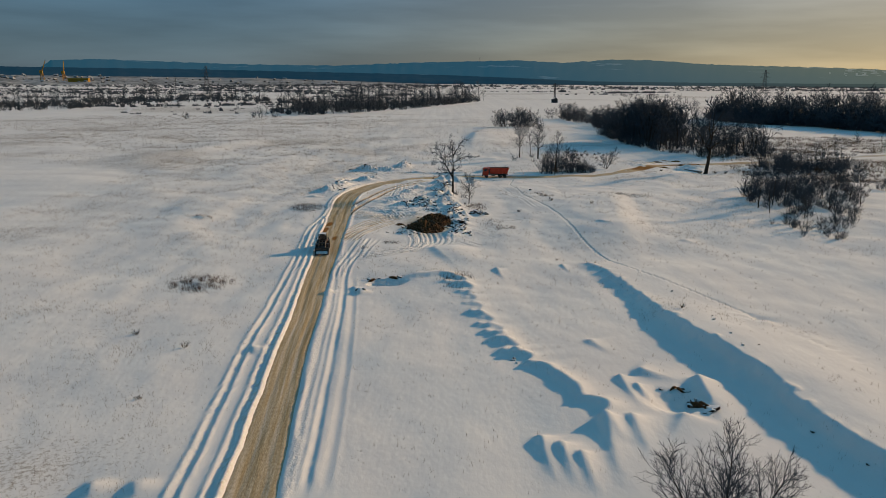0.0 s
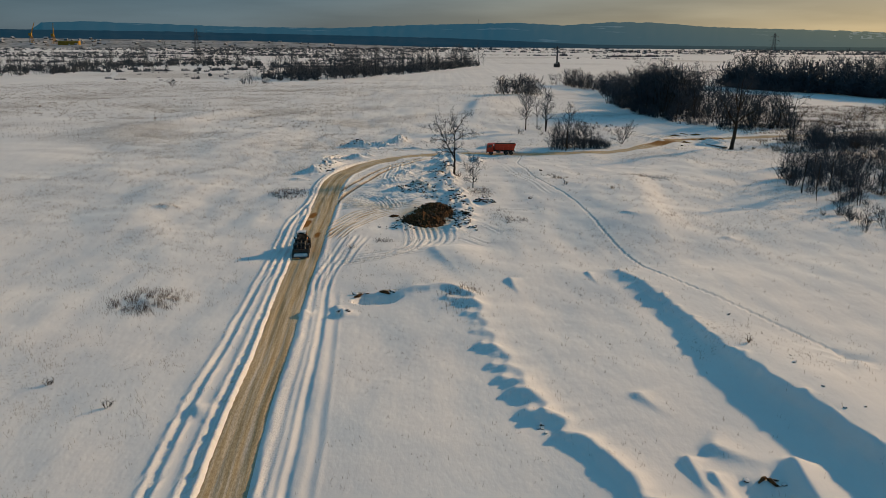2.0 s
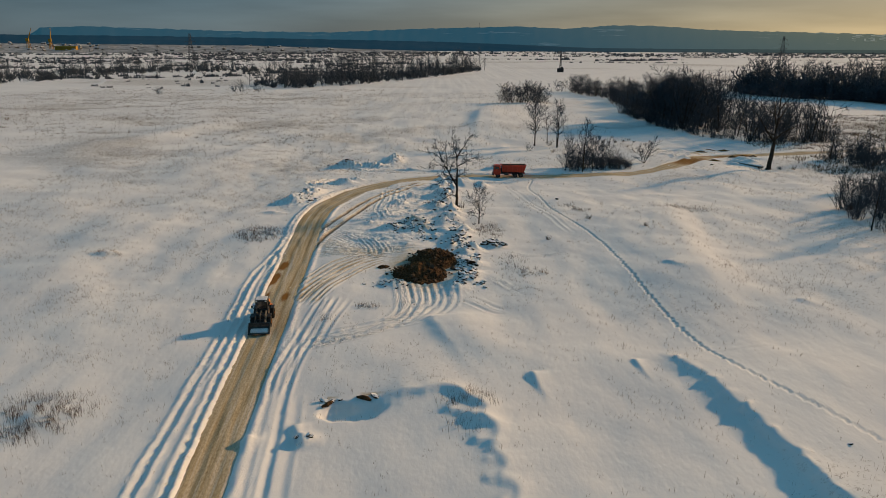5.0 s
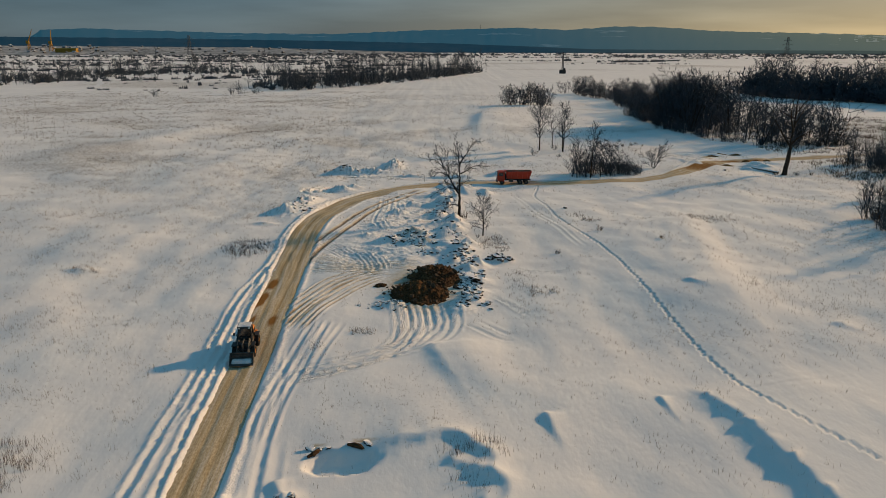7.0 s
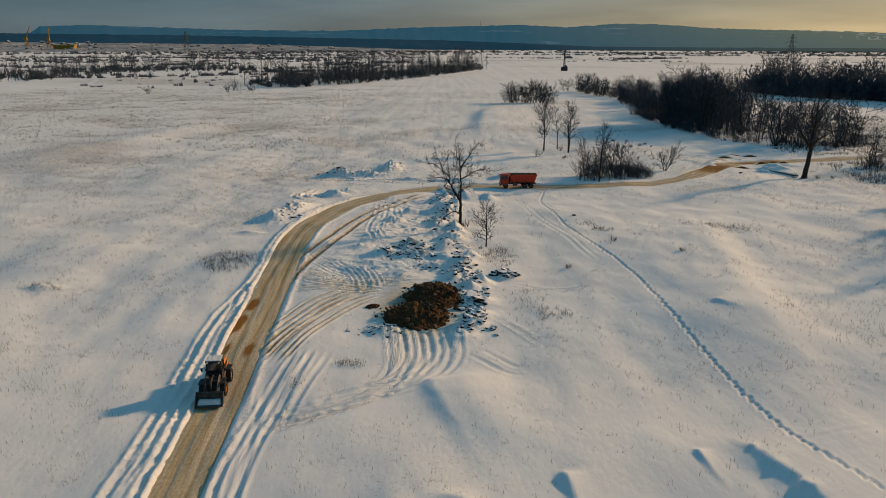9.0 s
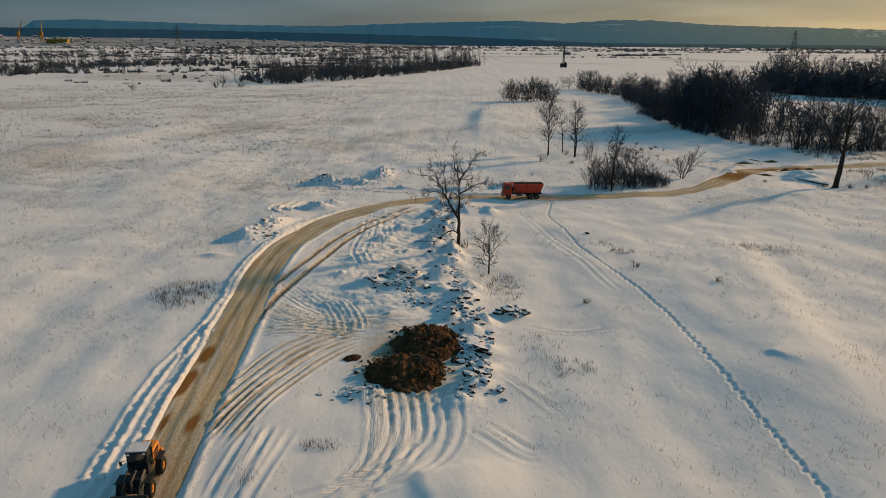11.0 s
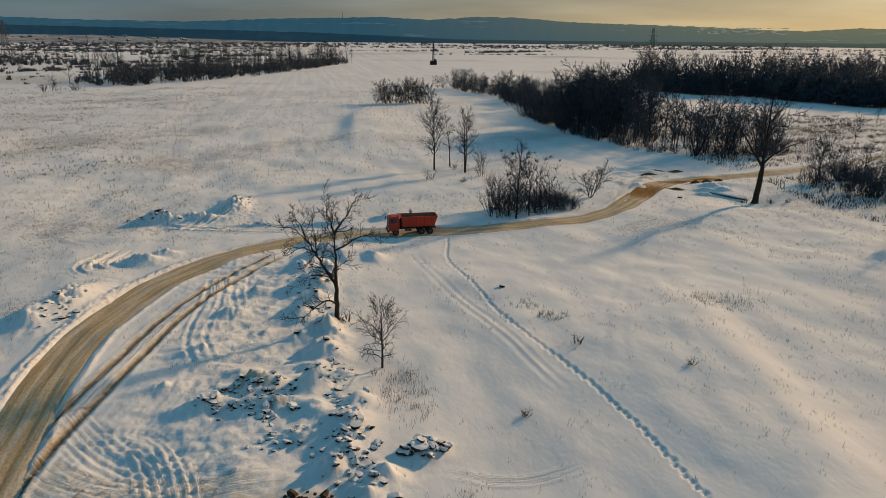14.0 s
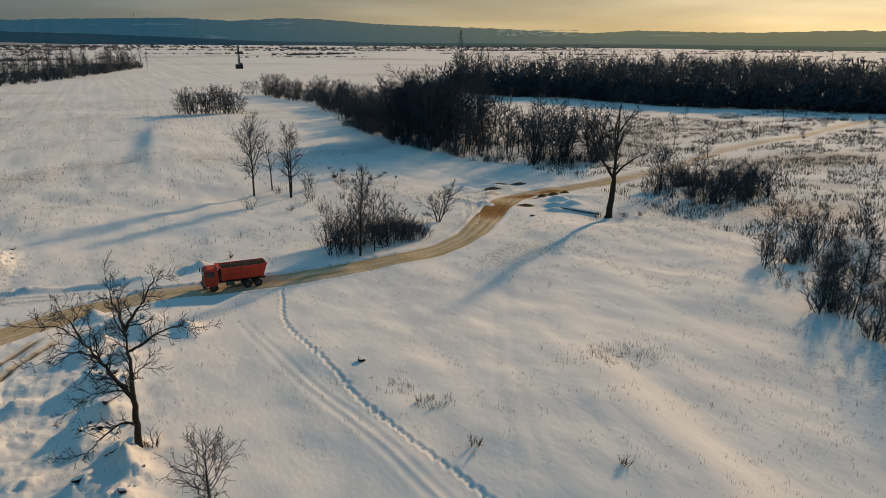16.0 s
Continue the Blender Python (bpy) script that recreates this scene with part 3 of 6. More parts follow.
# the spoil bank under the oak
heaps = np.random.RandomState(5)
for i in range(34):
    s = i / 33
    x = float(np.interp(s, [0, 0.15, 0.5, 0.75, 1], [0.6, 0.5, 0.2, 1.4, 2.6])) + heaps.uniform(-2.0, 2.0)
    y = 212 - s * 64 + heaps.uniform(-1, 1)
    mound(x, y, heaps.uniform(1.0, 2.2), heaps.uniform(0.9, 1.8), heaps.uniform(0.5, 1.35), heaps.uniform(0, 90), 0.4, 1.0, 60 + i)
for x, y, h in ((3.6, 141.5, 0.8), (2.8, 138.5, 0.9), (1.6, 135.6, 0.6), (3.9, 145.5, 0.8), (-6.5, 136.4, 0.5), (4.6, 209, 1.0), (2.0, 206, 1.3), (8.4, 204, 0.6), (7.7, 155.0, 0.95)):
    mound(x, y, 1.7, 1.4, h, 30, 0.4, 0.9, int(x * 10) + 200)

# ploughed piles beyond the bend
for x, y, rx, ry, h, a in ((-13.2, 238.5, 2.6, 6.0, 1.9, 0), (-24.5, 231, 4.0, 2.0, 2.0, -8), (-18.5, 231.5, 4, 1.6, 1.3, -10), (79.4, 242.8, 2.2, 1.0, 0.8, -35), (82.6, 246.2, 2.4, 1.0, 0.9, -30), (77.4, 239.4, 2.0, 0.9, 0.7, -20), (82.8, 242.0, 2.2, 0.9, 0.8, -30), (86.5, 247.5, 2.4, 1.0, 0.7, -10), (64.4, 250.6, 0.9, 1.6, 0.5, 0), (67, 247.4, 1.2, 1.6, 0.6, 40), (69.6, 251.6, 1.4, 0.9, 0.5, 30), (62.6, 252.5, 1.6, 0.9, 0.5, 0), (73, 256.6, 2.2, 0.9, 0.7, 20), (70.2, 262.2, 2.2, 0.9, 0.6, 0), (77, 264.4, 3.4, 0.9, 0.7, -8), (66.2, 263, 1.6, 0.8, 0.5, 0), (-22.6, 207.5, 2.6, 1.8, 1.3, 0), (-20.3, 210.5, 2.0, 1.4, 1.0, 0), (-27.2, 191.5, 2.6, 6.0, 1.6, -18), (-29.8, 186, 1.6, 1.8, 1.0, 0), (-30, 188, 2.2, 1.4, 0.7, 0), (-31.5, 177, 2.2, 1.2, 0.5, 0), (-8.5, 226, 4, 0.9, 0.6, 0), (1, 225.5, 6, 0.8, 0.7, 3), (12, 227, 2.6, 1.2, 1.0, 0)):
    mound(x, y, rx, ry, h, a, 0.35, 1.1, int(x * 7) + 400)
    w = window(x - rx * 2, y - ry * 2, x + rx * 2, y + ry * 2)
    rough[w] = np.maximum(rough[w], 0.7 * np.exp(-((GX[w] - x) / rx) ** 2 - ((GY[w] - y) / ry) ** 2))

# the long bank and the hollow before it
bank = curve_of([(20.8, 122), (22.3, 116), (23.3, 112.3), (25.1, 104), (26.2, 95), (26.9, 87.5), (28.0, 80), (30.0, 73), (31.2, 65.6), (31.7, 59), (32.4, 54.5), (33.1, 51), (34.6, 44), (37.5, 30)], 1.0)
boff, balong = line_field(bank, 22.0)
boff = np.where(np.abs(boff) < 1e5, -boff, boff)
bo = boff + 0.7 * pn(balong / 5.5, boff * 0, 71) + 0.40 * pn(balong / 1.8, boff * 0, 73) + 0.18 * pn(balong / 0.7, boff * 0, 74)
rise = step(balong, 6.5, 11.5) * np.interp(balong, [10, 25, 46, 54, 70], [0.7, 1.0, 1.7, 1.9, 1.75])
Z += np.where(np.abs(boff) < 21, rise * (0.90 * (1 + 0.10 * pn(balong / 9, boff * 0, 75)) * (0.45 * step(bo, -2.8, 0.1) + 0.55 * step(bo, -0.9, 0.35)) * (1 - step(boff, 0.5, 19)) - 0.12 * step(bo, -14, -2) * (1 - step(bo, -2, 0))), 0)

rough = np.maximum(rough, np.where(np.abs(boff) < 20, 0.22 * rise * bump(bo + 0.6, 1.6), 0))
crest = np.random.RandomState(14)
for k in range(10, len(bank) - 18, 2):
    x, y = bank[k]
    mound(x + crest.uniform(-0.9, 0.7), y + crest.uniform(-1, 1), crest.uniform(0.4, 1.0), crest.uniform(0.3, 0.8), crest.uniform(0.10, 0.30), crest.uniform(0, 60), 0.35, 0.7, 800 + k, lee=0.6)

# drifts heaped over old diggings
doff, dalong = line_field(curve_of([(-6.5, 104.0), (-2.9, 105.2), (0.5, 105.6), (2.8, 103.2), (3.9, 98), (4.3, 93), (5.1, 88.5), (6.2, 83.5), (7.3, 78.5), (8.2, 74.2), (9.8, 69.8), (12, 65), (13.6, 61.6), (14.6, 58.2), (14.2, 52)], 0.6), 9.0)
lobes = np.interp(dalong, [0, 8, 12, 38, 44, 70], [0.35, 0.45, 1.0, 1.0, 1.5, 1.5])
turn_at = np.interp(dalong, [0, 38, 46, 70], [0.0, 8.5, 10.2, 13.6]) + 0.8 * pn(dalong / 7.0, doff * 0, 33)
d = doff + lobes * (np.abs(np.sin(np.pi * turn_at)) - 0.6) + 0.25 * pn(dalong / 1.1, doff * 0, 34)
tall = np.interp(dalong, [0, 3, 8, 14, 38, 45, 56, 62], [0.0, 0.5, 0.6, 0.22, 0.22, 0.72, 0.7, 0.0]) * (1 + 0.35 * pn(dalong / 3.0, doff * 0, 35))
Z += np.where(np.abs(doff) < 9, tall * np.where(d > 0, np.exp(-(np.abs(d) / (0.45 + 0.3 * tall)) ** 1.7), 0.75 * np.exp(-(np.abs(d) / 1.1) ** 1.3) + 0.25 * np.exp(-(d / 4.5) ** 2)), 0)
for x, y, n, h, w in ((2.2, 100.6, 3.0, 0.55, 0.75), (0.2, 102.0, 2.2, 0.35, 0.5), (2.4, 97.0, 2.6, 0.30, 0.5), (3.0, 94.2, 1.6, 0.18, 0.3), (2.9, 91.6, 2.0, 0.22, 0.35), (3.5, 87.9, 3.0, 0.50, 0.6), (4.6, 85.9, 1.8, 0.24, 0.35), (4.3, 83.2, 2.6, 0.40, 0.5), (5.0, 80.2, 3.2, 0.52, 0.65), (6.0, 77.6, 3.4, 0.66, 0.85), (6.6, 73.8, 3.2, 0.60, 0.8)):
    drift_tail(x, y, x + n, y - 0.45 * n, h, w)
    drift_tail(x + 0.9, y - 1.2 * w, x + 0.9 + 0.5 * n, y - 1.2 * w - 0.35 * n, 0.5 * h, 0.5 * w)
for x0, y0, x1, y1, h, w in ((8.2, 108.9, 9.4, 102.8, 0.45, 0.5), (18.9, 112.5, 19.7, 107.0, 0.28, 0.35), (16.5, 77.2, 18.6, 73.4, 0.4, 0.7), (31.1, 142.5, 33.8, 139.5, 0.26, 0.7), (-1.5, 124, 4.2, 105.6, 0.42, 1.4), (8.0, 54.5, 8.6, 47.5, 0.6, 0.6), (9.5, 53.2, 10.0, 47, 0.55, 0.5), (10.9, 51.8, 11.4, 46, 0.5, 0.5), (13.9, 57.5, 13.3, 47, 0.8, 0.7), (16.3, 58, 16.6, 51, 0.55, 0.6), (17.4, 67, 18.0, 59.5, 0.5, 0.5), (18.6, 65, 19.2, 60.5, 0.4, 0.4), (25.0, 66.5, 24.4, 56, 0.95, 1.0), (20.0, 68.5, 24.0, 66.5, 0.7, 0.9), (39.0, 83.5, 34.5, 86.5, 0.5, 0.8), (21, 58.4, 18.5, 54, 0.6, 0.8), (43.8, 130, 45.6, 127.2, 0.35, 0.6), (-12.6, 99.2, -11.0, 95.8, 0.5, 0.5), (3.6, 206, 5.2, 200.5, 1.0, 1.0), (7.8, 205.5, 9.2, 201.0, 0.8, 0.9)):
    drift_tail(x0, y0, x1, y1, h, w)
for x, y, rx, ry, h in ((-11.6, 97.2, 1.3, 0.9, 0.6), (-16.0, 97.0, 1.2, 0.7, 0.4), (-20.4, 74.2, 1.0, 0.9, 0.6), (-22.0, 47.0, 1.5, 1.0, 0.5), (-25.2, 47, 1.5, 1.0, 0.5), (-35, 101, 3.0, 1.4, 0.4), (-50.5, 149, 1.8, 0.9, 0.5)):
    mound(x, y, rx, ry, h, 25, 0.25, 1.8, int(abs(x) * 13) + 600, lee=0.4)
mound(21.6, 62.2, 2.5, 2.5, -1.0, 0, 0.05, 2.0, 700, power=3.0)
mound(-8.4, 102.2, 3.0, 1.5, -0.9, 5, 0.03, 2.0, 701, power=7.0)
mound(38.6, 84.2, 2.0, 1.2, -0.5, 0, 0.1, 2.0, 702)

# swells in the meadow
for line, h, wide, lee in ([(34, 116), (34.3, 128), (34.8, 140), (35.6, 150), (37.6, 160), (39.8, 172), (42, 190), (43, 202)], 1.5, 4.5, 2.3), ([(62, 196), (70, 188), (78, 182)], 0.6, 6.0, 1.5), ([(14, 290), (14, 330), (20, 390), (34, 440)], 1.7, 12.0, 0.4), ([(-112, 232), (-101, 262), (-94, 296), (-86, 345)], 1.4, 6.0, 2.0), ([(-60, 130), (-52, 160), (-50, 185)], 0.6, 6.0, 1.6), ([(-70, 205), (-62, 225), (-40, 262)], 0.8, 8.0, 1.6), ([(2, 128), (3, 120), (6, 110)], 0.3, 3.0, 1.5), ([(58, 228), (70, 226), (84, 229)], 0.5, 7.0, 1.5):
    off, along = line_field(curve_of(line, 3.0), wide * 6)
    total = along.max() + 0.1
    Z += h * step(np.minimum(along, total - along) / total, 0.0, 0.32) * np.where(off > 0, bump(off, wide), bump(off, wide * lee)) * (np.abs(off) < 1e5)

# a line of footprints over the meadow
STEPS = np.random.RandomState(8)
trail = curve_of([(20.6, 214.5), (18.6, 203), (19.9, 189.5), (20.1, 182.5), (21.2, 175.5), (22.8, 168.3), (24.0, 161.5), (24.9, 154), (25.2, 143), (26.0, 126), (27.2, 115.3), (29.3, 107.5), (32.2, 101), (35.7, 91.8), (39.5, 82), (44, 70)], 0.72)
for i, (x, y) in enumerate(trail[:-1]):
    d = trail[i + 1] - trail[i]
    d = d / np.hypot(*d)
    s = (0.09 if i % 2 else -0.09) + STEPS.uniform(-0.08, 0.08)
    x, y = x + d[1] * s, y - d[0] * s
    w = window(x - 1, y - 1, x + 1, y + 1)
    px, py = GX[w] - x, GY[w] - y
    r = np.hypot((px * d[0] + py * d[1]) * 0.9, (px * d[1] - py * d[0]) * 1.15)
    Z[w] += -0.30 * bump(r, 0.19) + 0.02 * bump(r - 0.42, 0.14)
for line in ([(8.5, 152.5), (14, 150.5), (20, 151.5)], [(5.5, 141), (8.5, 136), (10.5, 132)]):
    ruts(curve_of(line, 1.0), 0.5, 0.2, 0.1, 0.03)

# where soil and dead grass show
for x, y, rx, ry, a in ((-5.6, 166.0, 2.6, 0.9, 0.72), (-3.4, 162.7, 1.9, 0.8, 0.62), (2.4, 158, 0.9, 3.0, 0.42), (3.0, 144, 0.8, 4.0, 0.45), (1.2, 170, 0.7, 2.5, 0.36), (-8.4, 143.2, 2.6, 1.2, 0.6), (-3.4, 143.5, 5.5, 8.5, 1.1), (-12.5, 150.6, 7, 1.6, 0.55), (74.0, 244.6, 2.0, 1.1, 1.9), (76.2, 261.6, 2.6, 0.9, 1.6), (81, 265.2, 4.5, 0.7, 0.72), (83.6, 251.9, 3.8, 1.0, 1.7), (79.2, 249.4, 1.6, 0.8, 1.2), (73.5, 256.0, 5, 1.2, 0.75), (-14.5, 143.5, 3.5, 3.0, 0.30), (-10.4, 104.6, 0.9, 0.4, 0.9), (-6.9, 105.2, 1.4, 0.4, 1.0), (-27.5, 189, 1.4, 3.5, 0.35)):
    w = window(x - rx * 3, y - ry * 3, x + rx * 3, y + ry * 3)
    soil[w] = np.maximum(soil[w], a * np.exp(-((GX[w] - x) / rx) ** 2 - ((GY[w] - y) / ry) ** 2))
spread_of = fbm(GX / 42, GY / 30, 81, 4)
weeds = np.clip(0.22 + 1.0 * spread_of + 0.25 * step(GY, 150, 320), 0, 1)
weeds = np.clip(weeds + 0.22 * step(-GX, 18, 40), 0, 1) * step(np.abs(roff), 5, 9)
for x, y, rx, ry, a in ((-35.2, 101, 3.6, 1.8, 0.7), (-30.4, 160.3, 3.6, 1.6, 0.7), (12, 141.4, 2.6, 1.0, 0.6), (7.0, 165, 2.4, 5, 0.8), (46, 180, 7, 4, 0.8), (40, 140, 5, 8, 0.7), (1.5, 101, 4, 4, 0.8), (110, 228, 40, 26, 1.1), (150, 262, 60, 26, 1.0), (56, 262, 22, 18, 0.8), (170, 330, 70, 50, 1.0), (172, 262, 44, 24, 1.2), (118, 222, 30, 18, 1.2), (52, 283, 16, 9, 0.8), (24.5, 180.5, 2.5, 4, 0.6)):
    w = window(x - rx * 3, y - ry * 3, x + rx * 3, y + ry * 3)
    weeds[w] = np.clip(np.maximum(weeds[w], a * np.exp(-((GX[w] - x) / rx) ** 2 - ((GY[w] - y) / ry) ** 2)), 0, 1.2)
weeds *= 1 - 0.8 * bump((GX - 12) / 12, 1.0) * bump((GY - 92) / 28, 1.0)
beyond = step(np.hypot(GX, GY), 420, 700)
weeds = weeds * (1 - beyond) + beyond * np.clip(0.55 + 1.5 * fbm(GX / 330, GY / 130, 83, 3), 0, 1)


def ground_at(x, y):
    i = int(np.clip(np.searchsorted(XS, x) - 1, 0, len(XS) - 2))
    j = int(np.clip(np.searchsorted(YS, y) - 1, 0, len(YS) - 2))
    u, v = (x - XS[i]) / (XS[i + 1] - XS[i]), (y - YS[j]) / (YS[j + 1] - YS[j])
    return float((Z[j, i] * (1 - u) + Z[j, i + 1] * u) * (1 - v) + (Z[j + 1, i] * (1 - u) + Z[j + 1, i + 1] * u) * v)


def grid_faces(rows, cols):
    a = (np.arange(rows - 1)[:, None] * cols + np.arange(cols - 1)[None, :]).ravel()
    return np.stack([a, a + 1, a + cols + 1, a + cols], 1)


def sheet(name, verts, faces, mat):
    """A large mesh straight from arrays of corners and quads."""
    me = bpy.data.meshes.new(name)
    me.vertices.add(len(verts))
    me.vertices.foreach_set("co", verts.astype(np.float32).ravel())
    k = faces.shape[1]
    me.loops.add(faces.size)
    me.loops.foreach_set("vertex_index", faces.astype(np.int32).ravel())
    me.polygons.add(len(faces))
    me.polygons.foreach_set("loop_start", np.arange(0, faces.size, k, dtype=np.int32))
    me.polygons.foreach_set("use_smooth", np.ones(len(faces), bool))
    me.update(calc_edges=True)
    me.materials.append(mat)
    return me


def mask(me, name, values):
    me.attributes.new(name, "FLOAT", "POINT").data.foreach_set("value", values.astype(np.float32).ravel())


ground_mesh = sheet("ground", np.stack([GX, GY, Z], -1).reshape(-1, 3), grid_faces(len(YS), len(XS)), SNOW)
mask(ground_mesh, "soil", soil)
mask(ground_mesh, "weeds", weeds)
for name, values in (("toff", toff), ("talong", talong), ("trk", trk), ("rough", rough)):
    mask(ground_mesh, name, values)
ground = tagged(new("ground", ground_mesh), "open snow-covered field with drifts, tracks and dead grass", "snow field", kind="structure")

# the road
across = np.arange(-2.8, 2.81, 0.2)
tang = np.gradient(road_line, axis=0)
tang /= np.hypot(*tang.T)[:, None]
run = (np.arange(len(road_line)) - BACK_STEPS) * 0.5
FAR = BACK_STEPS + 640
half = np.interp(run, [0, 38, 56, 74, 96, 120, 150, 200, 225, 300, 330, 420], [0.88, 0.84, 0.74, 0.70, 0.80, 0.88, 0.96, 1.05, 1.0, 1.06, 1.0, 0.9])
RX = road_line[:, 0, None] + tang[:, 1, None] * across[None, :] * half[:, None]
RY = road_line[:, 1, None] - tang[:, 0, None] * across[None, :] * half[:, None]
RU, RV = np.broadcast_to(across, RX.shape), np.broadcast_to(run[:, None], RX.shape)
RZ = base_height(RX, RY)
RZ = RZ - 0.09 - 0.05 * (np.exp(-((RU - 0.95) / 0.35) ** 2) + np.exp(-((RU + 0.95) / 0.35) ** 2)) + 0.05 * fbm(RU / 0.7, RV / 5, 91, 3)
swell = np.vectorize(ground_at)(road_line[:, 0], road_line[:, 1]) + 0.22
RZ += np.convolve(np.pad(swell - base_height(road_line[:, 0], road_line[:, 1]), 8, mode="edge"), np.ones(17) / 17, "valid")[:, None]
RZ -= 0.25 * np.clip(np.abs(RU) - 2.1, 0, 1)
over = np.vectorize(ground_at)(RX[FAR:], RY[FAR:]) + 0.07 + 0.03 * fbm(RU[FAR:] / 0.7, RV[FAR:] / 5, 92, 3)
blend = step(RV[FAR:], 320, 338)
RZ[FAR:] = RZ[FAR:] * (1 - blend) + over * blend
road_mesh = sheet("road", np.stack([RX, RY, RZ], -1).reshape(-1, 3), grid_faces(len(road_line), len(across)), ROAD)
uvs = road_mesh.uv_layers.new(name="UVMap")
loops = np.zeros(len(road_mesh.loops), np.int32)
road_mesh.loops.foreach_get("vertex_index", loops)
uvs.data.foreach_set("uv", np.stack([RU.ravel()[loops], RV.ravel()[loops]], 1).astype(np.float32).ravel())
road_soil = np.zeros_like(RX)
for x, y, rx, ry, a in ((-22.9, 138.3, 0.7, 3.4, 0.72), (-22.9, 144.6, 0.7, 2.6, 0.66), (-20.0, 131.4, 0.6, 2.2, 0.55), (-22.3, 131.4, 0.5, 2.2, 0.5), (78, 252.5, 6, 3, 0.5), (86, 254.4, 6, 2, 0.5), (67, 243, 13, 8, 0.46), (-14.0, 46, 0.6, 6, 0.25)):
    road_soil = np.maximum(road_soil, a * np.exp(-((RX - x) / rx) ** 2 - ((RY - y) / ry) ** 2))
mask(road_mesh, "soil", road_soil)
mask(road_mesh, "clean", 0.26 * step(RV, 322, 360) + 0.22 * step(RV, 322, 350) * step(-RU, 0.2, 1.4) + 0.16 * step(np.abs(RU), 1.5, 2.3))
road = tagged(new("road", road_mesh), "single-lane road of packed snow strewn with brown sand", "snow road", kind="structure")

# a trodden path over the far field
way = curve_of([(-252, 430), (-248.4, 466), (-243.7, 493), (-243.6, 533), (-257.7, 595), (-285, 674), (-324, 755), (-385, 925), (-434, 1069)], 4.0)
side = np.gradient(way, axis=0)
side = np.stack([side[:, 1], -side[:, 0]], 1) / np.hypot(*side.T)[:, None]
strip = [way + side * w for w in (-2.4, -1.2, 0.0, 1.2, 2.4)]
pv = np.array([[(x, y, ground_at(x, y) + (0.02, 0.16, 0.12, 0.16, 0.02)[k]) for k, (x, y) in enumerate(row)] for row in zip(*strip)])
tagged(new("path", sheet("path", pv.reshape(-1, 3), grid_faces(len(way), 5), SNOW_LUMP)), "pale trodden path winding over the far snowy field", "path", kind="structure")

# ---- trees and shrubs ----


class Wood:
    """Gathers tapered branches as rings of corners."""

    def __init__(self):
        self.v, self.f = [], []

    def tube(self, pts, radii, sides):
        base = len(self.v)
        n = len(pts)
        for i in range(n - 1):
            d = (pts[i + 1] - pts[i]).normalized()
            a = d.orthogonal().normalized()
            b = d.cross(a)
            for k in range(sides):
                w = 2 * math.pi * k / sides
                self.v.append(tuple(pts[i] + (a * math.cos(w) + b * math.sin(w)) * radii[i]))
        self.v.append(tuple(pts[-1]))
        tip = len(self.v) - 1
        for i in range(n - 2):
            for k in range(sides):
                q, r = base + i * sides, base + (i + 1) * sides
                k2 = (k + 1) % sides
                self.f.append((q + k, q + k2, r + k2, r + k))
        last = base + (n - 2) * sides
        for k in range(sides):
            self.f.append((last + k, last + (k + 1) % sides, tip))


def turned(rng, d, angle, around=None):
    """d bent by angle (radians) towards a random or given side."""
    a = d.orthogonal().normalized()
    b = d.cross(a)
    w = rng.uniform(0, 2 * math.pi) if around is None else around
    return (d * math.cos(angle) + (a * math.cos(w) + b * math.sin(w)) * math.sin(angle)).normalized()


def spray(rng, wood, p, d, length, r, kids, wobble=0.2, lift=0.10, tip=0.008):
    """A gnarled bough with side shoots: kids gives the number of shoots on each level down to the twigs."""
    coarse = tip > 0.045
    segs = 1 if not kids or (coarse and len(kids) < 2) else 2 if coarse or len(kids) < 2 else 4
    pts, radii, ways = [p], [r], [d]
    for i in range(segs):
        d = turned(rng, d, abs(rng.gauss(0, wobble)))
        d = (d + Vector((0, 0, lift))).normalized()
        p = p + d * (length / segs)
        pts.append(p)
        ways.append(d)
        radii.append(r * (1 - 0.75 * (i + 1) / segs) + tip * 0.3)
    wood.tube(pts, radii, 5 if r > 0.07 and not coarse else 3)
    if not kids:
        return
    turn = rng.uniform(0, 6.28)
    for i in range(kids[0]):
        f = 0.2 + 0.8 * (i + rng.random()) / kids[0]
        k = min(int(f * segs), segs - 1)
        at = pts[k].lerp(pts[k + 1], f * segs - k)
        turn += 2.4 + rng.uniform(-0.6, 0.6)
        way = turned(rng, ways[k + 1], rng.uniform(0.45, 1.0), turn)
        spray(rng, wood, at, way, length * rng.uniform(0.36, 0.62) * (1.15 - 0.45 * f), max(radii[k] * 0.55, tip), kids[1:], wobble * 1.2, lift, tip)


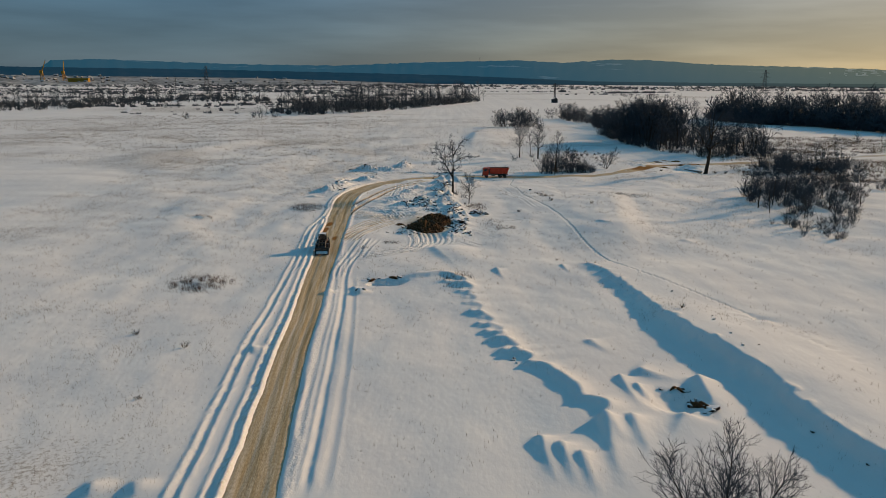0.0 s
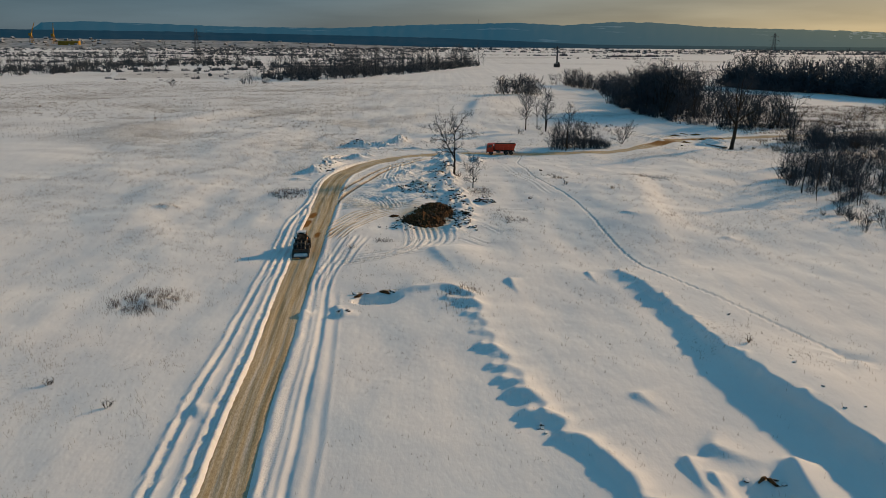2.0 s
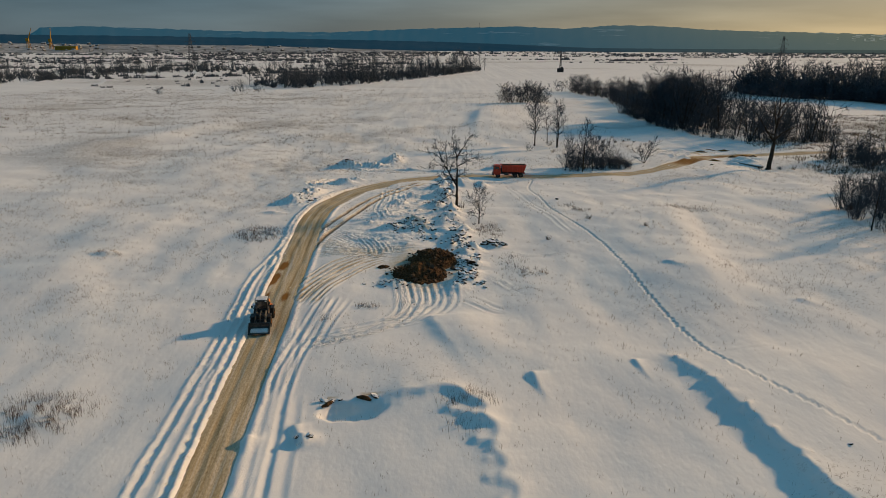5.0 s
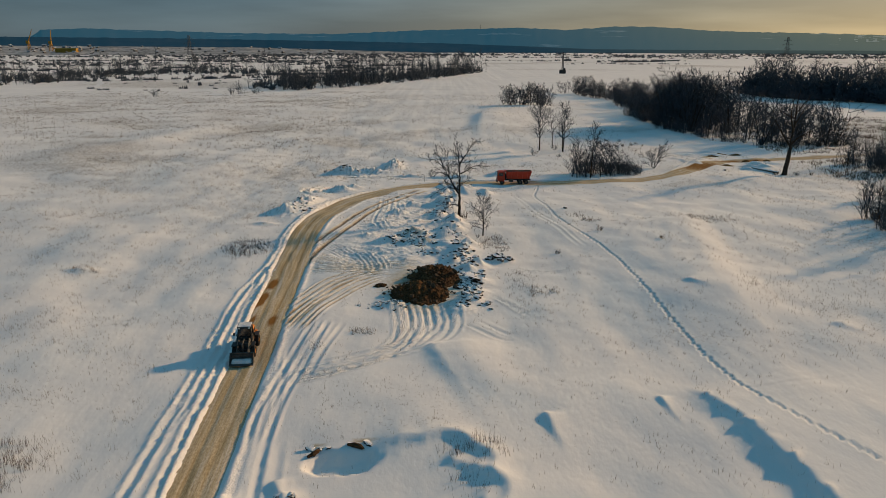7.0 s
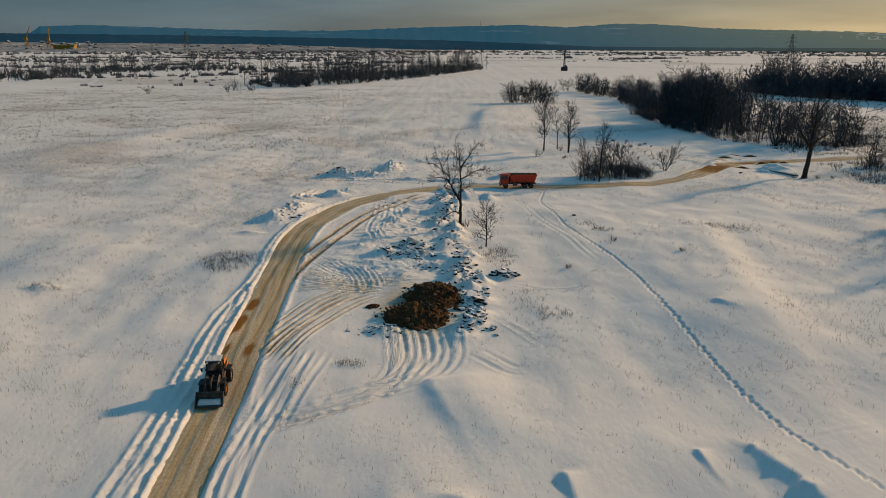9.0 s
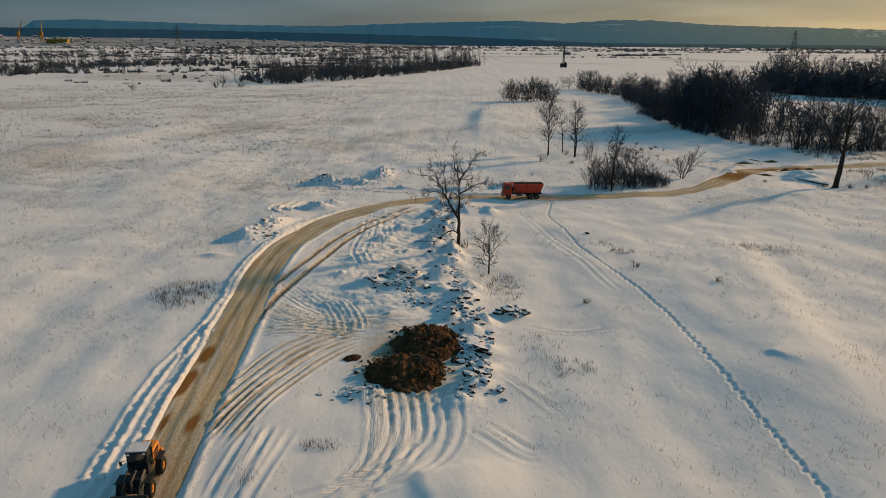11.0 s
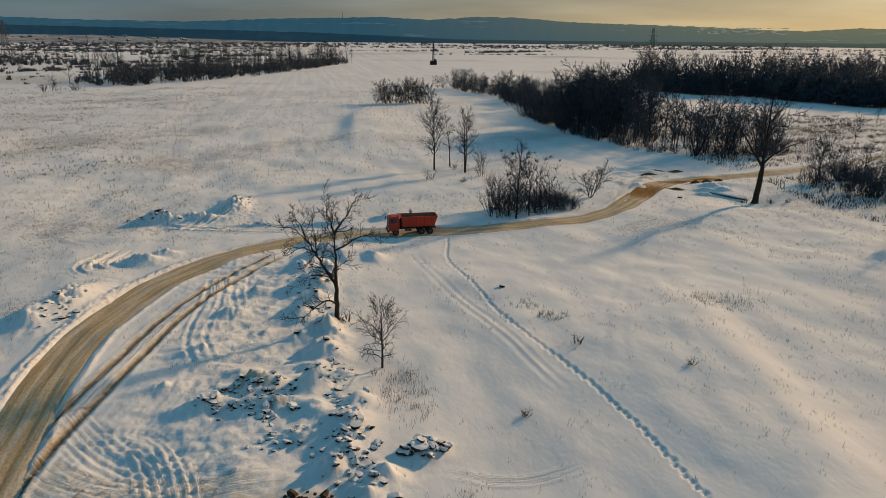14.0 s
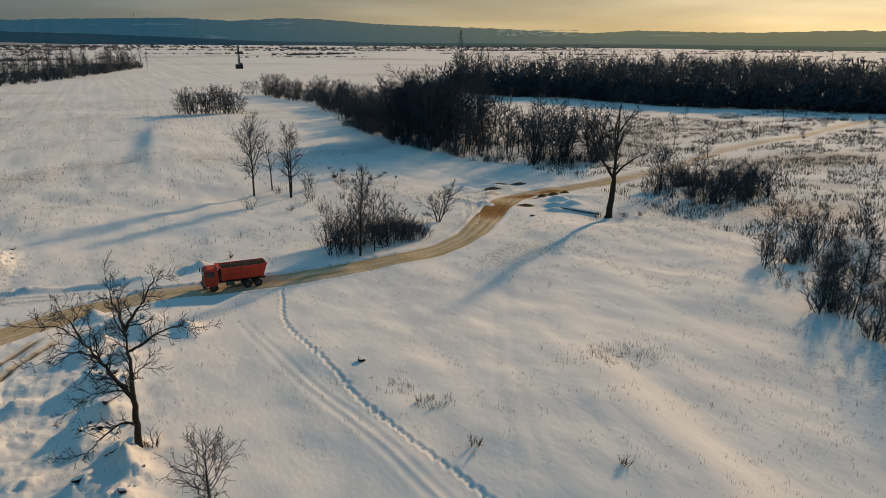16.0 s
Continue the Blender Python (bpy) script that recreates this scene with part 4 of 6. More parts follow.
def crown_tree(seed, h, r, limbs=13, first=0.3, spread=0.30, kids=(6, 5), tip=0.02, rise=(0.6, 1.15), stems=((0.0, 0.0, 1.0),), lift=0.06, wobble=0.2):
    """Trunk and crown of a bare tree at the origin. stems: (lean x, lean y, share of the height) of each stem; spread: limb length over height."""
    rng = random.Random(seed)
    trunk, crown = Wood(), Wood()
    for lx, ly, share in stems:
        d, p, tall = Vector((lx, ly, 1)).normalized(), Vector((lx * 0.3, ly * 0.3, -0.3)), h * share
        pts, radii = [p], [r]
        for i in range(7):
            d = (turned(rng, d, abs(rng.gauss(0, 0.05))) + Vector((0, 0, 0.02))).normalized()
            p = p + d * (tall * 0.9 / 7)
            pts.append(p)
            radii.append(r * (1 - 0.88 * (i + 1) / 7) + 0.006)
        trunk.tube(pts, radii, 7 if r > 0.15 else 5)
        turn = rng.uniform(0, 6.28)
        for i in range(limbs):
            f = first + (1 - first) * (i + rng.random()) / limbs
            k = min(int(f * 7), 6)
            at = pts[k].lerp(pts[k + 1], f * 7 - k)
            turn += 2.4 + rng.uniform(-0.5, 0.5)
            s = (f - first) / (1 - first)
            way = turned(rng, (pts[k + 1] - pts[k]).normalized(), rng.uniform(*rise) * (1.15 - 0.4 * s), turn)
            spray(rng, crown, at, way, h * spread * (1.0 - 0.75 * abs(s - 0.42)) * rng.uniform(0.7, 1.15), max(radii[k] * 0.5, tip * 1.5), kids, wobble, lift, tip)
    return trunk, crown


def planted(name, label, category, woods, x, y, group="", bark=None, twig=None):
    """One tree of its own: trunk, main limbs and crown under an Empty at its foot."""
    e = tagged(new(name), label, category, group)
    e.location = (x, y, ground_at(x, y))
    trunk, *limbs, crown = woods
    part("trunk", (trunk.v, trunk.f), bark or BARK, e, smooth=True)
    for w in limbs:
        part("limb", (w.v, w.f), bark or BARK, e, smooth=True)
    part("crown", (crown.v, crown.f), twig or TWIG, e)
    return e


def limbed_tree(seed, limbs, every=0.27, reach=(0.9, 2.6), kids=(6, 5), tip=0.019, lift=0.06):
    """A tree of given main limbs, (radius, way through x, y, z), the trunk first; gnarled shoots all along the limbs."""
    rng = random.Random(seed)
    woods, crown = [], Wood()
    for n, (r, way) in enumerate(limbs):
        way = [Vector(p) for p in way]
        way = [2 * way[0] - way[1]] + way + [2 * way[-1] - way[-2]]
        pts = []
        for a, b, c, d in zip(way, way[1:], way[2:], way[3:]):
            for s in (0, 0.25, 0.5, 0.75):
                pts.append(0.5 * (2 * b + (c - a) * s + (2 * a - 5 * b + 4 * c - d) * s ** 2 + (3 * b - a - 3 * c + d) * s ** 3))
        pts.append(way[-2])
        pts = [pts[0]] + [p + Vector((rng.gauss(0, 0.05), rng.gauss(0, 0.05), rng.gauss(0, 0.04))) for p in pts[1:]]
        last = len(pts) - 1
        end = 0.72 if n == 0 else 0.12
        radii = [r * (1 - (1 - end) * (i / last) ** 0.8) for i in range(last + 1)]
        if n == 0:
            radii[0] *= 1.35
        w = Wood()
        w.tube(pts + [pts[-1] + (pts[-1] - pts[-2]) * 0.2], radii + [0], 9 if n == 0 else 7)
        woods.append(w)
        if n == 0:
            continue
        run, due = 0.0, every * (3 if r > 0.12 else 1.5)
        for i in range(last):
            step_long = (pts[i + 1] - pts[i]).length
            run += step_long
            if run > due:
                share = i / last
                due = run + every * rng.uniform(0.6, 1.4)
                d = turned(rng, (pts[i + 1] - pts[i]).normalized(), rng.uniform(0.5, 1.15))
                spray(rng, crown, pts[i], d, rng.uniform(*reach) * (1.1 - 0.4 * share), max(radii[i] * 0.5, tip * 1.6), kids, 0.30, lift, tip)
        spray(rng, crown, pts[-1], (pts[-1] - pts[-2]).normalized(), reach[1] * 0.8, radii[-1], kids, 0.3, lift, tip)
    return (*woods, crown)


def bush_wood(seed, stems, h, spread=0.8, kids=(5, 4), tip=0.022):
    """A bush of many splayed stems."""
    rng = random.Random(seed)
    w = Wood()
    for i in range(stems):
        a, lean = rng.uniform(0, 6.28), rng.uniform(0.05, spread)
        d = Vector((math.cos(a) * lean, math.sin(a) * lean, 1)).normalized()
        foot = rng.uniform(0, 6.28)
        spray(rng, w, Vector((d.x * 0.1 + math.cos(foot) * rng.uniform(0, 0.28), d.y * 0.1 + math.sin(foot) * rng.uniform(0, 0.28), 0)) * h - Vector((0, 0, 0.1)), d, h * rng.uniform(0.45, 1.0), 0.02 + h * 0.006, kids, 0.16, 0.10, tip)
    return w


planted("oak_tree", "bare spreading oak with dark forked trunk on the spoil bank", "tree", limbed_tree(4, [
    (0.31, [(0, 0, -0.4), (0.06, 0, 2.4), (0.0, 0, 4.7)]),
    (0.23, [(0, 0, 4.6), (0.15, 0.1, 7.0), (0.02, 0.2, 9.2), (0.0, 0.2, 10.5)]),
    (0.15, [(0, 0.2, 10.3), (-0.3, 0.5, 11.6), (-0.7, 1.0, 12.7), (-0.9, 1.3, 14.0)]),
    (0.16, [(0.02, 0.2, 10.1), (0.8, -0.3, 11.6), (1.6, -0.8, 12.8), (2.4, -1.0, 14.3), (2.9, -1.2, 15.0)]),
    (0.13, [(0.1, 0.1, 8.4), (1.2, -0.2, 9.0), (2.6, -0.5, 9.9), (4.0, -0.8, 10.3), (5.0, -1.0, 10.0)]),
    (0.20, [(-0.05, 0, 4.4), (-1.2, 0.4, 6.2), (-2.2, 0.6, 8.0), (-3.3, 0.7, 9.7), (-4.6, 1.0, 10.9), (-6.3, 1.2, 11.0)]),
    (0.10, [(-2.1, 0.6, 7.9), (-3.4, 1.4, 8.4), (-5.0, 2.0, 8.2), (-6.2, 2.3, 7.7)]),
    (0.11, [(-3.2, 0.7, 9.6), (-3.6, 0.0, 11.3), (-4.3, -0.6, 12.5)]),
    (0.11, [(-1.9, 0.5, 7.4), (-2.1, -0.9, 9.2), (-2.2, -1.6, 11.2), (-2.8, -2.0, 12.4)]),
    (0.12, [(-0.1, 0, 1.9), (-1.2, -0.4, 2.4), (-2.6, -0.9, 1.7), (-3.6, -1.2, 1.0), (-4.6, -1.5, 0.9)]),
    (0.10, [(0.0, 0, 5.2), (-1.2, -0.8, 5.5), (-2.8, -1.4, 5.9), (-4.0, -1.8, 5.3)]),
    (0.09, [(0.1, 0.1, 6.2), (1.0, 0.6, 6.6), (1.8, 1.0, 7.6)]),
    (0.10, [(0.05, 0.2, 9.6), (-0.6, 1.6, 10.6), (-0.5, 2.6, 12.0)])]), 2.3, 181.3).scale = (0.9, 0.9, 0.9)
planted("great_oak", "large bare oak with leaning forked trunk at the meadow's edge", "tree", limbed_tree(23, [
    (0.62, [(0, 0, -0.4), (0.5, 0, 3.0), (0.8, 0, 6.2)]),
    (0.42, [(0.8, 0, 6.1), (1.0, 0.2, 9.0), (1.3, 0.4, 13.0), (1.4, 0.4, 17.0), (1.8, 0.6, 20.6)]),
    (0.26, [(0.9, 0, 7.6), (2.5, -0.6, 9.4), (4.7, -1.2, 10.8), (7.4, -1.6, 11.8)]),
    (0.24, [(1.2, 0.3, 12.0), (3.0, 0.9, 14.8), (5.2, 1.6, 17.2)]),
    (0.18, [(1.4, 0.4, 15.0), (3.2, -0.6, 18.2), (4.2, -1.0, 20.0)]),
    (0.30, [(0.8, 0, 7.0), (-1.2, 0.7, 10.0), (-3.0, 1.3, 13.0), (-5.2, 1.8, 15.2)]),
    (0.22, [(1.1, 0.2, 10.6), (-0.2, -0.9, 14.0), (-0.6, -1.6, 17.6), (-0.3, -1.9, 20.0)]),
    (0.16, [(0.9, 0.1, 8.8), (-2.6, -1.0, 9.8), (-4.9, -1.6, 11.6)]),
    (0.16, [(1.3, 0.4, 13.6), (-1.4, 2.2, 15.2), (-3.2, 3.2, 17.4)]),
    (0.14, [(1.2, 0.3, 11.2), (3.6, 2.6, 12.6), (5.4, 3.6, 14.2)])], 0.85, (1.2, 3.0), (6, 4), 0.024), 83.0, 231.0)
planted("young_tree", "small bare tree with a round twiggy crown", "tree", crown_tree(12, 6.8, 0.12, 22, 0.2, 0.46, (8, 6), 0.016, (0.6, 1.15), lift=0.05, wobble=0.3), 6.05, 170.2)
planted("foreground_tree", "bare tree with a wide twiggy crown among the drifts", "tree", crown_tree(31, 8.3, 0.15, 18, 0.3, 0.38, (8, 8), 0.012, (0.35, 1.0), ((-0.55, 0.05, 0.95), (0.02, 0.1, 1.05), (0.62, 0.0, 0.9), (-0.2, -0.3, 0.9)), lift=0.12), 17.2, 39.4)
planted("slim_tree", "slim bare tree with upright branches in the meadow", "tree", crown_tree(41, 15.5, 0.22, 28, 0.24, 0.36, (7, 6), 0.028, (0.5, 0.95)), 28.3, 272.7, "trees in the meadow")
planted("slim_tree", "slim bare tree with a thin forked top in the meadow", "tree", crown_tree(42, 15.0, 0.20, 16, 0.26, 0.26, (7, 6), 0.028, (0.5, 0.95), ((-0.02, 0, 1.0), (0.10, 0.05, 0.85))), 34.4, 267.4, "trees in the meadow")
planted("slim_tree", "slim bare tree standing behind its twin", "tree", crown_tree(43, 13.0, 0.16, 14, 0.3, 0.22, (7, 5), 0.026), 32.6, 276.0, "trees in the meadow")
planted("slim_tree", "tall bare tree rising out of a roadside thicket", "tree", crown_tree(44, 13.5, 0.17, 24, 0.15, 0.24, (7, 6), 0.030), 34.3, 224.6)
planted("bent_tree", "low bent bare tree beside the road", "tree", crown_tree(45, 7.2, 0.12, 11, 0.15, 0.42, (7, 5), 0.022, (0.4, 1.0), ((0.6, 0.1, 1.0), (0.25, 0.1, 0.85), (-0.25, 0.2, 0.6))), 53.0, 238.5)

SPLAYED = ((-0.28, 0.1, 0.95), (0.25, -0.12, 1.0), (0.05, 0.3, 0.9), (0.0, -0.28, 0.85), (0.45, 0.15, 0.75), (-0.5, -0.1, 0.75))


def shared(woods, twig):
    return mesh_of("trunk", woods[0].v, woods[0].f, BARK), mesh_of("crown", woods[1].v, woods[1].f, twig)


tall_meshes = [shared(crown_tree(100 + i, h, 0.18, 14, 0.25, 0.36, (6, 5), 0.040, (0.6, 1.2), lift=0.05), TWIG) for i, h in enumerate((14.0, 13.0, 15.5, 12.0, 14.5))]
shrub_meshes = [mesh_of("bush", w.v, w.f, m) for w, m in zip((bush_wood(200 + i, n, h, s) for i, (n, h, s) in enumerate(((12, 5.0, 0.9), (12, 4.0, 1.1), (12, 6.0, 0.7), (11, 2.6, 1.2)))), (TWIG, TWIG, TWIG, RED_TWIG))]
small_meshes = [mesh_of("bush", w.v, w.f, RED_TWIG) for w in (bush_wood(260 + i, 9, h, 0.9, (4, 3), 0.010) for i, h in enumerate((1.2, 0.9)))]
dome_kinds = [shared(crown_tree(240 + i, h, 0.13, 6, 0.10, 0.38, (6, 5), 0.046, (0.5, 1.2), SPLAYED[:n], lift=0.04), TWIG) for i, (h, n) in enumerate(((11.0, 4), (9.5, 3), (12.5, 4)))]
round_trees = [shared(crown_tree(360 + i, h, 0.13, 13, 0.12, 0.42, (6, 5), 0.028, (0.5, 1.1)), TWIG) for i, h in enumerate((9.0, 8.0))]


def plain(*woods):
    """Corners and triangles of gathered branches."""
    v = np.concatenate([np.array(w.v) for w in woods])
    out, n = [], 0
    for w in woods:
        for f in w.f:
            out.append((f[0] + n, f[1] + n, f[2] + n))
            if len(f) == 4:
                out.append((f[0] + n, f[2] + n, f[3] + n))
        n += len(w.v)
    return v, np.array(out)


far_kinds = [plain(*crown_tree(300 + i, h, 0.20, 11, 0.16, s * 1.25, (4, 4), 0.082, (0.5, 1.1))) for i, (h, s) in enumerate(((15.0, 0.26), (13.0, 0.32), (17.0, 0.22), (14.0, 0.28)))]

planting = random.Random(77)
far_rng = random.Random(99)


def plant_tree(x, y, scale, label, group, kinds=None):
    t, c = planting.choice(kinds or tall_meshes)
    e = tagged(new("bare_tree"), label, "tree", group)
    e.matrix_basis = pose(x, y, ground_at(x, y), planting.uniform(-4, 4), planting.uniform(-4, 4), planting.uniform(0, 360)) @ Matrix.Diagonal((scale * planting.uniform(0.9, 1.15), scale * planting.uniform(0.9, 1.15), scale, 1))
    for name, me in (("trunk", t), ("crown", c)):
        new(name, me).parent = e


def plant_shrub(x, y, scale, label, group, kinds=None):
    if kinds is dome_kinds:
        return plant_tree(x, y, scale, label, group, dome_kinds)
    b = tagged(new("bush", planting.choice(kinds or shrub_meshes)), label, "bush", group)
    b.matrix_basis = pose(x, y, ground_at(x, y), 0, 0, planting.uniform(0, 360)) @ Matrix.Diagonal((scale * planting.uniform(0.85, 1.3), scale * planting.uniform(0.85, 1.3), scale, 1))


def inside_of(poly, rng):
    """A random place inside a closed outline."""
    xs, ys = [p[0] for p in poly], [p[1] for p in poly]
    while True:
        x, y = rng.uniform(min(xs), max(xs)), rng.uniform(min(ys), max(ys))
        hit = False
        for (ax, ay), (bx, by) in zip(poly, poly[1:] + poly[:1]):
            if (ay > y) != (by > y) and x < ax + (y - ay) / (by - ay) * (bx - ax):
                hit = not hit
        if hit:
            return x, y


# the wood behind the meadow: tall middle, lower tail towards the fields
WOOD = [(82, 540), (94, 470), (88, 430), (80, 378), (82, 330), (88, 296), (100, 282), (118, 284), (128, 296), (122, 340), (128, 400), (138, 470), (118, 530)]
for i in range(92):
    x, y = inside_of(WOOD, planting)
    if y > 395 and planting.random() < 0.3:
        continue
    s = 0.75 if y > 352 else (1.5 if 314 < y and x < 106 else 1.05)
    if y > 395 or (y > 312 and planting.random() < 0.6):
        plant_shrub(x, y, s * planting.uniform(0.9, 1.25), "rounded many-stemmed bare tree in a winter wood", "trees of the wood", dome_kinds)
    else:
        plant_tree(x, y, s * planting.uniform(0.75, 1.15), "tall bare tree in a dense winter wood", "trees of the wood")
undergrowth = [(*inside_of(WOOD, planting), planting.uniform(0.8, 1.5)) for _ in range(130)]
for x, y in curve_of([(80, 378), (81, 330), (86, 297), (98, 281), (119, 282), (129, 296)], 1.5):
    undergrowth.append((x + planting.uniform(-1, 5), y + planting.uniform(-1, 4), planting.uniform(0.5, 1.3)))
tail = curve_of([(78, 553), (86, 520), (93, 480), (92, 450), (90, 425), (84, 385), (82, 350)], 2.4)
for x, y in tail[::2]:
    if planting.random() < 0.8:
        plant_shrub(x + planting.uniform(0, 6), y + planting.uniform(-3, 3), planting.choice((0.6, 0.8, 1.05)) * planting.uniform(0.9, 1.1), "rounded many-stemmed bare tree at the thin end of the wood", "trees of the wood", dome_kinds)
    undergrowth.append((x + planting.uniform(0, 12), y + planting.uniform(-3, 3), planting.uniform(0.7, 1.6)))
    if planting.random() < 0.55:
        plant_tree(x + planting.uniform(3, 14), y, planting.uniform(0.6, 0.9), "bare tree along the thin end of the wood", "trees of the wood")
for i in range(26):
    x, y = (planting.uniform(84, 103), planting.uniform(318, 348)) if i < 16 else (planting.uniform(96, 126), planting.uniform(278, 296))
    plant_shrub(x, y, planting.uniform(1.45, 1.85) if i < 16 else planting.uniform(0.9, 1.35), "rounded bare tree in the dark heart of the wood", "trees of the wood", dome_kinds)
for i in range(20):
    plant_tree(planting.uniform(84, 103), planting.uniform(318, 347), planting.uniform(1.2, 1.5), "tall bare tree in the dark heart of the wood", "trees of the wood")
# the round clump in the field
for i in range(20):
    a = i / 19
    plant_shrub(31.5 + a * 22 + planting.uniform(-1, 1), 441 - a * 9 + planting.uniform(-4, 5), planting.uniform(0.7, 1.0) * (0.75 if i in (0, 19) else 1), "rounded leafless tree of a clump in the field", "clump in the field", dome_kinds)
# the roadside thicket
for i in range(40):
    a = planting.random() ** 1.2
    plant_shrub(31.5 + a * 16, 225.0 + planting.uniform(0, 8) + a * 5, planting.uniform(0.55, 1.05) * (1.15 - 0.35 * a), "leafless thicket bush beside the road", "roadside thicket")
for i in range(22):
    plant_shrub(53 + planting.gauss(0, 6), 281 + planting.gauss(0, 6), planting.uniform(0.5, 1.6), "low dry bush in a brown weedy patch of the meadow", "weedy bushes", small_meshes)
for i in range(12):
    plant_shrub(28 + planting.uniform(-3, 22), 262 + planting.uniform(-12, 16), planting.uniform(0.4, 0.7), "low leafless bush in the meadow", "meadow bushes")
for x, y, s in ((33.5, 226.5, 0.7), (37, 226, 0.75), (40, 228.5, 0.7), (35.5, 230, 0.85), (32.5, 229, 0.7), (38.5, 231.5, 0.9), (42.5, 231.5, 0.7), (45, 234, 0.55), (41, 233, 0.8)):
    plant_tree(x, y, s, "young bare tree in a roadside thicket", "roadside thicket trees", round_trees)
# the thicket under the bank on the right
THICKET = [(67, 133), (66.5, 145), (70.5, 165), (73.8, 176), (75, 182), (79.5, 190), (83, 196), (94, 206), (101, 207), (112, 200), (108, 185), (96, 165), (84, 145), (72, 129)]
SCRUB = [(101, 247), (104, 235), (112, 228), (124, 232), (140, 250), (128, 254), (112, 249)]
BACK = [(96, 207), (104, 216), (118, 222), (140, 222), (158, 212), (140, 196), (112, 190)]
for i in range(34):
    plant_shrub(*inside_of(SCRUB, planting), planting.uniform(0.7, 1.35), "dense leafless bush beside the far track", "trackside bushes")
for x, y, s in ((108, 246, 0.6), (114, 240, 0.62), (124, 240, 0.5), (105, 243, 0.7), (131, 248, 0.4)):
    plant_tree(x, y, s, "small bare tree among bushes beside the far track", "trackside trees")
for i in range(44):
    x, y = inside_of(THICKET if i < 40 else BACK, planting)
    plant_tree(x, y, planting.uniform(0.4, 0.75) * (0.7 if y < 162 else 1) if i < 40 else 0.4, "slender bare tree in a thicket below the meadow", "thicket trees", tall_meshes + round_trees)
for i in range(120):
    x, y = inside_of(THICKET if i < 100 else BACK, planting)
    if y < 162 and planting.random() < 0.45:
        continue
    plant_shrub(x, y, planting.uniform(0.45, 1.1) * (0.55 if y < 162 else 0.95) if i < 100 else planting.uniform(0.4, 0.7), "tangled leafless bush in a thicket below the meadow", "thicket bushes")
# scattered bushes on the flats beyond
for i in range(40):
    x, y = planting.uniform(115, 290), planting.uniform(235, 370)
    if y < 215 + 0.42 * x + 60:
        plant_shrub(x, y, planting.uniform(0.35, 0.8), "scattered leafless bush on the snowy flats", "bushes on the flats")
plant_tree(226, 318, 0.62, "low spreading bare tree beside the track", "trees on the flats")
for x, y, s in ((160, 300, 0.5), (186, 330, 0.45), (205, 345, 0.4), (128, 300, 0.45), (150, 276, 0.4), (133, 262, 0.5)):
    plant_tree(x, y, s, "low bare tree standing alone on the flats", "trees on the flats")
brush = []
for _ in range(1500):
    x, y = far_rng.uniform(100, 300), far_rng.uniform(205, 350)
    if pn(x / 30, y / 14, 88) > -0.02 and y < 330 - abs(x - 250) * 0.2 and abs(y - (219 + 0.37 * x)) > 5:
        brush.append((x, y, far_rng.uniform(0.2, 0.5)))
# small bushes in the near snow
for x, y, s in ((16.5, 159, 1), (33.4, 163.5, 1.1), (25.5, 171.1, 1.0), (24.5, 179.5, 0.6), (17.1, 230.8, 1.0), (85.5, 229.5, 1.7), (88.5, 229, 1.6), (81.5, 231.5, 1.2), (29.8, 86.5, 0.8), (-27.8, 62, 0.7), (-35, 79, 0.9), (-28, 74.5, 0.8), (3.4, 181.4, 1.4), (5.2, 168.5, 0.6)):
    plant_shrub(x, y, s, "small dry bush sticking out of the snow", "dry bushes", small_meshes)


def scattered(kinds, places):
    """Many turned and scaled copies of a few plain meshes, joined: arrays of corners and triangles."""
    vs, fs, n = [], [], 0
    for k, x, y, z, s, a, tall in places:
        v, f = kinds[k]
        c, sn = math.cos(a) * s, math.sin(a) * s
        vs.append(np.stack([v[:, 0] * c - v[:, 1] * sn + x, v[:, 0] * sn + v[:, 1] * c + y, v[:, 2] * s * tall + z], 1))
        fs.append(f + n)
        n += len(v)
    return np.concatenate(vs), np.concatenate(fs)


hedge_kinds = [plain(bush_wood(340 + i, 8, h, 0.9, (3, 3), 0.20)) for i, h in enumerate((4.5, 3.5, 5.5))]
low_kinds = [plain(bush_wood(330 + i, 7, h, 1.0, (3, 2), 0.05)) for i, h in enumerate((4.0, 3.0))]


def hedge_piece(seed, h):
    """A short length of far hedge: a crowd of leaning spikes of brush."""
    rng = random.Random(seed)
    w = Wood()
    for _ in range(15):
        at = Vector((rng.uniform(-3.5, 3.5), rng.uniform(-1.2, 1.2), -0.4))
        w.tube([at, at + Vector((rng.uniform(-1.0, 1.0), rng.uniform(-0.6, 0.6), h * rng.uniform(0.45, 1.0)))], [rng.uniform(0.6, 1.0), 0], 3)
    return w


belt_kinds = [plain(*crown_tree(310 + i, h, 0.18, 12, 0.22, s, (4, 4), 0.055, (0.45, 1.0))) for i, (h, s) in enumerate(((15.0, 0.30), (12.0, 0.36), (17.0, 0.26)))]
far_hedge_kinds = [plain(hedge_piece(350 + i, h)) for i, h in enumerate((3.4, 2.6, 4.6))]
bush_kinds = [plain(bush_wood(320 + i, 9, h, 1.0, (4, 4), 0.04)) for i, h in enumerate((4.5, 3.5))]


def far_woods(name, label, places, kinds, mat=HAZED_TWIG):
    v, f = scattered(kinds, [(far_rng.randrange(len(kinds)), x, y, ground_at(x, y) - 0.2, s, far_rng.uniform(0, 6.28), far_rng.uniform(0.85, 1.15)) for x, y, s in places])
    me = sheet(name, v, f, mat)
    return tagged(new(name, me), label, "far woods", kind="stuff")


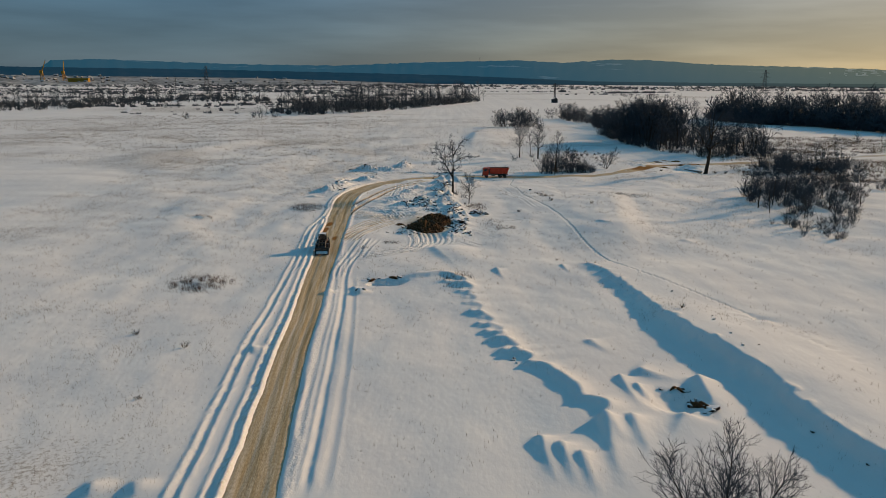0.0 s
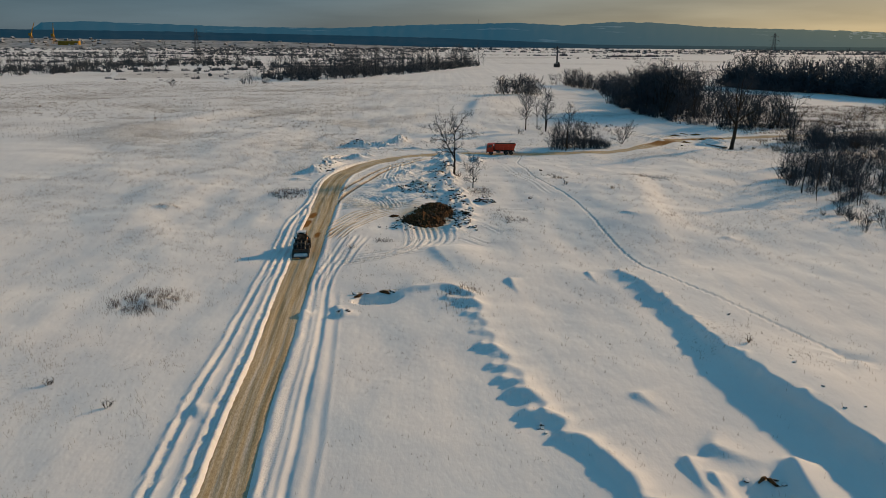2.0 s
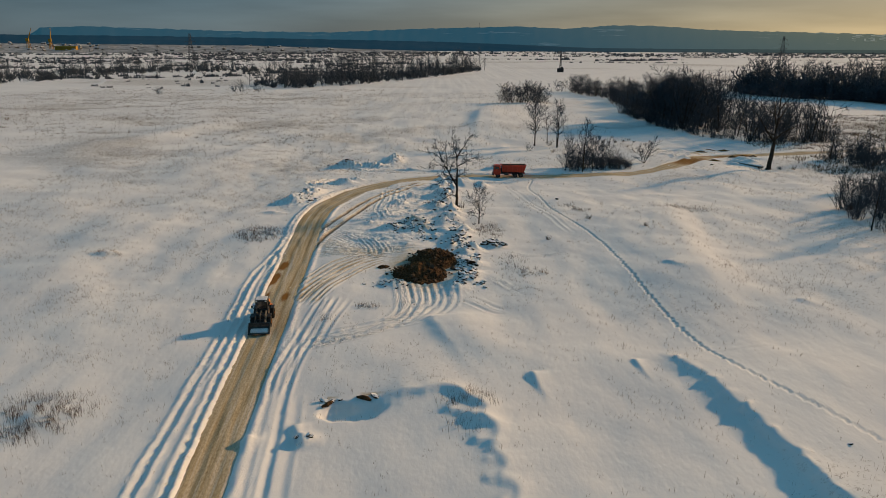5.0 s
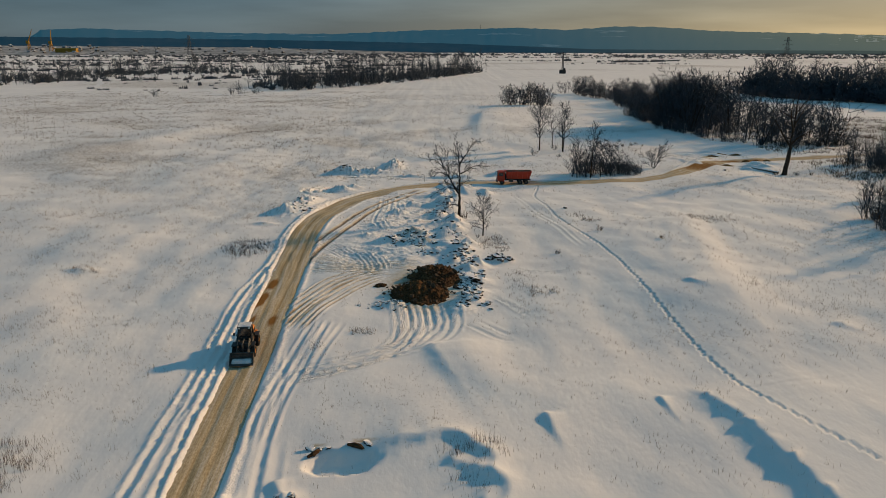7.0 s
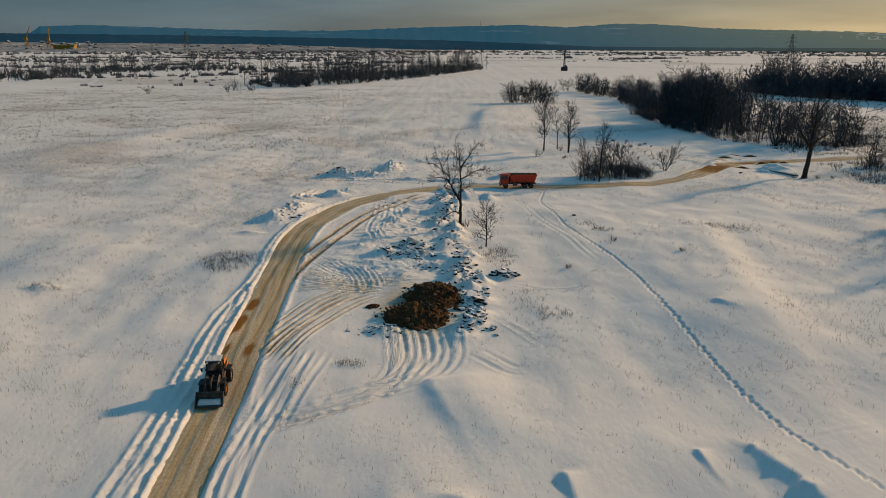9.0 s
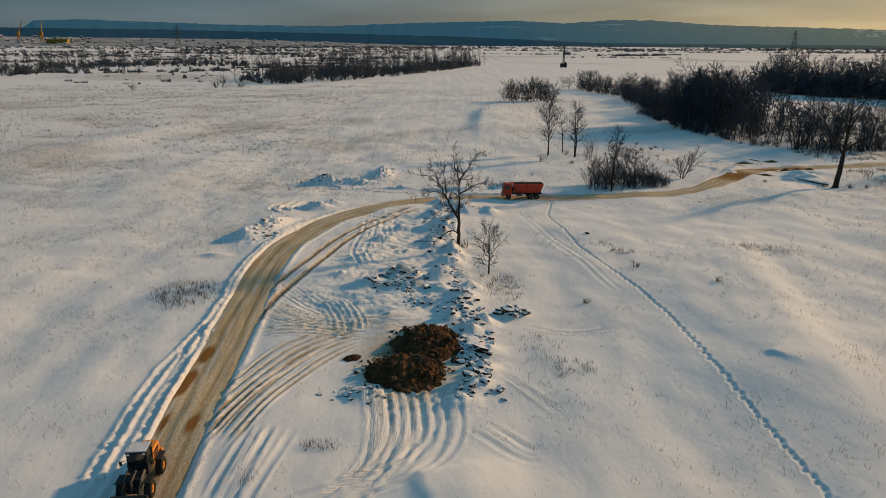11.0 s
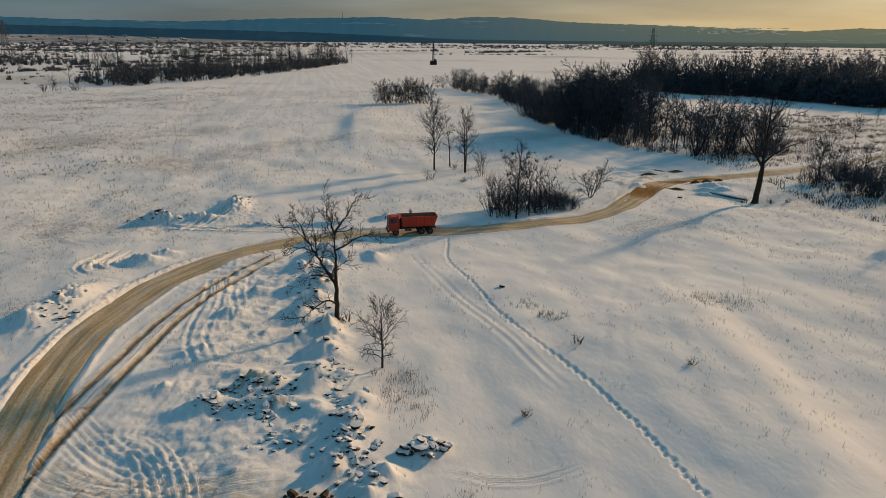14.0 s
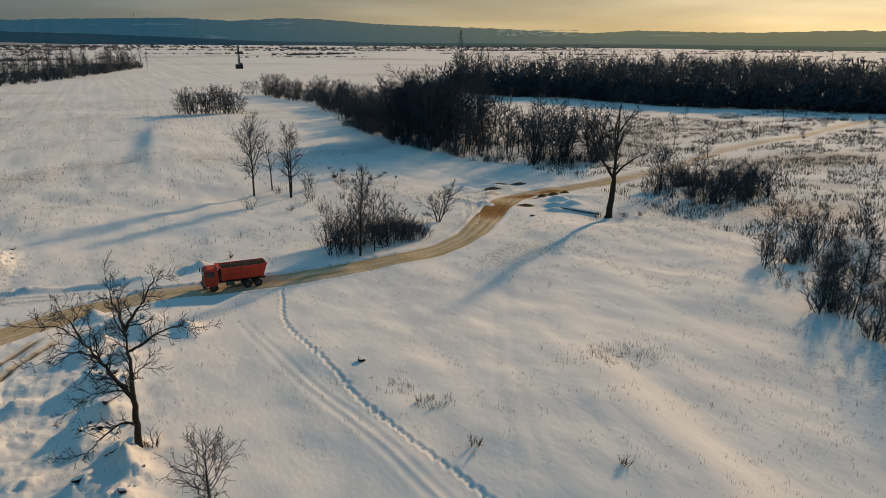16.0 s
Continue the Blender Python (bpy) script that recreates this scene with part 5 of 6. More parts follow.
FOREST = [(196, 540), (206, 490), (232, 470), (246, 432), (262, 396), (288, 372), (312, 345), (345, 315), (560, 420), (560, 640), (470, 700), (330, 640), (250, 640)]
front_edge = curve_of(FOREST[:8], 3.2)
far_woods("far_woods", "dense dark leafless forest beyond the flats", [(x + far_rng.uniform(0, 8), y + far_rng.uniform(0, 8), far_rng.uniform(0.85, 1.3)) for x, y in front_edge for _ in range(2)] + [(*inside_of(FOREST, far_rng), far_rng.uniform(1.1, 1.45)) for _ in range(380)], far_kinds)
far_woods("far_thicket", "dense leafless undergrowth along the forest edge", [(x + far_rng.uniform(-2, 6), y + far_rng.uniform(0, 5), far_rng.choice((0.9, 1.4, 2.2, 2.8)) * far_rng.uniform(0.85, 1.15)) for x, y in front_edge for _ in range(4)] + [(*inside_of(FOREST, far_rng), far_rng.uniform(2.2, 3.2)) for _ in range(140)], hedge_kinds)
far_woods("undergrowth", "dense leafless undergrowth at the foot of the wood", undergrowth, bush_kinds, TWIG)
far_woods("wood_interior", "close-set slim bare trees deep in the wood", [(x, y, (0.5 if y > 352 else 1.15 if 302 < y and x < 103 else 0.8) * far_rng.uniform(0.75, 1.1)) for x, y in (inside_of(WOOD, far_rng) for _ in range(150))], far_kinds, TWIG)
far_woods("thicket_floor", "tangled brush filling the thicket below the meadow", [(*inside_of(THICKET, far_rng), far_rng.uniform(0.35, 0.75)) for _ in range(110)] + [(*inside_of(SCRUB, far_rng), far_rng.uniform(0.5, 1.1)) for _ in range(40)] + [(*inside_of(BACK, far_rng), far_rng.uniform(0.3, 0.6)) for _ in range(20)], bush_kinds, TWIG)
far_woods("low_brush", "low dull brown brush over the snowy flats", brush, low_kinds, RED_TWIG)
BELT = [(-128, 585), (-104, 570), (-72, 612), (-40, 680), (0, 790), (50, 985), (30, 1000), (-40, 860), (-90, 760), (-130, 690), (-150, 600)]
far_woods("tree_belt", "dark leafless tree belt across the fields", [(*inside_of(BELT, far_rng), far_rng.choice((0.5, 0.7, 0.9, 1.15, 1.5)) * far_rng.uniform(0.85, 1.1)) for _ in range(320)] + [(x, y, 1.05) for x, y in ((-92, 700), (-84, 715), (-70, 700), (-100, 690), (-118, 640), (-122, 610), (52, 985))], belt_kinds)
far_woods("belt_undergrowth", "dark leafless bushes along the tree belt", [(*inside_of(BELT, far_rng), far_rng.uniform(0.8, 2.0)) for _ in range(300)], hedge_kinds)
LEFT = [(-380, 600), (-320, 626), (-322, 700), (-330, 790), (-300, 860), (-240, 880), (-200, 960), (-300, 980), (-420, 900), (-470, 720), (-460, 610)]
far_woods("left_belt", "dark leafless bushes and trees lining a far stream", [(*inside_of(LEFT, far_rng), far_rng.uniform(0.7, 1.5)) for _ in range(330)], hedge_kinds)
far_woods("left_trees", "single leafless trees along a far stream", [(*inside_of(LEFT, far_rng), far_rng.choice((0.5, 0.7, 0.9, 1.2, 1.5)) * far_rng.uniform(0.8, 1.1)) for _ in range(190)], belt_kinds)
scraps = [(far_rng.uniform(-260, -120), far_rng.uniform(560, 900), far_rng.uniform(0.4, 1.0)) for _ in range(60)]
for k in range(58):
    d0, b0 = far_rng.uniform(950, 2700), far_rng.uniform(-36, -4) if k < 42 else far_rng.uniform(-4, 62)
    wide, skew = far_rng.uniform(1.0, 5.0), far_rng.uniform(-60, 60)
    for _ in range(13):
        u = far_rng.uniform(-1, 1)
        d, b = d0 + skew * u + far_rng.uniform(-8, 8), radians(b0 + wide * u)
        scraps.append((d * math.sin(b), d * math.cos(b), far_rng.uniform(0.6, 1.8)))
for _ in range(70):
    s = far_rng.random()
    scraps.append((300 + s * 190 + far_rng.uniform(-9, 9), 1480 + s * 160 + far_rng.uniform(-20, 20), far_rng.uniform(0.8, 1.7)))
for k in range(74):
    d0, b0 = far_rng.uniform(760, 1900), far_rng.uniform(-37, -3)
    wide, skew = far_rng.uniform(1.5, 4.5), far_rng.uniform(-40, 40)
    for _ in range(int(wide * 8)):
        u = far_rng.uniform(-1, 1)
        d, b = d0 + skew * u + far_rng.uniform(-5, 5), radians(b0 + wide * u)
        scraps.append((d * math.sin(b), d * math.cos(b), far_rng.uniform(0.5, 1.25)))
for k in range(90):
    y0, b0 = far_rng.uniform(1150, 2600) if k % 2 else far_rng.uniform(1900, 3050), far_rng.uniform(-36, 60)
    x0, long = y0 * math.tan(radians(b0)), far_rng.uniform(60, 330) * y0 / 1800
    for _ in range(int(long / (5.5 * y0 / 1800))):
        u = far_rng.uniform(-1, 1)
        scraps.append((x0 + u * long, y0 + 0.04 * u * long + far_rng.uniform(-4, 4), far_rng.uniform(0.7, 1.35) * y0 / 1700))
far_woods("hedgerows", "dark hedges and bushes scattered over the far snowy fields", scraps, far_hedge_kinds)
for x, y, s in ((-174, 501, 1.0), (-136, 530, 1.5), (-131, 534, 1.4), (-121, 532, 1.2), (-262, 698, 1.2), (-252, 702, 1.3)):
    plant_shrub(x, y, s, "leafless bush alone in the far field", "field bushes", shrub_meshes[:3])

# dead grass standing in the snow
grass_rng = np.random.RandomState(21)


def stalks(name, label, places, mat):
    """Thin dry stems: each a slim three-sided spike."""
    n = len(places)
    x, y, z, h, r = np.array(places).T
    a = grass_rng.uniform(0, 2 * np.pi, n)
    lean = grass_rng.uniform(0.05, 0.45, n) * h
    tip = np.stack([x + np.cos(a) * lean, y + np.sin(a) * lean, z + h], 1)
    rings = [np.stack([x + r * np.cos(a + k * 2.094), y + r * np.sin(a + k * 2.094), z - 0.05], 1) for k in range(3)]
    v = np.stack([*rings, tip], 1).reshape(-1, 3)
    b = np.arange(n) * 4
    f = np.concatenate([np.stack([b, b + 1, b + 3], 1), np.stack([b + 1, b + 2, b + 3], 1), np.stack([b + 2, b, b + 3], 1)])
    return tagged(new(name, sheet(name, v, f, mat)), label, "dry grass", kind="stuff")


def tuft(places, x, y, count, spread, h, r):
    for _ in range(count):
        px, py = x + grass_rng.normal(0, spread), y + grass_rng.normal(0, spread)
        places.append((px, py, ground_at(px, py), h * grass_rng.uniform(0.5, 1.3), r))


near_grass = []
while len(near_grass) < 60000:
    x, y = grass_rng.uniform(-95, 95), grass_rng.uniform(38, 260)
    if x > -10 and grass_rng.random_sample() < 0.5:
        continue
    i, j = min(np.searchsorted(XS, x), len(XS) - 1), min(np.searchsorted(YS, y), len(YS) - 1)
    clump = float(pn(x / 7, y / 7, 61)) + 0.6 * float(pn(x / 1.6, y / 2.2, 62))
    if grass_rng.random_sample() < (0.05 + weeds[j, i] * 0.7) * (1 + 2.2 * clump) and abs(roff[j, i]) > 3.5 and soil[j, i] < 0.2:
        tuft(near_grass, x, y, grass_rng.randint(1, 5), 0.22, 0.42, 0.006 + 0.000042 * y)
stalks("dry_grass", "thin dead grass stems sticking out of the snow", near_grass, STRAW)
patch = []
for x, y, rx, ry, n, h in ((-35.2, 101, 4.0, 4.2, 1250, 0.75), (-30.4, 160.5, 3.4, 4.2, 800, 0.7), (12, 141.4, 2.4, 2.0, 200, 0.5), (7.4, 164.5, 2.2, 5.2, 420, 0.6), (46, 180, 5, 3, 300, 0.5), (2.0, 103.5, 2.5, 1.5, 160, 0.9), (23.7, 183.1, 1.6, 1.6, 130, 0.55), (25.6, 178.8, 1.6, 1.4, 130, 0.55), (-9.5, 128, 1.2, 1.0, 90, 0.6), (-14, 124, 1, 1, 40, 0.5), (44, 140, 6, 8, 260, 0.5), (10, 147, 2, 4, 160, 0.5), (-50, 149, 2, 0.8, 120, 0.5), (1.5, 99.5, 1.5, 2, 90, 0.8)):
    for _ in range(int(n * 2.0)):
        a, q = grass_rng.uniform(0, 6.28), math.sqrt(grass_rng.uniform(0, 1)) * grass_rng.uniform(0.75, 1.35)
        if pn((x + math.cos(a) * q * rx) / 1.3, (y + math.sin(a) * q * ry) / 1.3, 5) < -0.05:
            continue
        tuft(patch, x + math.cos(a) * q * rx, y + math.sin(a) * q * ry, 1, 0.15, h, 0.008 + 0.00004 * y)
stalks("weed_patches", "brownish patches of dead weeds in the snow", patch, RED_TWIG)
reeds = []
for _ in range(26000):
    x, y = grass_rng.uniform(95, 330), grass_rng.uniform(190, 370)
    j, i = min(np.searchsorted(YS, y), len(YS) - 1), min(np.searchsorted(XS, x), len(XS) - 1)
    if weeds[j, i] > 0.40 and pn(x / 26, y / 9, 66) + 0.5 * pn(x / 6, y / 4, 67) > -0.12 and abs(roff[j, i]) > 5:
        tuft(reeds, x, y, 3, 0.5, 0.9, 0.065)
for _ in range(16000):
    x, y = grass_rng.uniform(-280, 60), grass_rng.uniform(240, 520)
    j, i = min(np.searchsorted(YS, y), len(YS) - 1), min(np.searchsorted(XS, x), len(XS) - 1)
    if weeds[j, i] > 0.25:
        tuft(reeds, x, y, 1, 0.5, 0.6, 0.055)
tussocks = []
for _ in range(5200):
    x, y = grass_rng.uniform(-260, -40), grass_rng.uniform(270, 560)
    if y > 250 - (x + 60) * 0.55 and pn(x / 40, y / 12, 64) > -0.05:
        tuft(tussocks, x, y, 3, 0.35, 0.5, 0.10)
stalks("tussocks", "brown grass tussocks dotting the far field", tussocks, STRAW)
stalks("reeds", "dull brown dead grass on the wide flats", reeds, DARK_STRAW)

# ---- hills and distance ----


def hill(name, label, bearings, heights, near, far, mat, rough, snow=None):
    """A long wooded ridge: rises from its foot to an uneven crest."""
    b = np.linspace(-68, 92, 900)
    top = np.interp(b, bearings, heights)
    top = top + rough * fbm(b * 1.5, b * 0, 15, 5, 0.6) * np.clip(top / 60, 0.3, 1)
    rows, steps = [], np.linspace(0, 1, 12)
    for s in steps:
        d = near + (far - near) * s
        rows.append(np.stack([d * np.sin(np.radians(b)), d * np.cos(np.radians(b)), -6 + (top + 6) * s ** 0.8], 1))
    v = np.array(rows)
    v[1:-1, :, 2] += 5 * fbm(b[None, :] * 0.8, steps[1:-1, None] * 4 + 0 * b[None, :], 19, 4)
    me = sheet(name, v.reshape(-1, 3), grid_faces(len(steps), len(b)), mat)
    return tagged(new(name, me), label, "hills", kind="structure")


def distant(name, low, high, haze_left, haze_right, streaks):
    """Far woods and snowfields; emission paints haze: bluish, warmer towards the low sun."""
    m = bpy.data.materials.new(name)
    m.use_nodes = True
    t = m.node_tree
    b = t.nodes["Principled BSDF"]
    co = node(t, "ShaderNodeTexCoord")
    mp = node(t, "ShaderNodeMapping", Scale=(0.003, 0.003, 0.03))
    n = node(t, "ShaderNodeTexNoise", Scale=1.0, Detail=6.0, Roughness=0.6)
    t.links.new(co.outputs["Object"], mp.inputs["Vector"])
    t.links.new(mp.outputs["Vector"], n.inputs["Vector"])
    r = node(t, "ShaderNodeMapRange")
    r.inputs["From Min"].default_value, r.inputs["From Max"].default_value = streaks
    t.links.new(n.outputs["Fac"], r.inputs["Value"])
    mx = node(t, "ShaderNodeMix")
    mx.data_type = "RGBA"
    mx.inputs["A"].default_value, mx.inputs["B"].default_value = (*low, 1), (*high, 1)
    t.links.new(r.outputs["Result"], mx.inputs["Factor"])
    t.links.new(mx.outputs["Result"], b.inputs["Base Color"])
    # the emission imitates hazy air, blended from left to the sunward right
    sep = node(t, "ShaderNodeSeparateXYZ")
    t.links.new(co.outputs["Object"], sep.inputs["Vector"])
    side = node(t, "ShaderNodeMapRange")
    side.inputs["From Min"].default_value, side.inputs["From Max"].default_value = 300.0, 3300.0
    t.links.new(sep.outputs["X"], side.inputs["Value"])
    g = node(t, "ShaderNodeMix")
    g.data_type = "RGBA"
    g.inputs["A"].default_value, g.inputs["B"].default_value = (*haze_left, 1), (*haze_right, 1)
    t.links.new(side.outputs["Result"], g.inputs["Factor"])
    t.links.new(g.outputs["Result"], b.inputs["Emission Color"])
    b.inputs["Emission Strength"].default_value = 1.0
    b.inputs["Roughness"].default_value = 1.0
    b.inputs["Specular IOR Level"].default_value = 0.0
    return m


# last two colours of each: painted haze, blue at left, warm at right
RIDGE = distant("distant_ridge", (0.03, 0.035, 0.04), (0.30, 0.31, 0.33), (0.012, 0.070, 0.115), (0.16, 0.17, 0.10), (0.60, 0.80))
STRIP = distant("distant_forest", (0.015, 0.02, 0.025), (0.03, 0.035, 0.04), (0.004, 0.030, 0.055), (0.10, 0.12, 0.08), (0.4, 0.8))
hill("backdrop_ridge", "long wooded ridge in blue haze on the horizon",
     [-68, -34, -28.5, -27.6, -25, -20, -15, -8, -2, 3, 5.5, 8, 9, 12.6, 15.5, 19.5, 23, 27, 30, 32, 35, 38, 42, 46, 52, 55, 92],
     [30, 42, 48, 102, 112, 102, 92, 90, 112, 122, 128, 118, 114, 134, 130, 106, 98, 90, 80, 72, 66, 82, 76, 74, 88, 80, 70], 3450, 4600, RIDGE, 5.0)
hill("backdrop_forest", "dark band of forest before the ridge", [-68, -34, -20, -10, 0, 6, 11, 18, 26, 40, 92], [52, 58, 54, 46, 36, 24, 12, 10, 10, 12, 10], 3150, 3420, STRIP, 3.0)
# clearings carry the same emitted haze as the ridge
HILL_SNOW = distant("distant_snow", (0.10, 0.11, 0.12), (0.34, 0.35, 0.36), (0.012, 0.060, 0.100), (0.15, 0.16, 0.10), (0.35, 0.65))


def snow_slopes(name, label, b0, b1, s0, s1, top, seed):
    """Open snowy clearings on the ridge's face, with ragged edges."""
    b, st = np.linspace(b0, b1, 70), np.linspace(s0, s1, 16)
    B, S = np.meshgrid(b, st)
    D = 3450 + 1150 * S
    v = np.stack([D * np.sin(np.radians(B)), D * np.cos(np.radians(B)), 1 + (top + 6) * S ** 0.8], -1)
    keep = fbm(B * 2.2, S * 7, seed, 3) - 0.5 * ((B - (b0 + b1) / 2) / (b1 - b0) * 2) ** 4 > -0.08
    faces = grid_faces(len(st), len(b))
    faces = faces[keep.ravel()[faces].all(1)]
    return tagged(new(name, sheet(name, v.reshape(-1, 3), faces, HILL_SNOW)), label, "snowy slope", kind="structure")


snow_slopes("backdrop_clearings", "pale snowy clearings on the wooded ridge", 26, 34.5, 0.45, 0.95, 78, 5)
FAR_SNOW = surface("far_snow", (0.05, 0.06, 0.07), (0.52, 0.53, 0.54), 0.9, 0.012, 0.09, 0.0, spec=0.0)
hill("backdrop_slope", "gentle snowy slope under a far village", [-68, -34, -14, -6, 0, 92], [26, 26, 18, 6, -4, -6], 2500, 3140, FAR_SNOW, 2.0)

# ---- the soil heap ----


def heap(name, x, y, rx, ry, h, turn, seed, mat, grain=1.0):
    """A tipped load of lumpy soil on the ground."""
    rings, spokes = (56, 120) if grain > 0.8 else (22, 48)
    vs = []
    for i in range(rings):
        q = i / (rings - 1)
        for k in range(spokes):
            a = 2 * math.pi * k / spokes
            edge = 1 + 0.16 * float(pn(math.cos(a) * 1.7 + seed, math.sin(a) * 1.7, seed)) + 0.10 * float(pn(math.cos(a) * 5, math.sin(a) * 5 + seed, seed + 2))
            px, py = math.cos(a) * q * rx * edge, math.sin(a) * q * ry * edge
            c, s = math.cos(radians(turn)), math.sin(radians(turn))
            wx, wy = x + px * c - py * s, y + px * s + py * c
            up = h * (1 - q ** 1.5) * (1 + 0.15 * float(pn(wx / 2.4, wy / 2.4, seed + 5)))
            lump = float(fbm(wx / (1.1 * grain), wy / (1.1 * grain), seed + 7, 4, 0.65))
            ridge = abs(float(pn(wx / (0.8 * grain), wy / (0.8 * grain), seed + 9)))
            crack = abs(float(pn(wx / (0.38 * grain), wy / (0.38 * grain), seed + 13)))
            up += (0.34 * lump + 0.55 * ridge + 0.30 * crack - 0.15) * min(1, (1 - q) * 4 + 0.12) * grain
            vs.append((wx, wy, base_level(x, y, rx) + up - 0.15 * q))
    fs = [(i * spokes + k, i * spokes + (k + 1) % spokes, (i + 1) * spokes + (k + 1) % spokes, (i + 1) * spokes + k) for i in range(rings - 1) for k in range(spokes)]
    return vs, fs


def base_level(x, y, r):
    return min(ground_at(x + a * r * 0.8, y + b * r * 0.8) for a, b in ((1, 0), (-1, 0), (0, 1), (0, -1), (0, 0)))


def clod_mesh(name, seed, mat, flat=0.7):
    rng = random.Random(seed)
    bm = bmesh.new()
    bmesh.ops.create_icosphere(bm, subdivisions=2, radius=0.5)
    off = Vector((seed * 3.7, seed * 1.3, 0))
    for v in bm.verts:
        n = noise.noise(v.co * 1.9 + off) * 0.45 + noise.noise(v.co * 4.5 + off) * 0.18
        v.co = v.co * (1 + n)
        v.co.z *= flat
        for k in range(3):
            v.co[k] = round(v.co[k] * 3.6 + 0.2) / 3.6 * 0.72 + v.co[k] * 0.28
    me = bpy.data.meshes.new(name)
    bm.to_mesh(me)
    bm.free()
    me.materials.append(mat)
    return me


soil_heap = tagged(new("soil_heap"), "two dumped loads of dark brown frozen soil on the snow", "soil heap")
part("load", heap("load", -1.6, 146.8, 4.0, 4.6, 1.7, -20, 3, SOIL), SOIL, soil_heap, "dark load of soil")
part("load", heap("load", -3.7, 140.6, 4.5, 3.5, 1.6, 12, 8, SOIL), SOIL, soil_heap, "browner load of soil")
clods = [clod_mesh("clod", i, CLOD) for i in range(6)]
rub = random.Random(17)
for i in range(270):
    a, q = rub.uniform(0, 6.28), rub.uniform(0.25, 1.12)
    cx, cy, rx, ry = (-1.6, 146.8, 4.0, 4.6) if i % 2 else (-3.7, 140.6, 4.5, 3.5)
    x, y = cx + math.cos(a) * q * rx, cy + math.sin(a) * q * ry
    s = rub.uniform(0.12, 0.32) if rub.random() < 0.86 else rub.uniform(0.4, 0.75)
    c = new("clod", rub.choice(clods))
    up = max(ground_at(x, y), base_level(cx, cy, rx) + 1.65 * (1 - min(q, 1) ** 1.5) + 0.16)
    c.matrix_basis = pose(x, y, up, rub.uniform(-40, 40), rub.uniform(-40, 40), rub.uniform(0, 360)) @ Matrix.Diagonal((s, s * rub.uniform(0.7, 1.2), s, 1))
    c.parent = soil_heap
tagged(new("small_soil_heap", mesh_of("small_soil_heap", *heap("small", -8.6, 143.4, 1.3, 0.9, 0.35, 30, 14, SOIL, 0.4), SOIL)), "low heap of brown soil beside the wheel tracks", "soil heap")

LIGHT_SOIL = surface("dug_soil", (0.10, 0.05, 0.02), (0.32, 0.17, 0.07), 0.95, 0.6, 5.0, 0.8, 0.15, spec=0.1)
for x, y, rx, ry, h, turn, label in ((74.0, 244.5, 2.0, 1.2, 0.4, -20, "round heap of dark brown soil beside the road"), (76.2, 261.7, 2.6, 1.3, 0.55, -5, "low heap of dark soil dug up behind the road"), (81.4, 250.3, 1.7, 0.9, 0.6, 20, "bare brown soil along the road's edge"), (84.4, 251.0, 1.9, 0.9, 0.65, 14, "bare brown soil along the road's edge"), (87.6, 251.6, 1.8, 0.8, 0.6, 10, "bare brown soil along the road's edge"), (79.4, 265.4, 3.0, 0.8, 0.5, -8, "long low ridge of sandy soil behind the road"), (84.0, 263.8, 2.6, 0.7, 0.45, -14, "long low ridge of sandy soil behind the road")):
    tagged(new("small_soil_heap", mesh_of("small_soil_heap", *heap("small", x, y, rx, ry, h, turn, int(x), SOIL, 0.4), LIGHT_SOIL)), label, "soil heap")

# ---- snow-capped rubble ----
capped = [clod_mesh("stone", 20 + i, CAPPED, 0.6) for i in range(6)]


def rubble(name, label, places):
    """A scatter of frozen lumps, half sunk and capped with snow."""
    e = tagged(new(name), label, "rubble")
    for x, y, s in places:
        c = new("stone", rub.choice(capped))
        c.matrix_basis = pose(x, y, ground_at(x, y) + s * 0.05, rub.uniform(-25, 25), rub.uniform(-25, 25), rub.uniform(0, 360)) @ Matrix.Diagonal((s * rub.uniform(0.8, 1.5), s * rub.uniform(0.7, 1.1), s, 1))
        c.parent = e
    return e


def strewn(n, x, y, sx, sy, lo, hi):
    return [(rub.gauss(x, sx), rub.gauss(y, sy), rub.uniform(lo, hi) * rub.uniform(0.6, 1.0)) for _ in range(n)]


rubble("spoil_rubble", "frozen snow-capped lumps strewn along the spoil bank", strewn(80, 2.6, 157, 1.0, 4.5, 0.3, 1.0) + strewn(74, 3.4, 143.5, 0.9, 3.6, 0.4, 1.35) + strewn(36, 1.6, 168, 1.0, 4, 0.25, 0.7) + strewn(30, 0.0, 186, 1.1, 5, 0.25, 0.9) + strewn(24, 0.4, 196, 1.2, 4, 0.25, 0.7))
rubble("snowy_rubble", "dark rough lumps half covered by snow", strewn(70, -5.4, 166.4, 1.7, 1.0, 0.25, 0.85) + strewn(40, -4.0, 162.5, 1.6, 1.2, 0.25, 0.8) + strewn(16, -8.2, 163.2, 1.0, 0.6, 0.3, 0.9) + strewn(20, -1.2, 157, 1.6, 1.2, 0.3, 0.8))
rubble("heap_rubble", "snow-dusted lumps at the foot of the soil heap", strewn(34, -6.6, 136.3, 1.6, 0.6, 0.25, 0.7) + strewn(26, 2.4, 137.4, 0.9, 1.2, 0.25, 0.7))
rubble("stone_pile", "small pile of dark stones capped with snow", strewn(22, 7.1, 154.7, 0.6, 0.5, 0.6, 1.1) + strewn(14, 8.6, 155.1, 0.5, 0.4, 0.5, 0.95))
rubble("bank_rubble", "grey snow lumps on a ploughed pile", strewn(34, -27.2, 189, 1.0, 2.4, 0.3, 0.9) + strewn(26, -25, 231, 2.4, 0.7, 0.4, 1.0) + strewn(12, -13, 239, 1.2, 2.0, 0.3, 0.7))
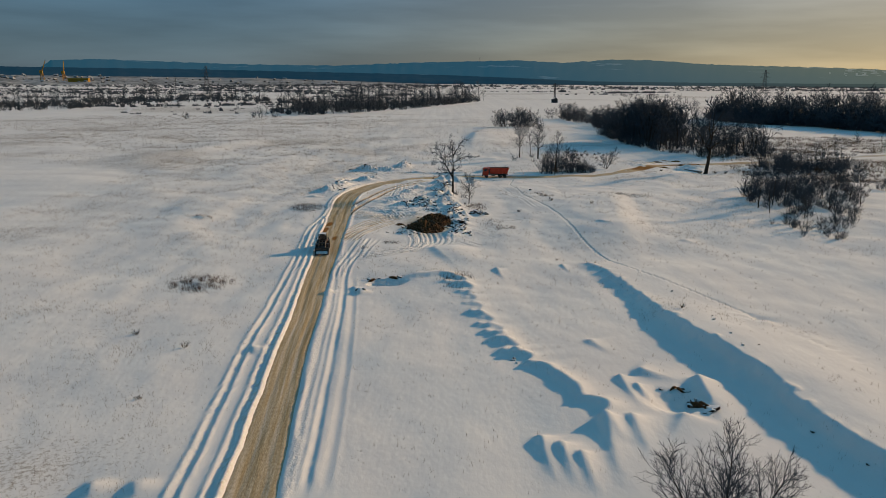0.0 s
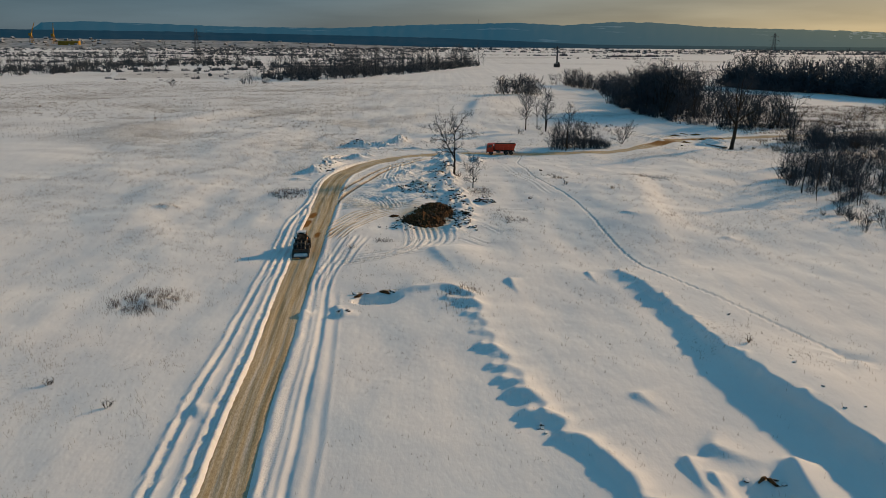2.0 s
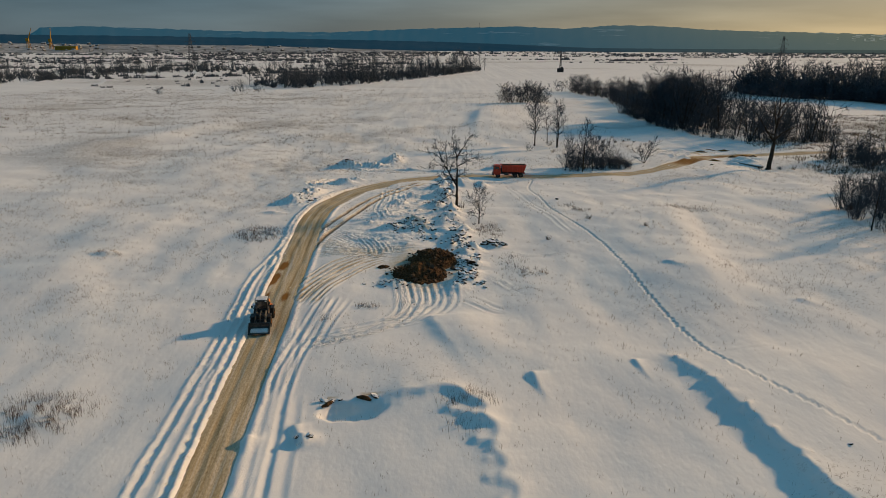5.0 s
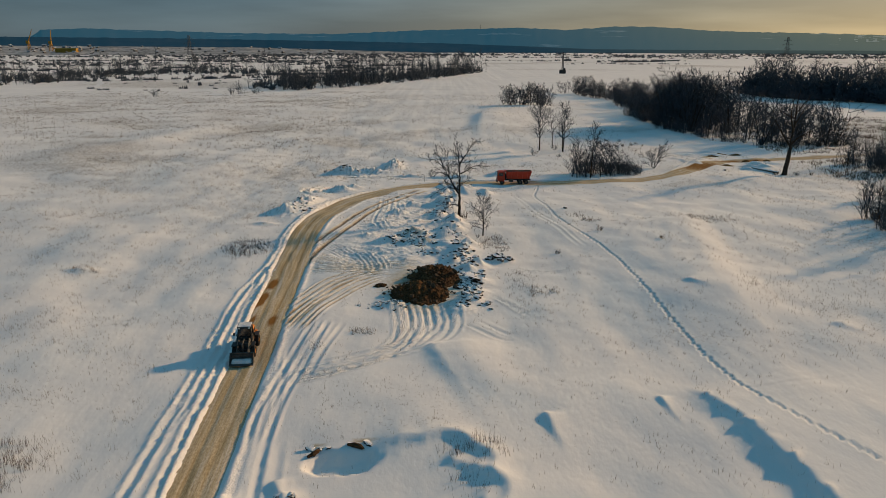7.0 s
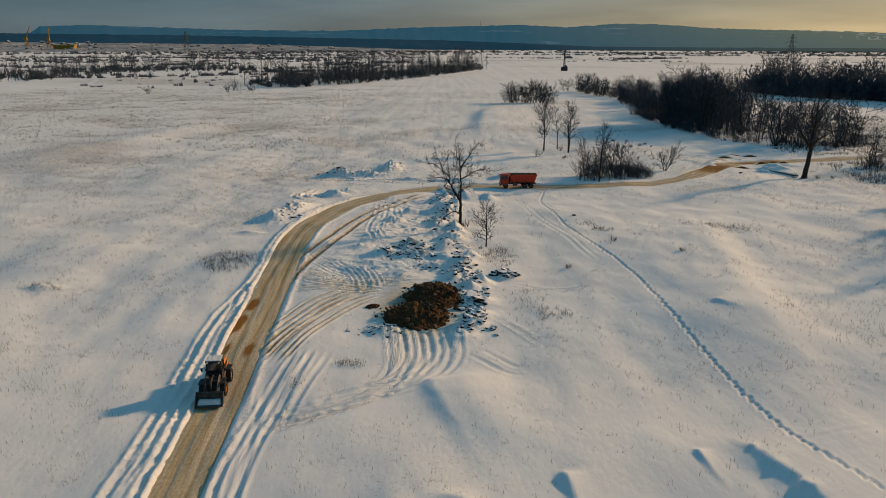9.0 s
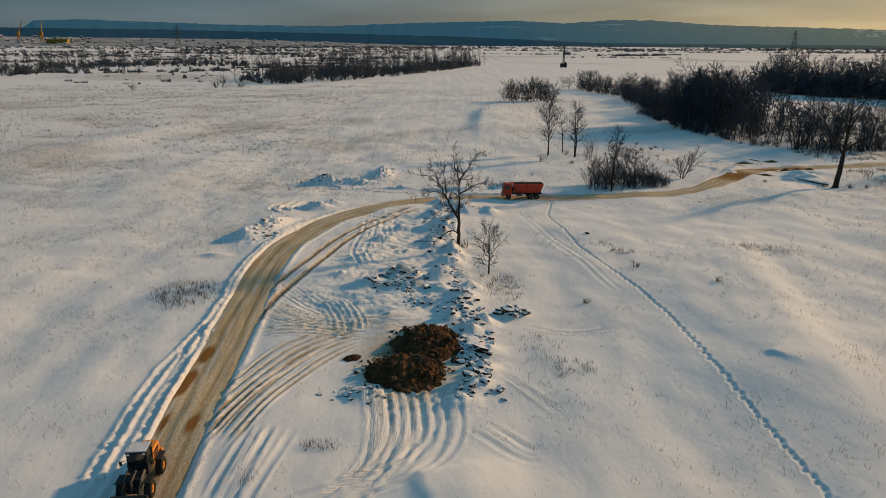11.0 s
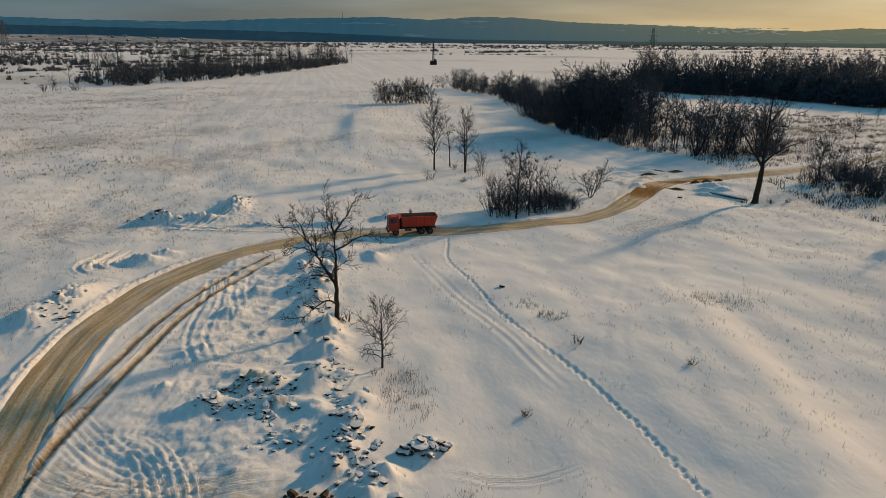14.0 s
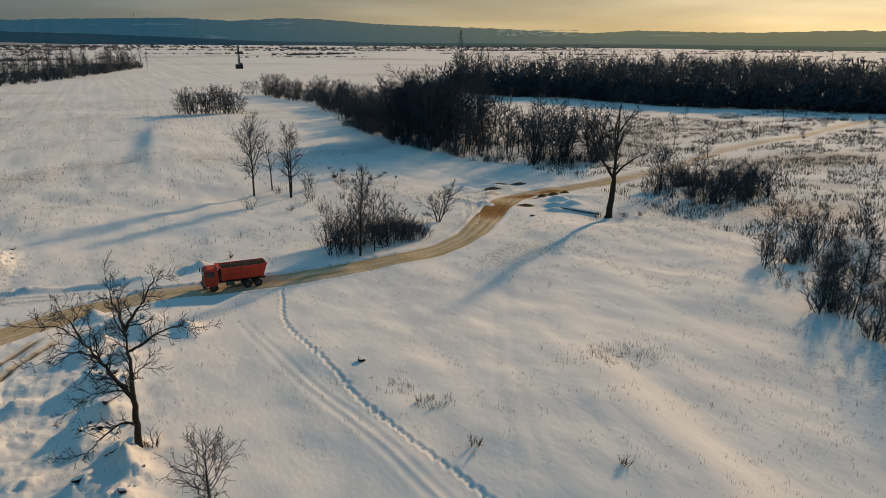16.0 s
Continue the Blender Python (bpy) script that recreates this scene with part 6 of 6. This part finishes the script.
rubble("edge_rubble", "dark frozen clods along the overhanging drift", strewn(7, 23.9, 61.0, 0.35, 0.9, 0.6, 1.1) + strewn(5, 22.3, 64.6, 0.5, 0.2, 0.3, 0.6) + strewn(4, -10.4, 104.2, 0.5, 0.15, 0.4, 0.8) + strewn(5, -7.0, 104.6, 0.7, 0.12, 0.4, 0.8) + strewn(5, 7.3, 71.5, 0.3, 0.6, 0.3, 0.5) + strewn(4, -11.4, 97.2, 0.4, 0.2, 0.3, 0.7) + strewn(8, 31, 80, 1.0, 12, 0.2, 0.5))


def bare_edge(label, points, r):
    """A dark lip of bare soil under an overhanging drift."""
    w = Wood()
    pts = [Vector((x, y, ground_at(x, y) + 0.12)) for x, y in curve_of(points, 0.25)]
    radii = [r * math.sin(math.pi * (i + 0.5) / len(pts)) ** 0.6 * (1 + 0.5 * float(pn(i * 0.7, 0.3, 7))) for i in range(len(pts))]
    w.tube(pts, radii, 8)
    return tagged(new("bare_soil_edge", mesh_of("bare_soil_edge", w.v, w.f, SOIL, True)), label, "bare soil")


bare_edge("dark lip of bare soil under an overhanging snow drift", [(22.9, 63.0), (23.5, 61.8), (24.0, 60.2)], 0.34)
bare_edge("thin dark lip of soil above a snowy hollow", [(21.7, 64.6), (22.4, 65.0), (23.0, 64.2)], 0.16)
bare_edge("dark gap under the edge of a snowed-in pit", [(-10.9, 103.0), (-10.4, 103.5), (-10.0, 104.0)], 0.2)
bare_edge("dark slot under the back edge of a snowed-in pit", [(-8.0, 104.5), (-7.2, 104.3), (-6.5, 104.0)], 0.22)
stray = clod_mesh("stray_stone", 44, CAPPED, 0.6)
for x, y, s in ((22.8, 189.8, 0.8), (70.6, 236.5, 0.7)):
    b = tagged(new("stray_stone", stray), "single snow-capped stone lying on the meadow", "stone", "stray stones")
    b.matrix_basis = pose(x, y, ground_at(x, y) + 0.1, 0, 0, 40 * x) @ Matrix.Scale(s, 4)
fallen = bmesh.new()
rod(fallen, (79.0, 240.4, ground_at(79.0, 240.4) + 0.3), (82.6, 233.0, ground_at(82.6, 233.0) + 0.3), 0.34, 0.24, 10)
part("fallen_log", fallen, snow_capped("snowy_bark", (0.10, 0.085, 0.07), (0.24, 0.20, 0.17)))
tagged(bpy.data.objects["fallen_log"], "fallen snow-dusted trunk beside the large oak", "log")

# ---- the tipper lorry ----
LORRY_RED = surface("lorry_red", (0.46, 0.030, 0.008), (0.60, 0.050, 0.013), 0.5, 0.7, 9.0, 0.05, 0.01, spec=0.4)
LOADER_ORANGE = surface("loader_orange", (0.60, 0.19, 0.02), (0.75, 0.28, 0.04), 0.5, 0.8, 10.0, 0.05, 0.01, spec=0.4)
BLACK_PAINT = surface("black_paint", (0.012, 0.012, 0.013), (0.035, 0.034, 0.034), 0.55, 1.2, 14.0, 0.1, 0.01, spec=0.3)
RUBBER = surface("rubber", (0.012, 0.012, 0.012), (0.04, 0.038, 0.036), 0.85, 2.0, 20.0, 0.3, 0.02, spec=0.2)
WORN_STEEL = surface("worn_steel", (0.04, 0.035, 0.03), (0.14, 0.13, 0.12), 0.55, 1.5, 12.0, 0.2, 0.01, metal=0.5)
DARK_GLASS = surface("dark_glass", (0.010, 0.013, 0.016), (0.02, 0.024, 0.028), 0.08, 0.5, 3.0, 0.0, spec=0.6)
LAMP = surface("lamp_lens", (0.6, 0.6, 0.56), (0.8, 0.8, 0.76), 0.2, 3.0, 20.0, 0.0, spec=0.5)
TARP = surface("load_cover", (0.015, 0.014, 0.014), (0.05, 0.042, 0.036), 0.9, 1.5, 8.0, 0.6, 0.08, spec=0.1)


def wheel(parent, x, y, r, w, rim_mat, lugs=0):
    """A tyre with its rim, turning about the y axis."""
    bm = bmesh.new()
    prof = [(r * 0.55, -w / 2), (r * 0.92, -w / 2), (r, -w * 0.36), (r, w * 0.36), (r * 0.92, w / 2), (r * 0.55, w / 2)]
    n = 28
    ringv = [[bm.verts.new((x + math.cos(2 * math.pi * k / n) * q * (1.03 if lugs and k % 2 and q > r * 0.95 else 1), y + o, r + math.sin(2 * math.pi * k / n) * q)) for q, o in prof] for k in range(n)]
    for k in range(n):
        for j in range(len(prof)):
            a, b = ringv[k], ringv[(k + 1) % n]
            j2 = (j + 1) % len(prof)
            bm.faces.new((a[j], a[j2], b[j2], b[j]))
    tyre = part("wheel", bm, RUBBER, parent)
    bm = bmesh.new()
    rod(bm, (x, y - w * 0.38, r), (x, y + w * 0.38, r), r * 0.56, r * 0.56, 20)
    rod(bm, (x, y - w * 0.46, r), (x, y + w * 0.46, r), r * 0.18, r * 0.18, 10)
    part("rim", bm, rim_mat, tyre)
    return tyre


def lorry():
    """A three-axle tipper; the cab looks along -x."""
    e = tagged(new("tipper_lorry"), "orange-red three-axle tipper lorry with a covered load on the road", "lorry")
    bm = bmesh.new()
    for y in (-0.42, 0.42):
        box(bm, 0.2, y, 0.95, 7.2, 0.1, 0.26, 0.02)
    for x in (-2.2, -0.4, 1.2, 2.6, 3.6):
        box(bm, x, 0, 0.95, 0.12, 0.84, 0.2)
    part("chassis", bm, BLACK_PAINT, e)
    bm = bmesh.new()
    box(bm, -3.0, 0, 1.95, 1.75, 2.4, 1.75, 0.10, taper=(0.90, 0.94), shift=(0.07, 0))
    box(bm, -3.08, 0, 0.98, 1.6, 2.4, 0.5, 0.06)
    box(bm, -2.9, 0, 2.86, 1.3, 2.1, 0.16, 0.07, taper=(0.8, 0.9))
    cab = part("cab", bm, LORRY_RED, e)
    bm = bmesh.new()
    box(bm, -3.815, 0, 2.28, 0.05, 2.02, 0.74, 0.01, turn=Matrix.Rotation(radians(5), 4, "Y"))
    part("windscreen", bm, DARK_GLASS, cab)
    for y in (-1.19, 1.19):
        bm = bmesh.new()
        box(bm, -3.06, y, 2.30, 0.95, 0.05, 0.62, 0.01, turn=Matrix.Rotation(radians(2.4 if y < 0 else -2.4), 4, "X"))
        part("side_window", bm, DARK_GLASS, cab)
        bm = bmesh.new()
        rod(bm, (-3.75, y, 2.6), (-4.0, y * 1.12, 2.6), 0.025)
        box(bm, -4.0, y * 1.12, 2.32, 0.1, 0.22, 0.5, 0.03)
        part("mirror", bm, BLACK_PAINT, cab)
        bm = bmesh.new()
        box(bm, -3.89, y * 0.76, 0.98, 0.08, 0.36, 0.2, 0.03)
        part("headlight", bm, LAMP, cab)
    bm = bmesh.new()
    box(bm, -3.9, 0, 0.72, 0.28, 2.44, 0.34, 0.05)
    part("bumper", bm, BLACK_PAINT, cab)
    bm = bmesh.new()
    box(bm, -3.86, 0, 1.42, 0.05, 1.5, 0.34, 0.01)
    part("grille", bm, BLACK_PAINT, cab)
    # tipping body: sides that lean out, with ribs and a raked tail
    bm = bmesh.new()
    low = [(-1.55, 1.0), (3.55, 1.0)]
    L0, L1, W0, W1, B, T = -1.7, 3.6, 1.05, 1.25, 1.28, 2.95
    outer = [bm.verts.new(c) for c in ((L0, -W0, B), (L1 - 0.2, -W0, B), (L1 - 0.2, W0, B), (L0, W0, B), (L0 - 0.15, -W1, T), (L1 + 0.35, -W1, T), (L1 + 0.35, W1, T), (L0 - 0.15, W1, T))]
    t = 0.08
    inner = [bm.verts.new(c) for c in ((L0 + t, -W0 + t, B + t), (L1 - 0.2 - t, -W0 + t, B + t), (L1 - 0.2 - t, W0 - t, B + t), (L0 + t, W0 - t, B + t), (L0 - 0.15 + t, -W1 + t, T), (L1 + 0.35 - t, -W1 + t, T), (L1 + 0.35 - t, W1 - t, T), (L0 - 0.15 + t, W1 - t, T))]
    for q in ((0, 3, 2, 1), (0, 1, 5, 4), (1, 2, 6, 5), (2, 3, 7, 6), (3, 0, 4, 7)):
        bm.faces.new([outer[i] for i in q])
        bm.faces.new([inner[i] for i in reversed(q)])
    for i in range(4):
        a, b = 4 + i, 4 + (i + 1) % 4
        bm.faces.new((outer[a], outer[b], inner[b], inner[a]))
    body = part("tipping_body", bm, LORRY_RED, e)
    for y in (-1, 1):
        for x in (-0.7, 0.55, 1.8, 2.9):
            bm = bmesh.new()
            rod(bm, (x, y * (W0 + 0.03), B), (x + 0.04, y * (W1 + 0.03), T - 0.05), 0.07, 0.07, 4)
            part("rib", bm, LORRY_RED, body)
        bm = bmesh.new()
        box(bm, 1.05, y * (W1 + 0.02), T - 0.06, 5.75, 0.12, 0.14, 0.02)
        part("top_rail", bm, LORRY_RED, body)
    bm = bmesh.new()
    box(bm, -2.02, 0, 2.98, 0.5, 2.4, 0.1, 0.03)
    part("cab_guard", bm, LORRY_RED, body)
    nx, ny = 22, 10
    vs = []
    for i in range(nx):
        for j in range(ny):
            x, y = -1.75 + 5.55 * i / (nx - 1), -1.15 + 2.3 * j / (ny - 1)
            vs.append((x, y, 2.86 + 0.26 * math.sin(math.pi * j / (ny - 1)) * (0.8 + 0.5 * float(pn(x, y, 5))) + 0.06 * float(pn(x * 2.2, y * 2.2, 6))))
    part("load", (vs, [tuple(int(q) for q in f) for f in grid_faces(nx, ny)]), TARP, body, "dark covered load", smooth=True)
    bm = bmesh.new()
    box(bm, -1.95, 0.75, 1.55, 0.35, 0.6, 1.1, 0.05)
    rod(bm, (-1.95, -0.8, 1.0), (-1.95, -0.8, 2.7), 0.09, 0.09, 10)
    rod(bm, (-1.85, 0.1, 1.0), (-1.72, 0.1, 2.5), 0.11, 0.09, 10)
    part("lifting_gear", bm, BLACK_PAINT, e)
    for y in (-0.95, 0.95):
        bm = bmesh.new()
        box(bm, -0.75, y, 0.85, 1.0, 0.5, 0.5, 0.08)
        part("fuel_tank", bm, WORN_STEEL, e)
        for x in (-2.75, 1.35, 2.7):
            wheel(e, x, y * 1.08, 0.52, 0.32 if x < 0 else 0.5, WORN_STEEL)
    for y in (-0.9, 0.9):
        bm = bmesh.new()
        box(bm, 3.55, y, 0.95, 0.08, 0.4, 0.16, 0.02)
        part("tail_light", bm, LORRY_RED, e)
    return e


truck = lorry()
truck.matrix_basis = pose(15.6, 218.7, float(base_height(15.6, 218.7)) - 0.12, 0, 0, 1.5)


# ---- the wheel loader ----
def wheel_loader():
    """An articulated loader; the bucket points along -x."""
    e = tagged(new("wheel_loader"), "orange and black wheel loader with lowered bucket on the road edge", "wheel loader")
    bm = bmesh.new()
    box(bm, 1.9, 0, 1.75, 2.5, 1.5, 1.15, 0.12, taper=(0.92, 0.86), shift=(0.05, 0))
    box(bm, 3.05, 0, 1.15, 0.4, 1.9, 0.8, 0.08)
    hood = part("engine_hood", bm, LOADER_ORANGE, e)
    for y in (-0.67, 0.67):
        bm = bmesh.new()
        for k in range(5):
            box(bm, 1.5 + k * 0.28, y * 1.03, 1.85, 0.14, 0.05, 0.55)
        part("vent", bm, BLACK_PAINT, hood)
    bm = bmesh.new()
    rod(bm, (1.3, -0.45, 2.2), (1.3, -0.45, 3.0), 0.07, 0.07, 10)
    part("exhaust_pipe", bm, BLACK_PAINT, hood)
    bm = bmesh.new()
    box(bm, 0.2, 0, 1.05, 5.2, 0.9, 0.5, 0.06)
    box(bm, -1.4, 0, 1.45, 1.2, 1.1, 0.8, 0.1)
    part("frame", bm, BLACK_PAINT, e)
    bm = bmesh.new()
    box(bm, 0.15, 0, 1.75, 1.5, 1.6, 0.7, 0.06)
    for x, y in ((-0.55, -0.76), (-0.55, 0.76), (0.85, -0.76), (0.85, 0.76)):
        rod(bm, (x, y, 2.0), (x * 0.92, y * 0.95, 3.25), 0.06, 0.06, 6)
    cab = part("cab", bm, BLACK_PAINT, e)
    bm = bmesh.new()
    box(bm, 0.14, 0, 2.66, 1.34, 1.46, 1.05, 0.03, taper=(0.93, 0.95))
    part("cab_glass", bm, DARK_GLASS, cab)
    bm = bmesh.new()
    box(bm, 0.14, 0, 3.32, 1.65, 1.65, 0.16, 0.06)
    roof = part("roof", bm, BLACK_PAINT, cab)
    bm = bmesh.new()
    box(bm, 0.14, 0, 3.43, 1.5, 1.5, 0.08, 0.03)
    part("snow_cover", bm, SNOW_LUMP, roof, "thin snow lying on the cab roof")
    for y in (-0.6, 0.6):
        bm = bmesh.new()
        box(bm, -0.72, y, 3.28, 0.1, 0.22, 0.16, 0.03)
        part("work_light", bm, LAMP, cab)
        bm = bmesh.new()
        rod(bm, (-0.6, y * 1.3, 2.7), (-0.85, y * 1.9, 2.75), 0.025)
        box(bm, -0.87, y * 1.95, 2.6, 0.06, 0.2, 0.36, 0.02)
        part("mirror", bm, BLACK_PAINT, cab)
        bm = bmesh.new()
        pts = [(-1.0, y, 2.0), (-2.1, y, 1.65), (-3.0, y, 0.7)]
        for a, b in zip(pts, pts[1:]):
            rod(bm, a, b, 0.17, 0.15, 4)
        part("lift_arm", bm, BLACK_PAINT, e)
        bm = bmesh.new()
        rod(bm, (-0.9, y * 0.9, 1.3), (-2.2, y * 0.9, 1.45), 0.09, 0.06, 10)
        part("lift_cylinder", bm, WORN_STEEL, e)
        for x in (-1.55, 1.75):
            bm = bmesh.new()
            box(bm, x, y * 1.78, 1.62, 1.35, 0.55, 0.08, 0.03)
            part("mudguard", bm, BLACK_PAINT, e)
        for x in (-1.55, 1.75):
            wheel(e, x, y * 1.75, 0.72, 0.55, LOADER_ORANGE, 1)
    bm = bmesh.new()
    rod(bm, (-1.2, 0, 2.1), (-2.4, 0, 1.9), 0.1, 0.07, 10)
    box(bm, -2.5, 0, 1.5, 0.16, 0.2, 1.0, 0.04)
    part("tilt_link", bm, WORN_STEEL, e)
    # bucket: a curved shell with end plates and a cutting edge
    bm = bmesh.new()
    prof = [(-4.25, 0.12), (-3.6, 0.10), (-3.25, 0.22), (-3.05, 0.55), (-3.05, 0.95), (-3.25, 1.3)]
    inner = [(-4.25, 0.16), (-3.6, 0.17), (-3.32, 0.28), (-3.14, 0.58), (-3.14, 0.93), (-3.30, 1.24)]
    rows = [[bm.verts.new((x, y, z)) for x, z in prof + inner[::-1]] for y in (-1.35, 1.35)]
    n = len(rows[0])
    for k in range(n):
        bm.faces.new((rows[0][k], rows[0][(k + 1) % n], rows[1][(k + 1) % n], rows[1][k]))
    bm.faces.new(rows[0][::-1])
    bm.faces.new(rows[1])
    for y in (-1.33, 1.33):
        a = [bm.verts.new((x, y + d, z)) for d in (-0.03, 0.03) for x, z in prof]
        m = len(prof)
        bm.faces.new(a[:m])
        bm.faces.new(a[m:][::-1])
        for k in range(m):
            bm.faces.new((a[k], a[m + k], a[m + (k + 1) % m], a[(k + 1) % m]))
    bucket = part("bucket", bm, WORN_STEEL, e)
    bm = bmesh.new()
    box(bm, -4.3, 0, 0.13, 0.22, 2.74, 0.05)
    part("cutting_edge", bm, STEEL, bucket)
    bm = bmesh.new()
    box(bm, -3.62, 0, 0.36, 0.8, 2.4, 0.4, 0.14, taper=(0.6, 0.9), shift=(0.1, 0))
    part("snow_load", bm, SNOW_LUMP, bucket, "snow gathered in the bucket")
    return e


loader = wheel_loader()
lx, ly = -20.9, 123.5
loader.matrix_basis = pose(lx, ly, float(base_height(lx, ly)) - 0.06, 0, 0, 96) @ Matrix.Scale(0.86, 4)

# ---- power line, mast, village ----


def pylon(x, y, height, label):
    """A lattice transmission tower with three pairs of arms."""
    e = tagged(new("pylon"), label, "pylon", "power line")
    z = ground_at(x, y)
    e.location = (x, y, z)
    levels = [0, 0.14, 0.27, 0.39, 0.50, 0.60, 0.69, 0.77, 0.85, 0.93, 1.0]
    wide = [0.10 * height * (1 - l) ** 1.4 + 0.018 * height for l in levels]
    bm = bmesh.new()
    corners = [(1, 1), (1, -1), (-1, -1), (-1, 1)]
    for (l0, w0), (l1, w1) in zip(zip(levels, wide), list(zip(levels, wide))[1:]):
        for i, (a, b) in enumerate(corners):
            c, d = corners[(i + 1) % 4]
            rod(bm, (a * w0, b * w0, l0 * height), (a * w1, b * w1, l1 * height), 0.16, 0.16, 4)
            rod(bm, (a * w0, b * w0, l0 * height), (c * w1, d * w1, l1 * height), 0.09, 0.09, 3)
            rod(bm, (c * w0, d * w0, l0 * height), (a * w1, b * w1, l1 * height), 0.09, 0.09, 3)
    part("lattice_tower", bm, STEEL, e)
    for l, ln in ((0.66, 5.0), (0.78, 6.5), (0.90, 4.5)):
        for s in (-1, 1):
            bm = bmesh.new()
            for o in (-0.5, 0.5):
                rod(bm, (0.5 * s, o, l * height), (ln * s, 0, l * height), 0.12, 0.1, 4)
            rod(bm, (0.5 * s, 0, (l + 0.045) * height), (ln * s, 0, l * height), 0.12, 0.1, 4)
            rod(bm, (ln * s, 0, l * height), (ln * s, 0, l * height - 1.6), 0.1, 0.1, 4)
            part("cross_arm", bm, STEEL, e)
    return e


pylon(416, 972, 42, "grey lattice power pylon rising behind the wood")
pylon(-300, 945, 42, "grey lattice power pylon beyond the tree belt")
relay = tagged(new("relay_mast"), "thin mast on the crest of the far ridge", "mast")
relay.location = (4560 * math.sin(radians(2.7)), 4560 * math.cos(radians(2.7)), 118)
bm = bmesh.new()
rod(bm, (0, 0, -6), (0, 0, 30), 1.1, 0.7, 6)
part("pole", bm, STEEL, relay)
mast = tagged(new("field_mast"), "tall slim pole with a small dark cabin at its foot", "mast")
mx, my = 135, 910
mast.location = (mx, my, ground_at(mx, my))
bm = bmesh.new()
rod(bm, (0.8, 0, 0), (0.3, 0, 24), 0.55, 0.35, 8)
rod(bm, (-0.8, 0, 0), (-0.3, 0, 24), 0.55, 0.35, 8)
for k in range(1, 8):
    rod(bm, (-0.8 + k * 0.06, 0, k * 3), (0.8 - k * 0.06, 0, k * 3), 0.12, 0.12, 4)
part("pole", bm, STEEL, mast)
bm = bmesh.new()
box(bm, 0, 0, 2.2, 7, 4, 4.4, 0.2)
box(bm, 2, 0, 5.0, 2, 2, 2.0, 0.1)
part("cabin", bm, BLACK_PAINT, mast)

HOUSE_WALL = surface("house_wall", (0.06, 0.06, 0.06), (0.16, 0.15, 0.14), 0.8, 0.3, 3.0, 0.0, spread=0.4)
ROOF_SNOW = surface("roof_snow", (0.30, 0.31, 0.33), (0.50, 0.50, 0.51), 0.8, 0.2, 2.0, 0.0)
YELLOW_PAINT = surface("yellow_paint", (0.32, 0.16, 0.01), (0.42, 0.22, 0.02), 0.6, 0.2, 2.0, 0.0)
house = tagged(new("house"), "small far house with a snow-covered pitched roof", "house", "village houses")
bm = bmesh.new()
box(bm, 0, 0, 3.0, 16, 11, 7.0)
part("wall", bm, HOUSE_WALL, house)
bm = bmesh.new()
v = [bm.verts.new(c) for c in ((-9, -6.5, 6.2), (9, -6.5, 6.2), (9, 6.5, 6.2), (-9, 6.5, 6.2), (-9, 0, 10.8), (9, 0, 10.8))]
for q in ((0, 1, 5, 4), (2, 3, 4, 5), (1, 2, 5), (3, 0, 4), (3, 2, 1, 0)):
    bm.faces.new([v[i] for i in q])
part("roof", bm, ROOF_SNOW, house)
for x in (-4, 0, 4):
    bm = bmesh.new()
    box(bm, x, -5.53, 3.4, 1.6, 0.12, 1.8)
    part("window", bm, DARK_GLASS, house)
village = random.Random(55)


def slope_at(d, b):
    s = max(0, (d - 2500) / 640)
    return -6 + (float(np.interp(math.degrees(b), [-68, -34, -14, -6, 0, 92], [26, 26, 18, 6, -4, -6])) + 6) * s ** 0.8


for i in range(120):
    d, b = village.uniform(2620, 3120), radians(village.uniform(-38, -8) if i % 3 else village.uniform(-34, -24))
    m = pose(d * math.sin(b), d * math.cos(b), slope_at(d, b) - 0.5, 0, 0, village.uniform(0, 360)) @ Matrix.Scale(0.6, 4)
    if i == 0:
        house.matrix_basis = m
    else:
        copy_thing(house, m)
for o in bpy.data.objects:
    if o.name.startswith("house.") and not o.parent:
        s = 0.35 + 0.45 * village.random()
        o.scale = (s, s * village.uniform(0.8, 1.2), s)


def harbour_crane(d, bearing, height, boom):
    e = tagged(new("harbour_crane"), "yellow crane with raised boom by the far village", "crane", "far cranes")
    b = radians(bearing)
    e.location = (d * math.sin(b), d * math.cos(b), slope_at(d, b))
    bm = bmesh.new()
    for x, y in ((-5, -5), (5, -5), (-5, 5), (5, 5)):
        rod(bm, (x, y, -1), (x * 0.5, y * 0.5, height * 0.35), 0.9, 0.9, 6)
    part("portal", bm, YELLOW_PAINT, e)
    bm = bmesh.new()
    box(bm, -2, 0, height * 0.42, 9, 6, height * 0.14, 0.4)
    part("cabin", bm, YELLOW_PAINT, e)
    bm = bmesh.new()
    rod(bm, (1, -1.5, height * 0.45), (boom, 0, height), 1.3, 0.8, 4)
    rod(bm, (1, 1.5, height * 0.45), (boom, 0, height), 1.3, 0.8, 4)
    part("boom", bm, YELLOW_PAINT, e)
    return e


harbour_crane(2750, -28.2, 66, 16)
harbour_crane(2750, -26.9, 64, 4)
barge = tagged(new("yellow_barn"), "long low bright yellow building near the cranes", "building")
b = radians(-26.0)
barge.location = (2700 * math.sin(b), 2700 * math.cos(b), slope_at(2700, b))
bm = bmesh.new()
box(bm, 0, 0, 4, 66, 16, 12, 0.4)
part("wall", bm, YELLOW_PAINT, barge)
bm = bmesh.new()
box(bm, 0, 0, 11, 68, 18, 3, 0.4, taper=(0.98, 0.5))
part("roof", bm, YELLOW_PAINT, barge)
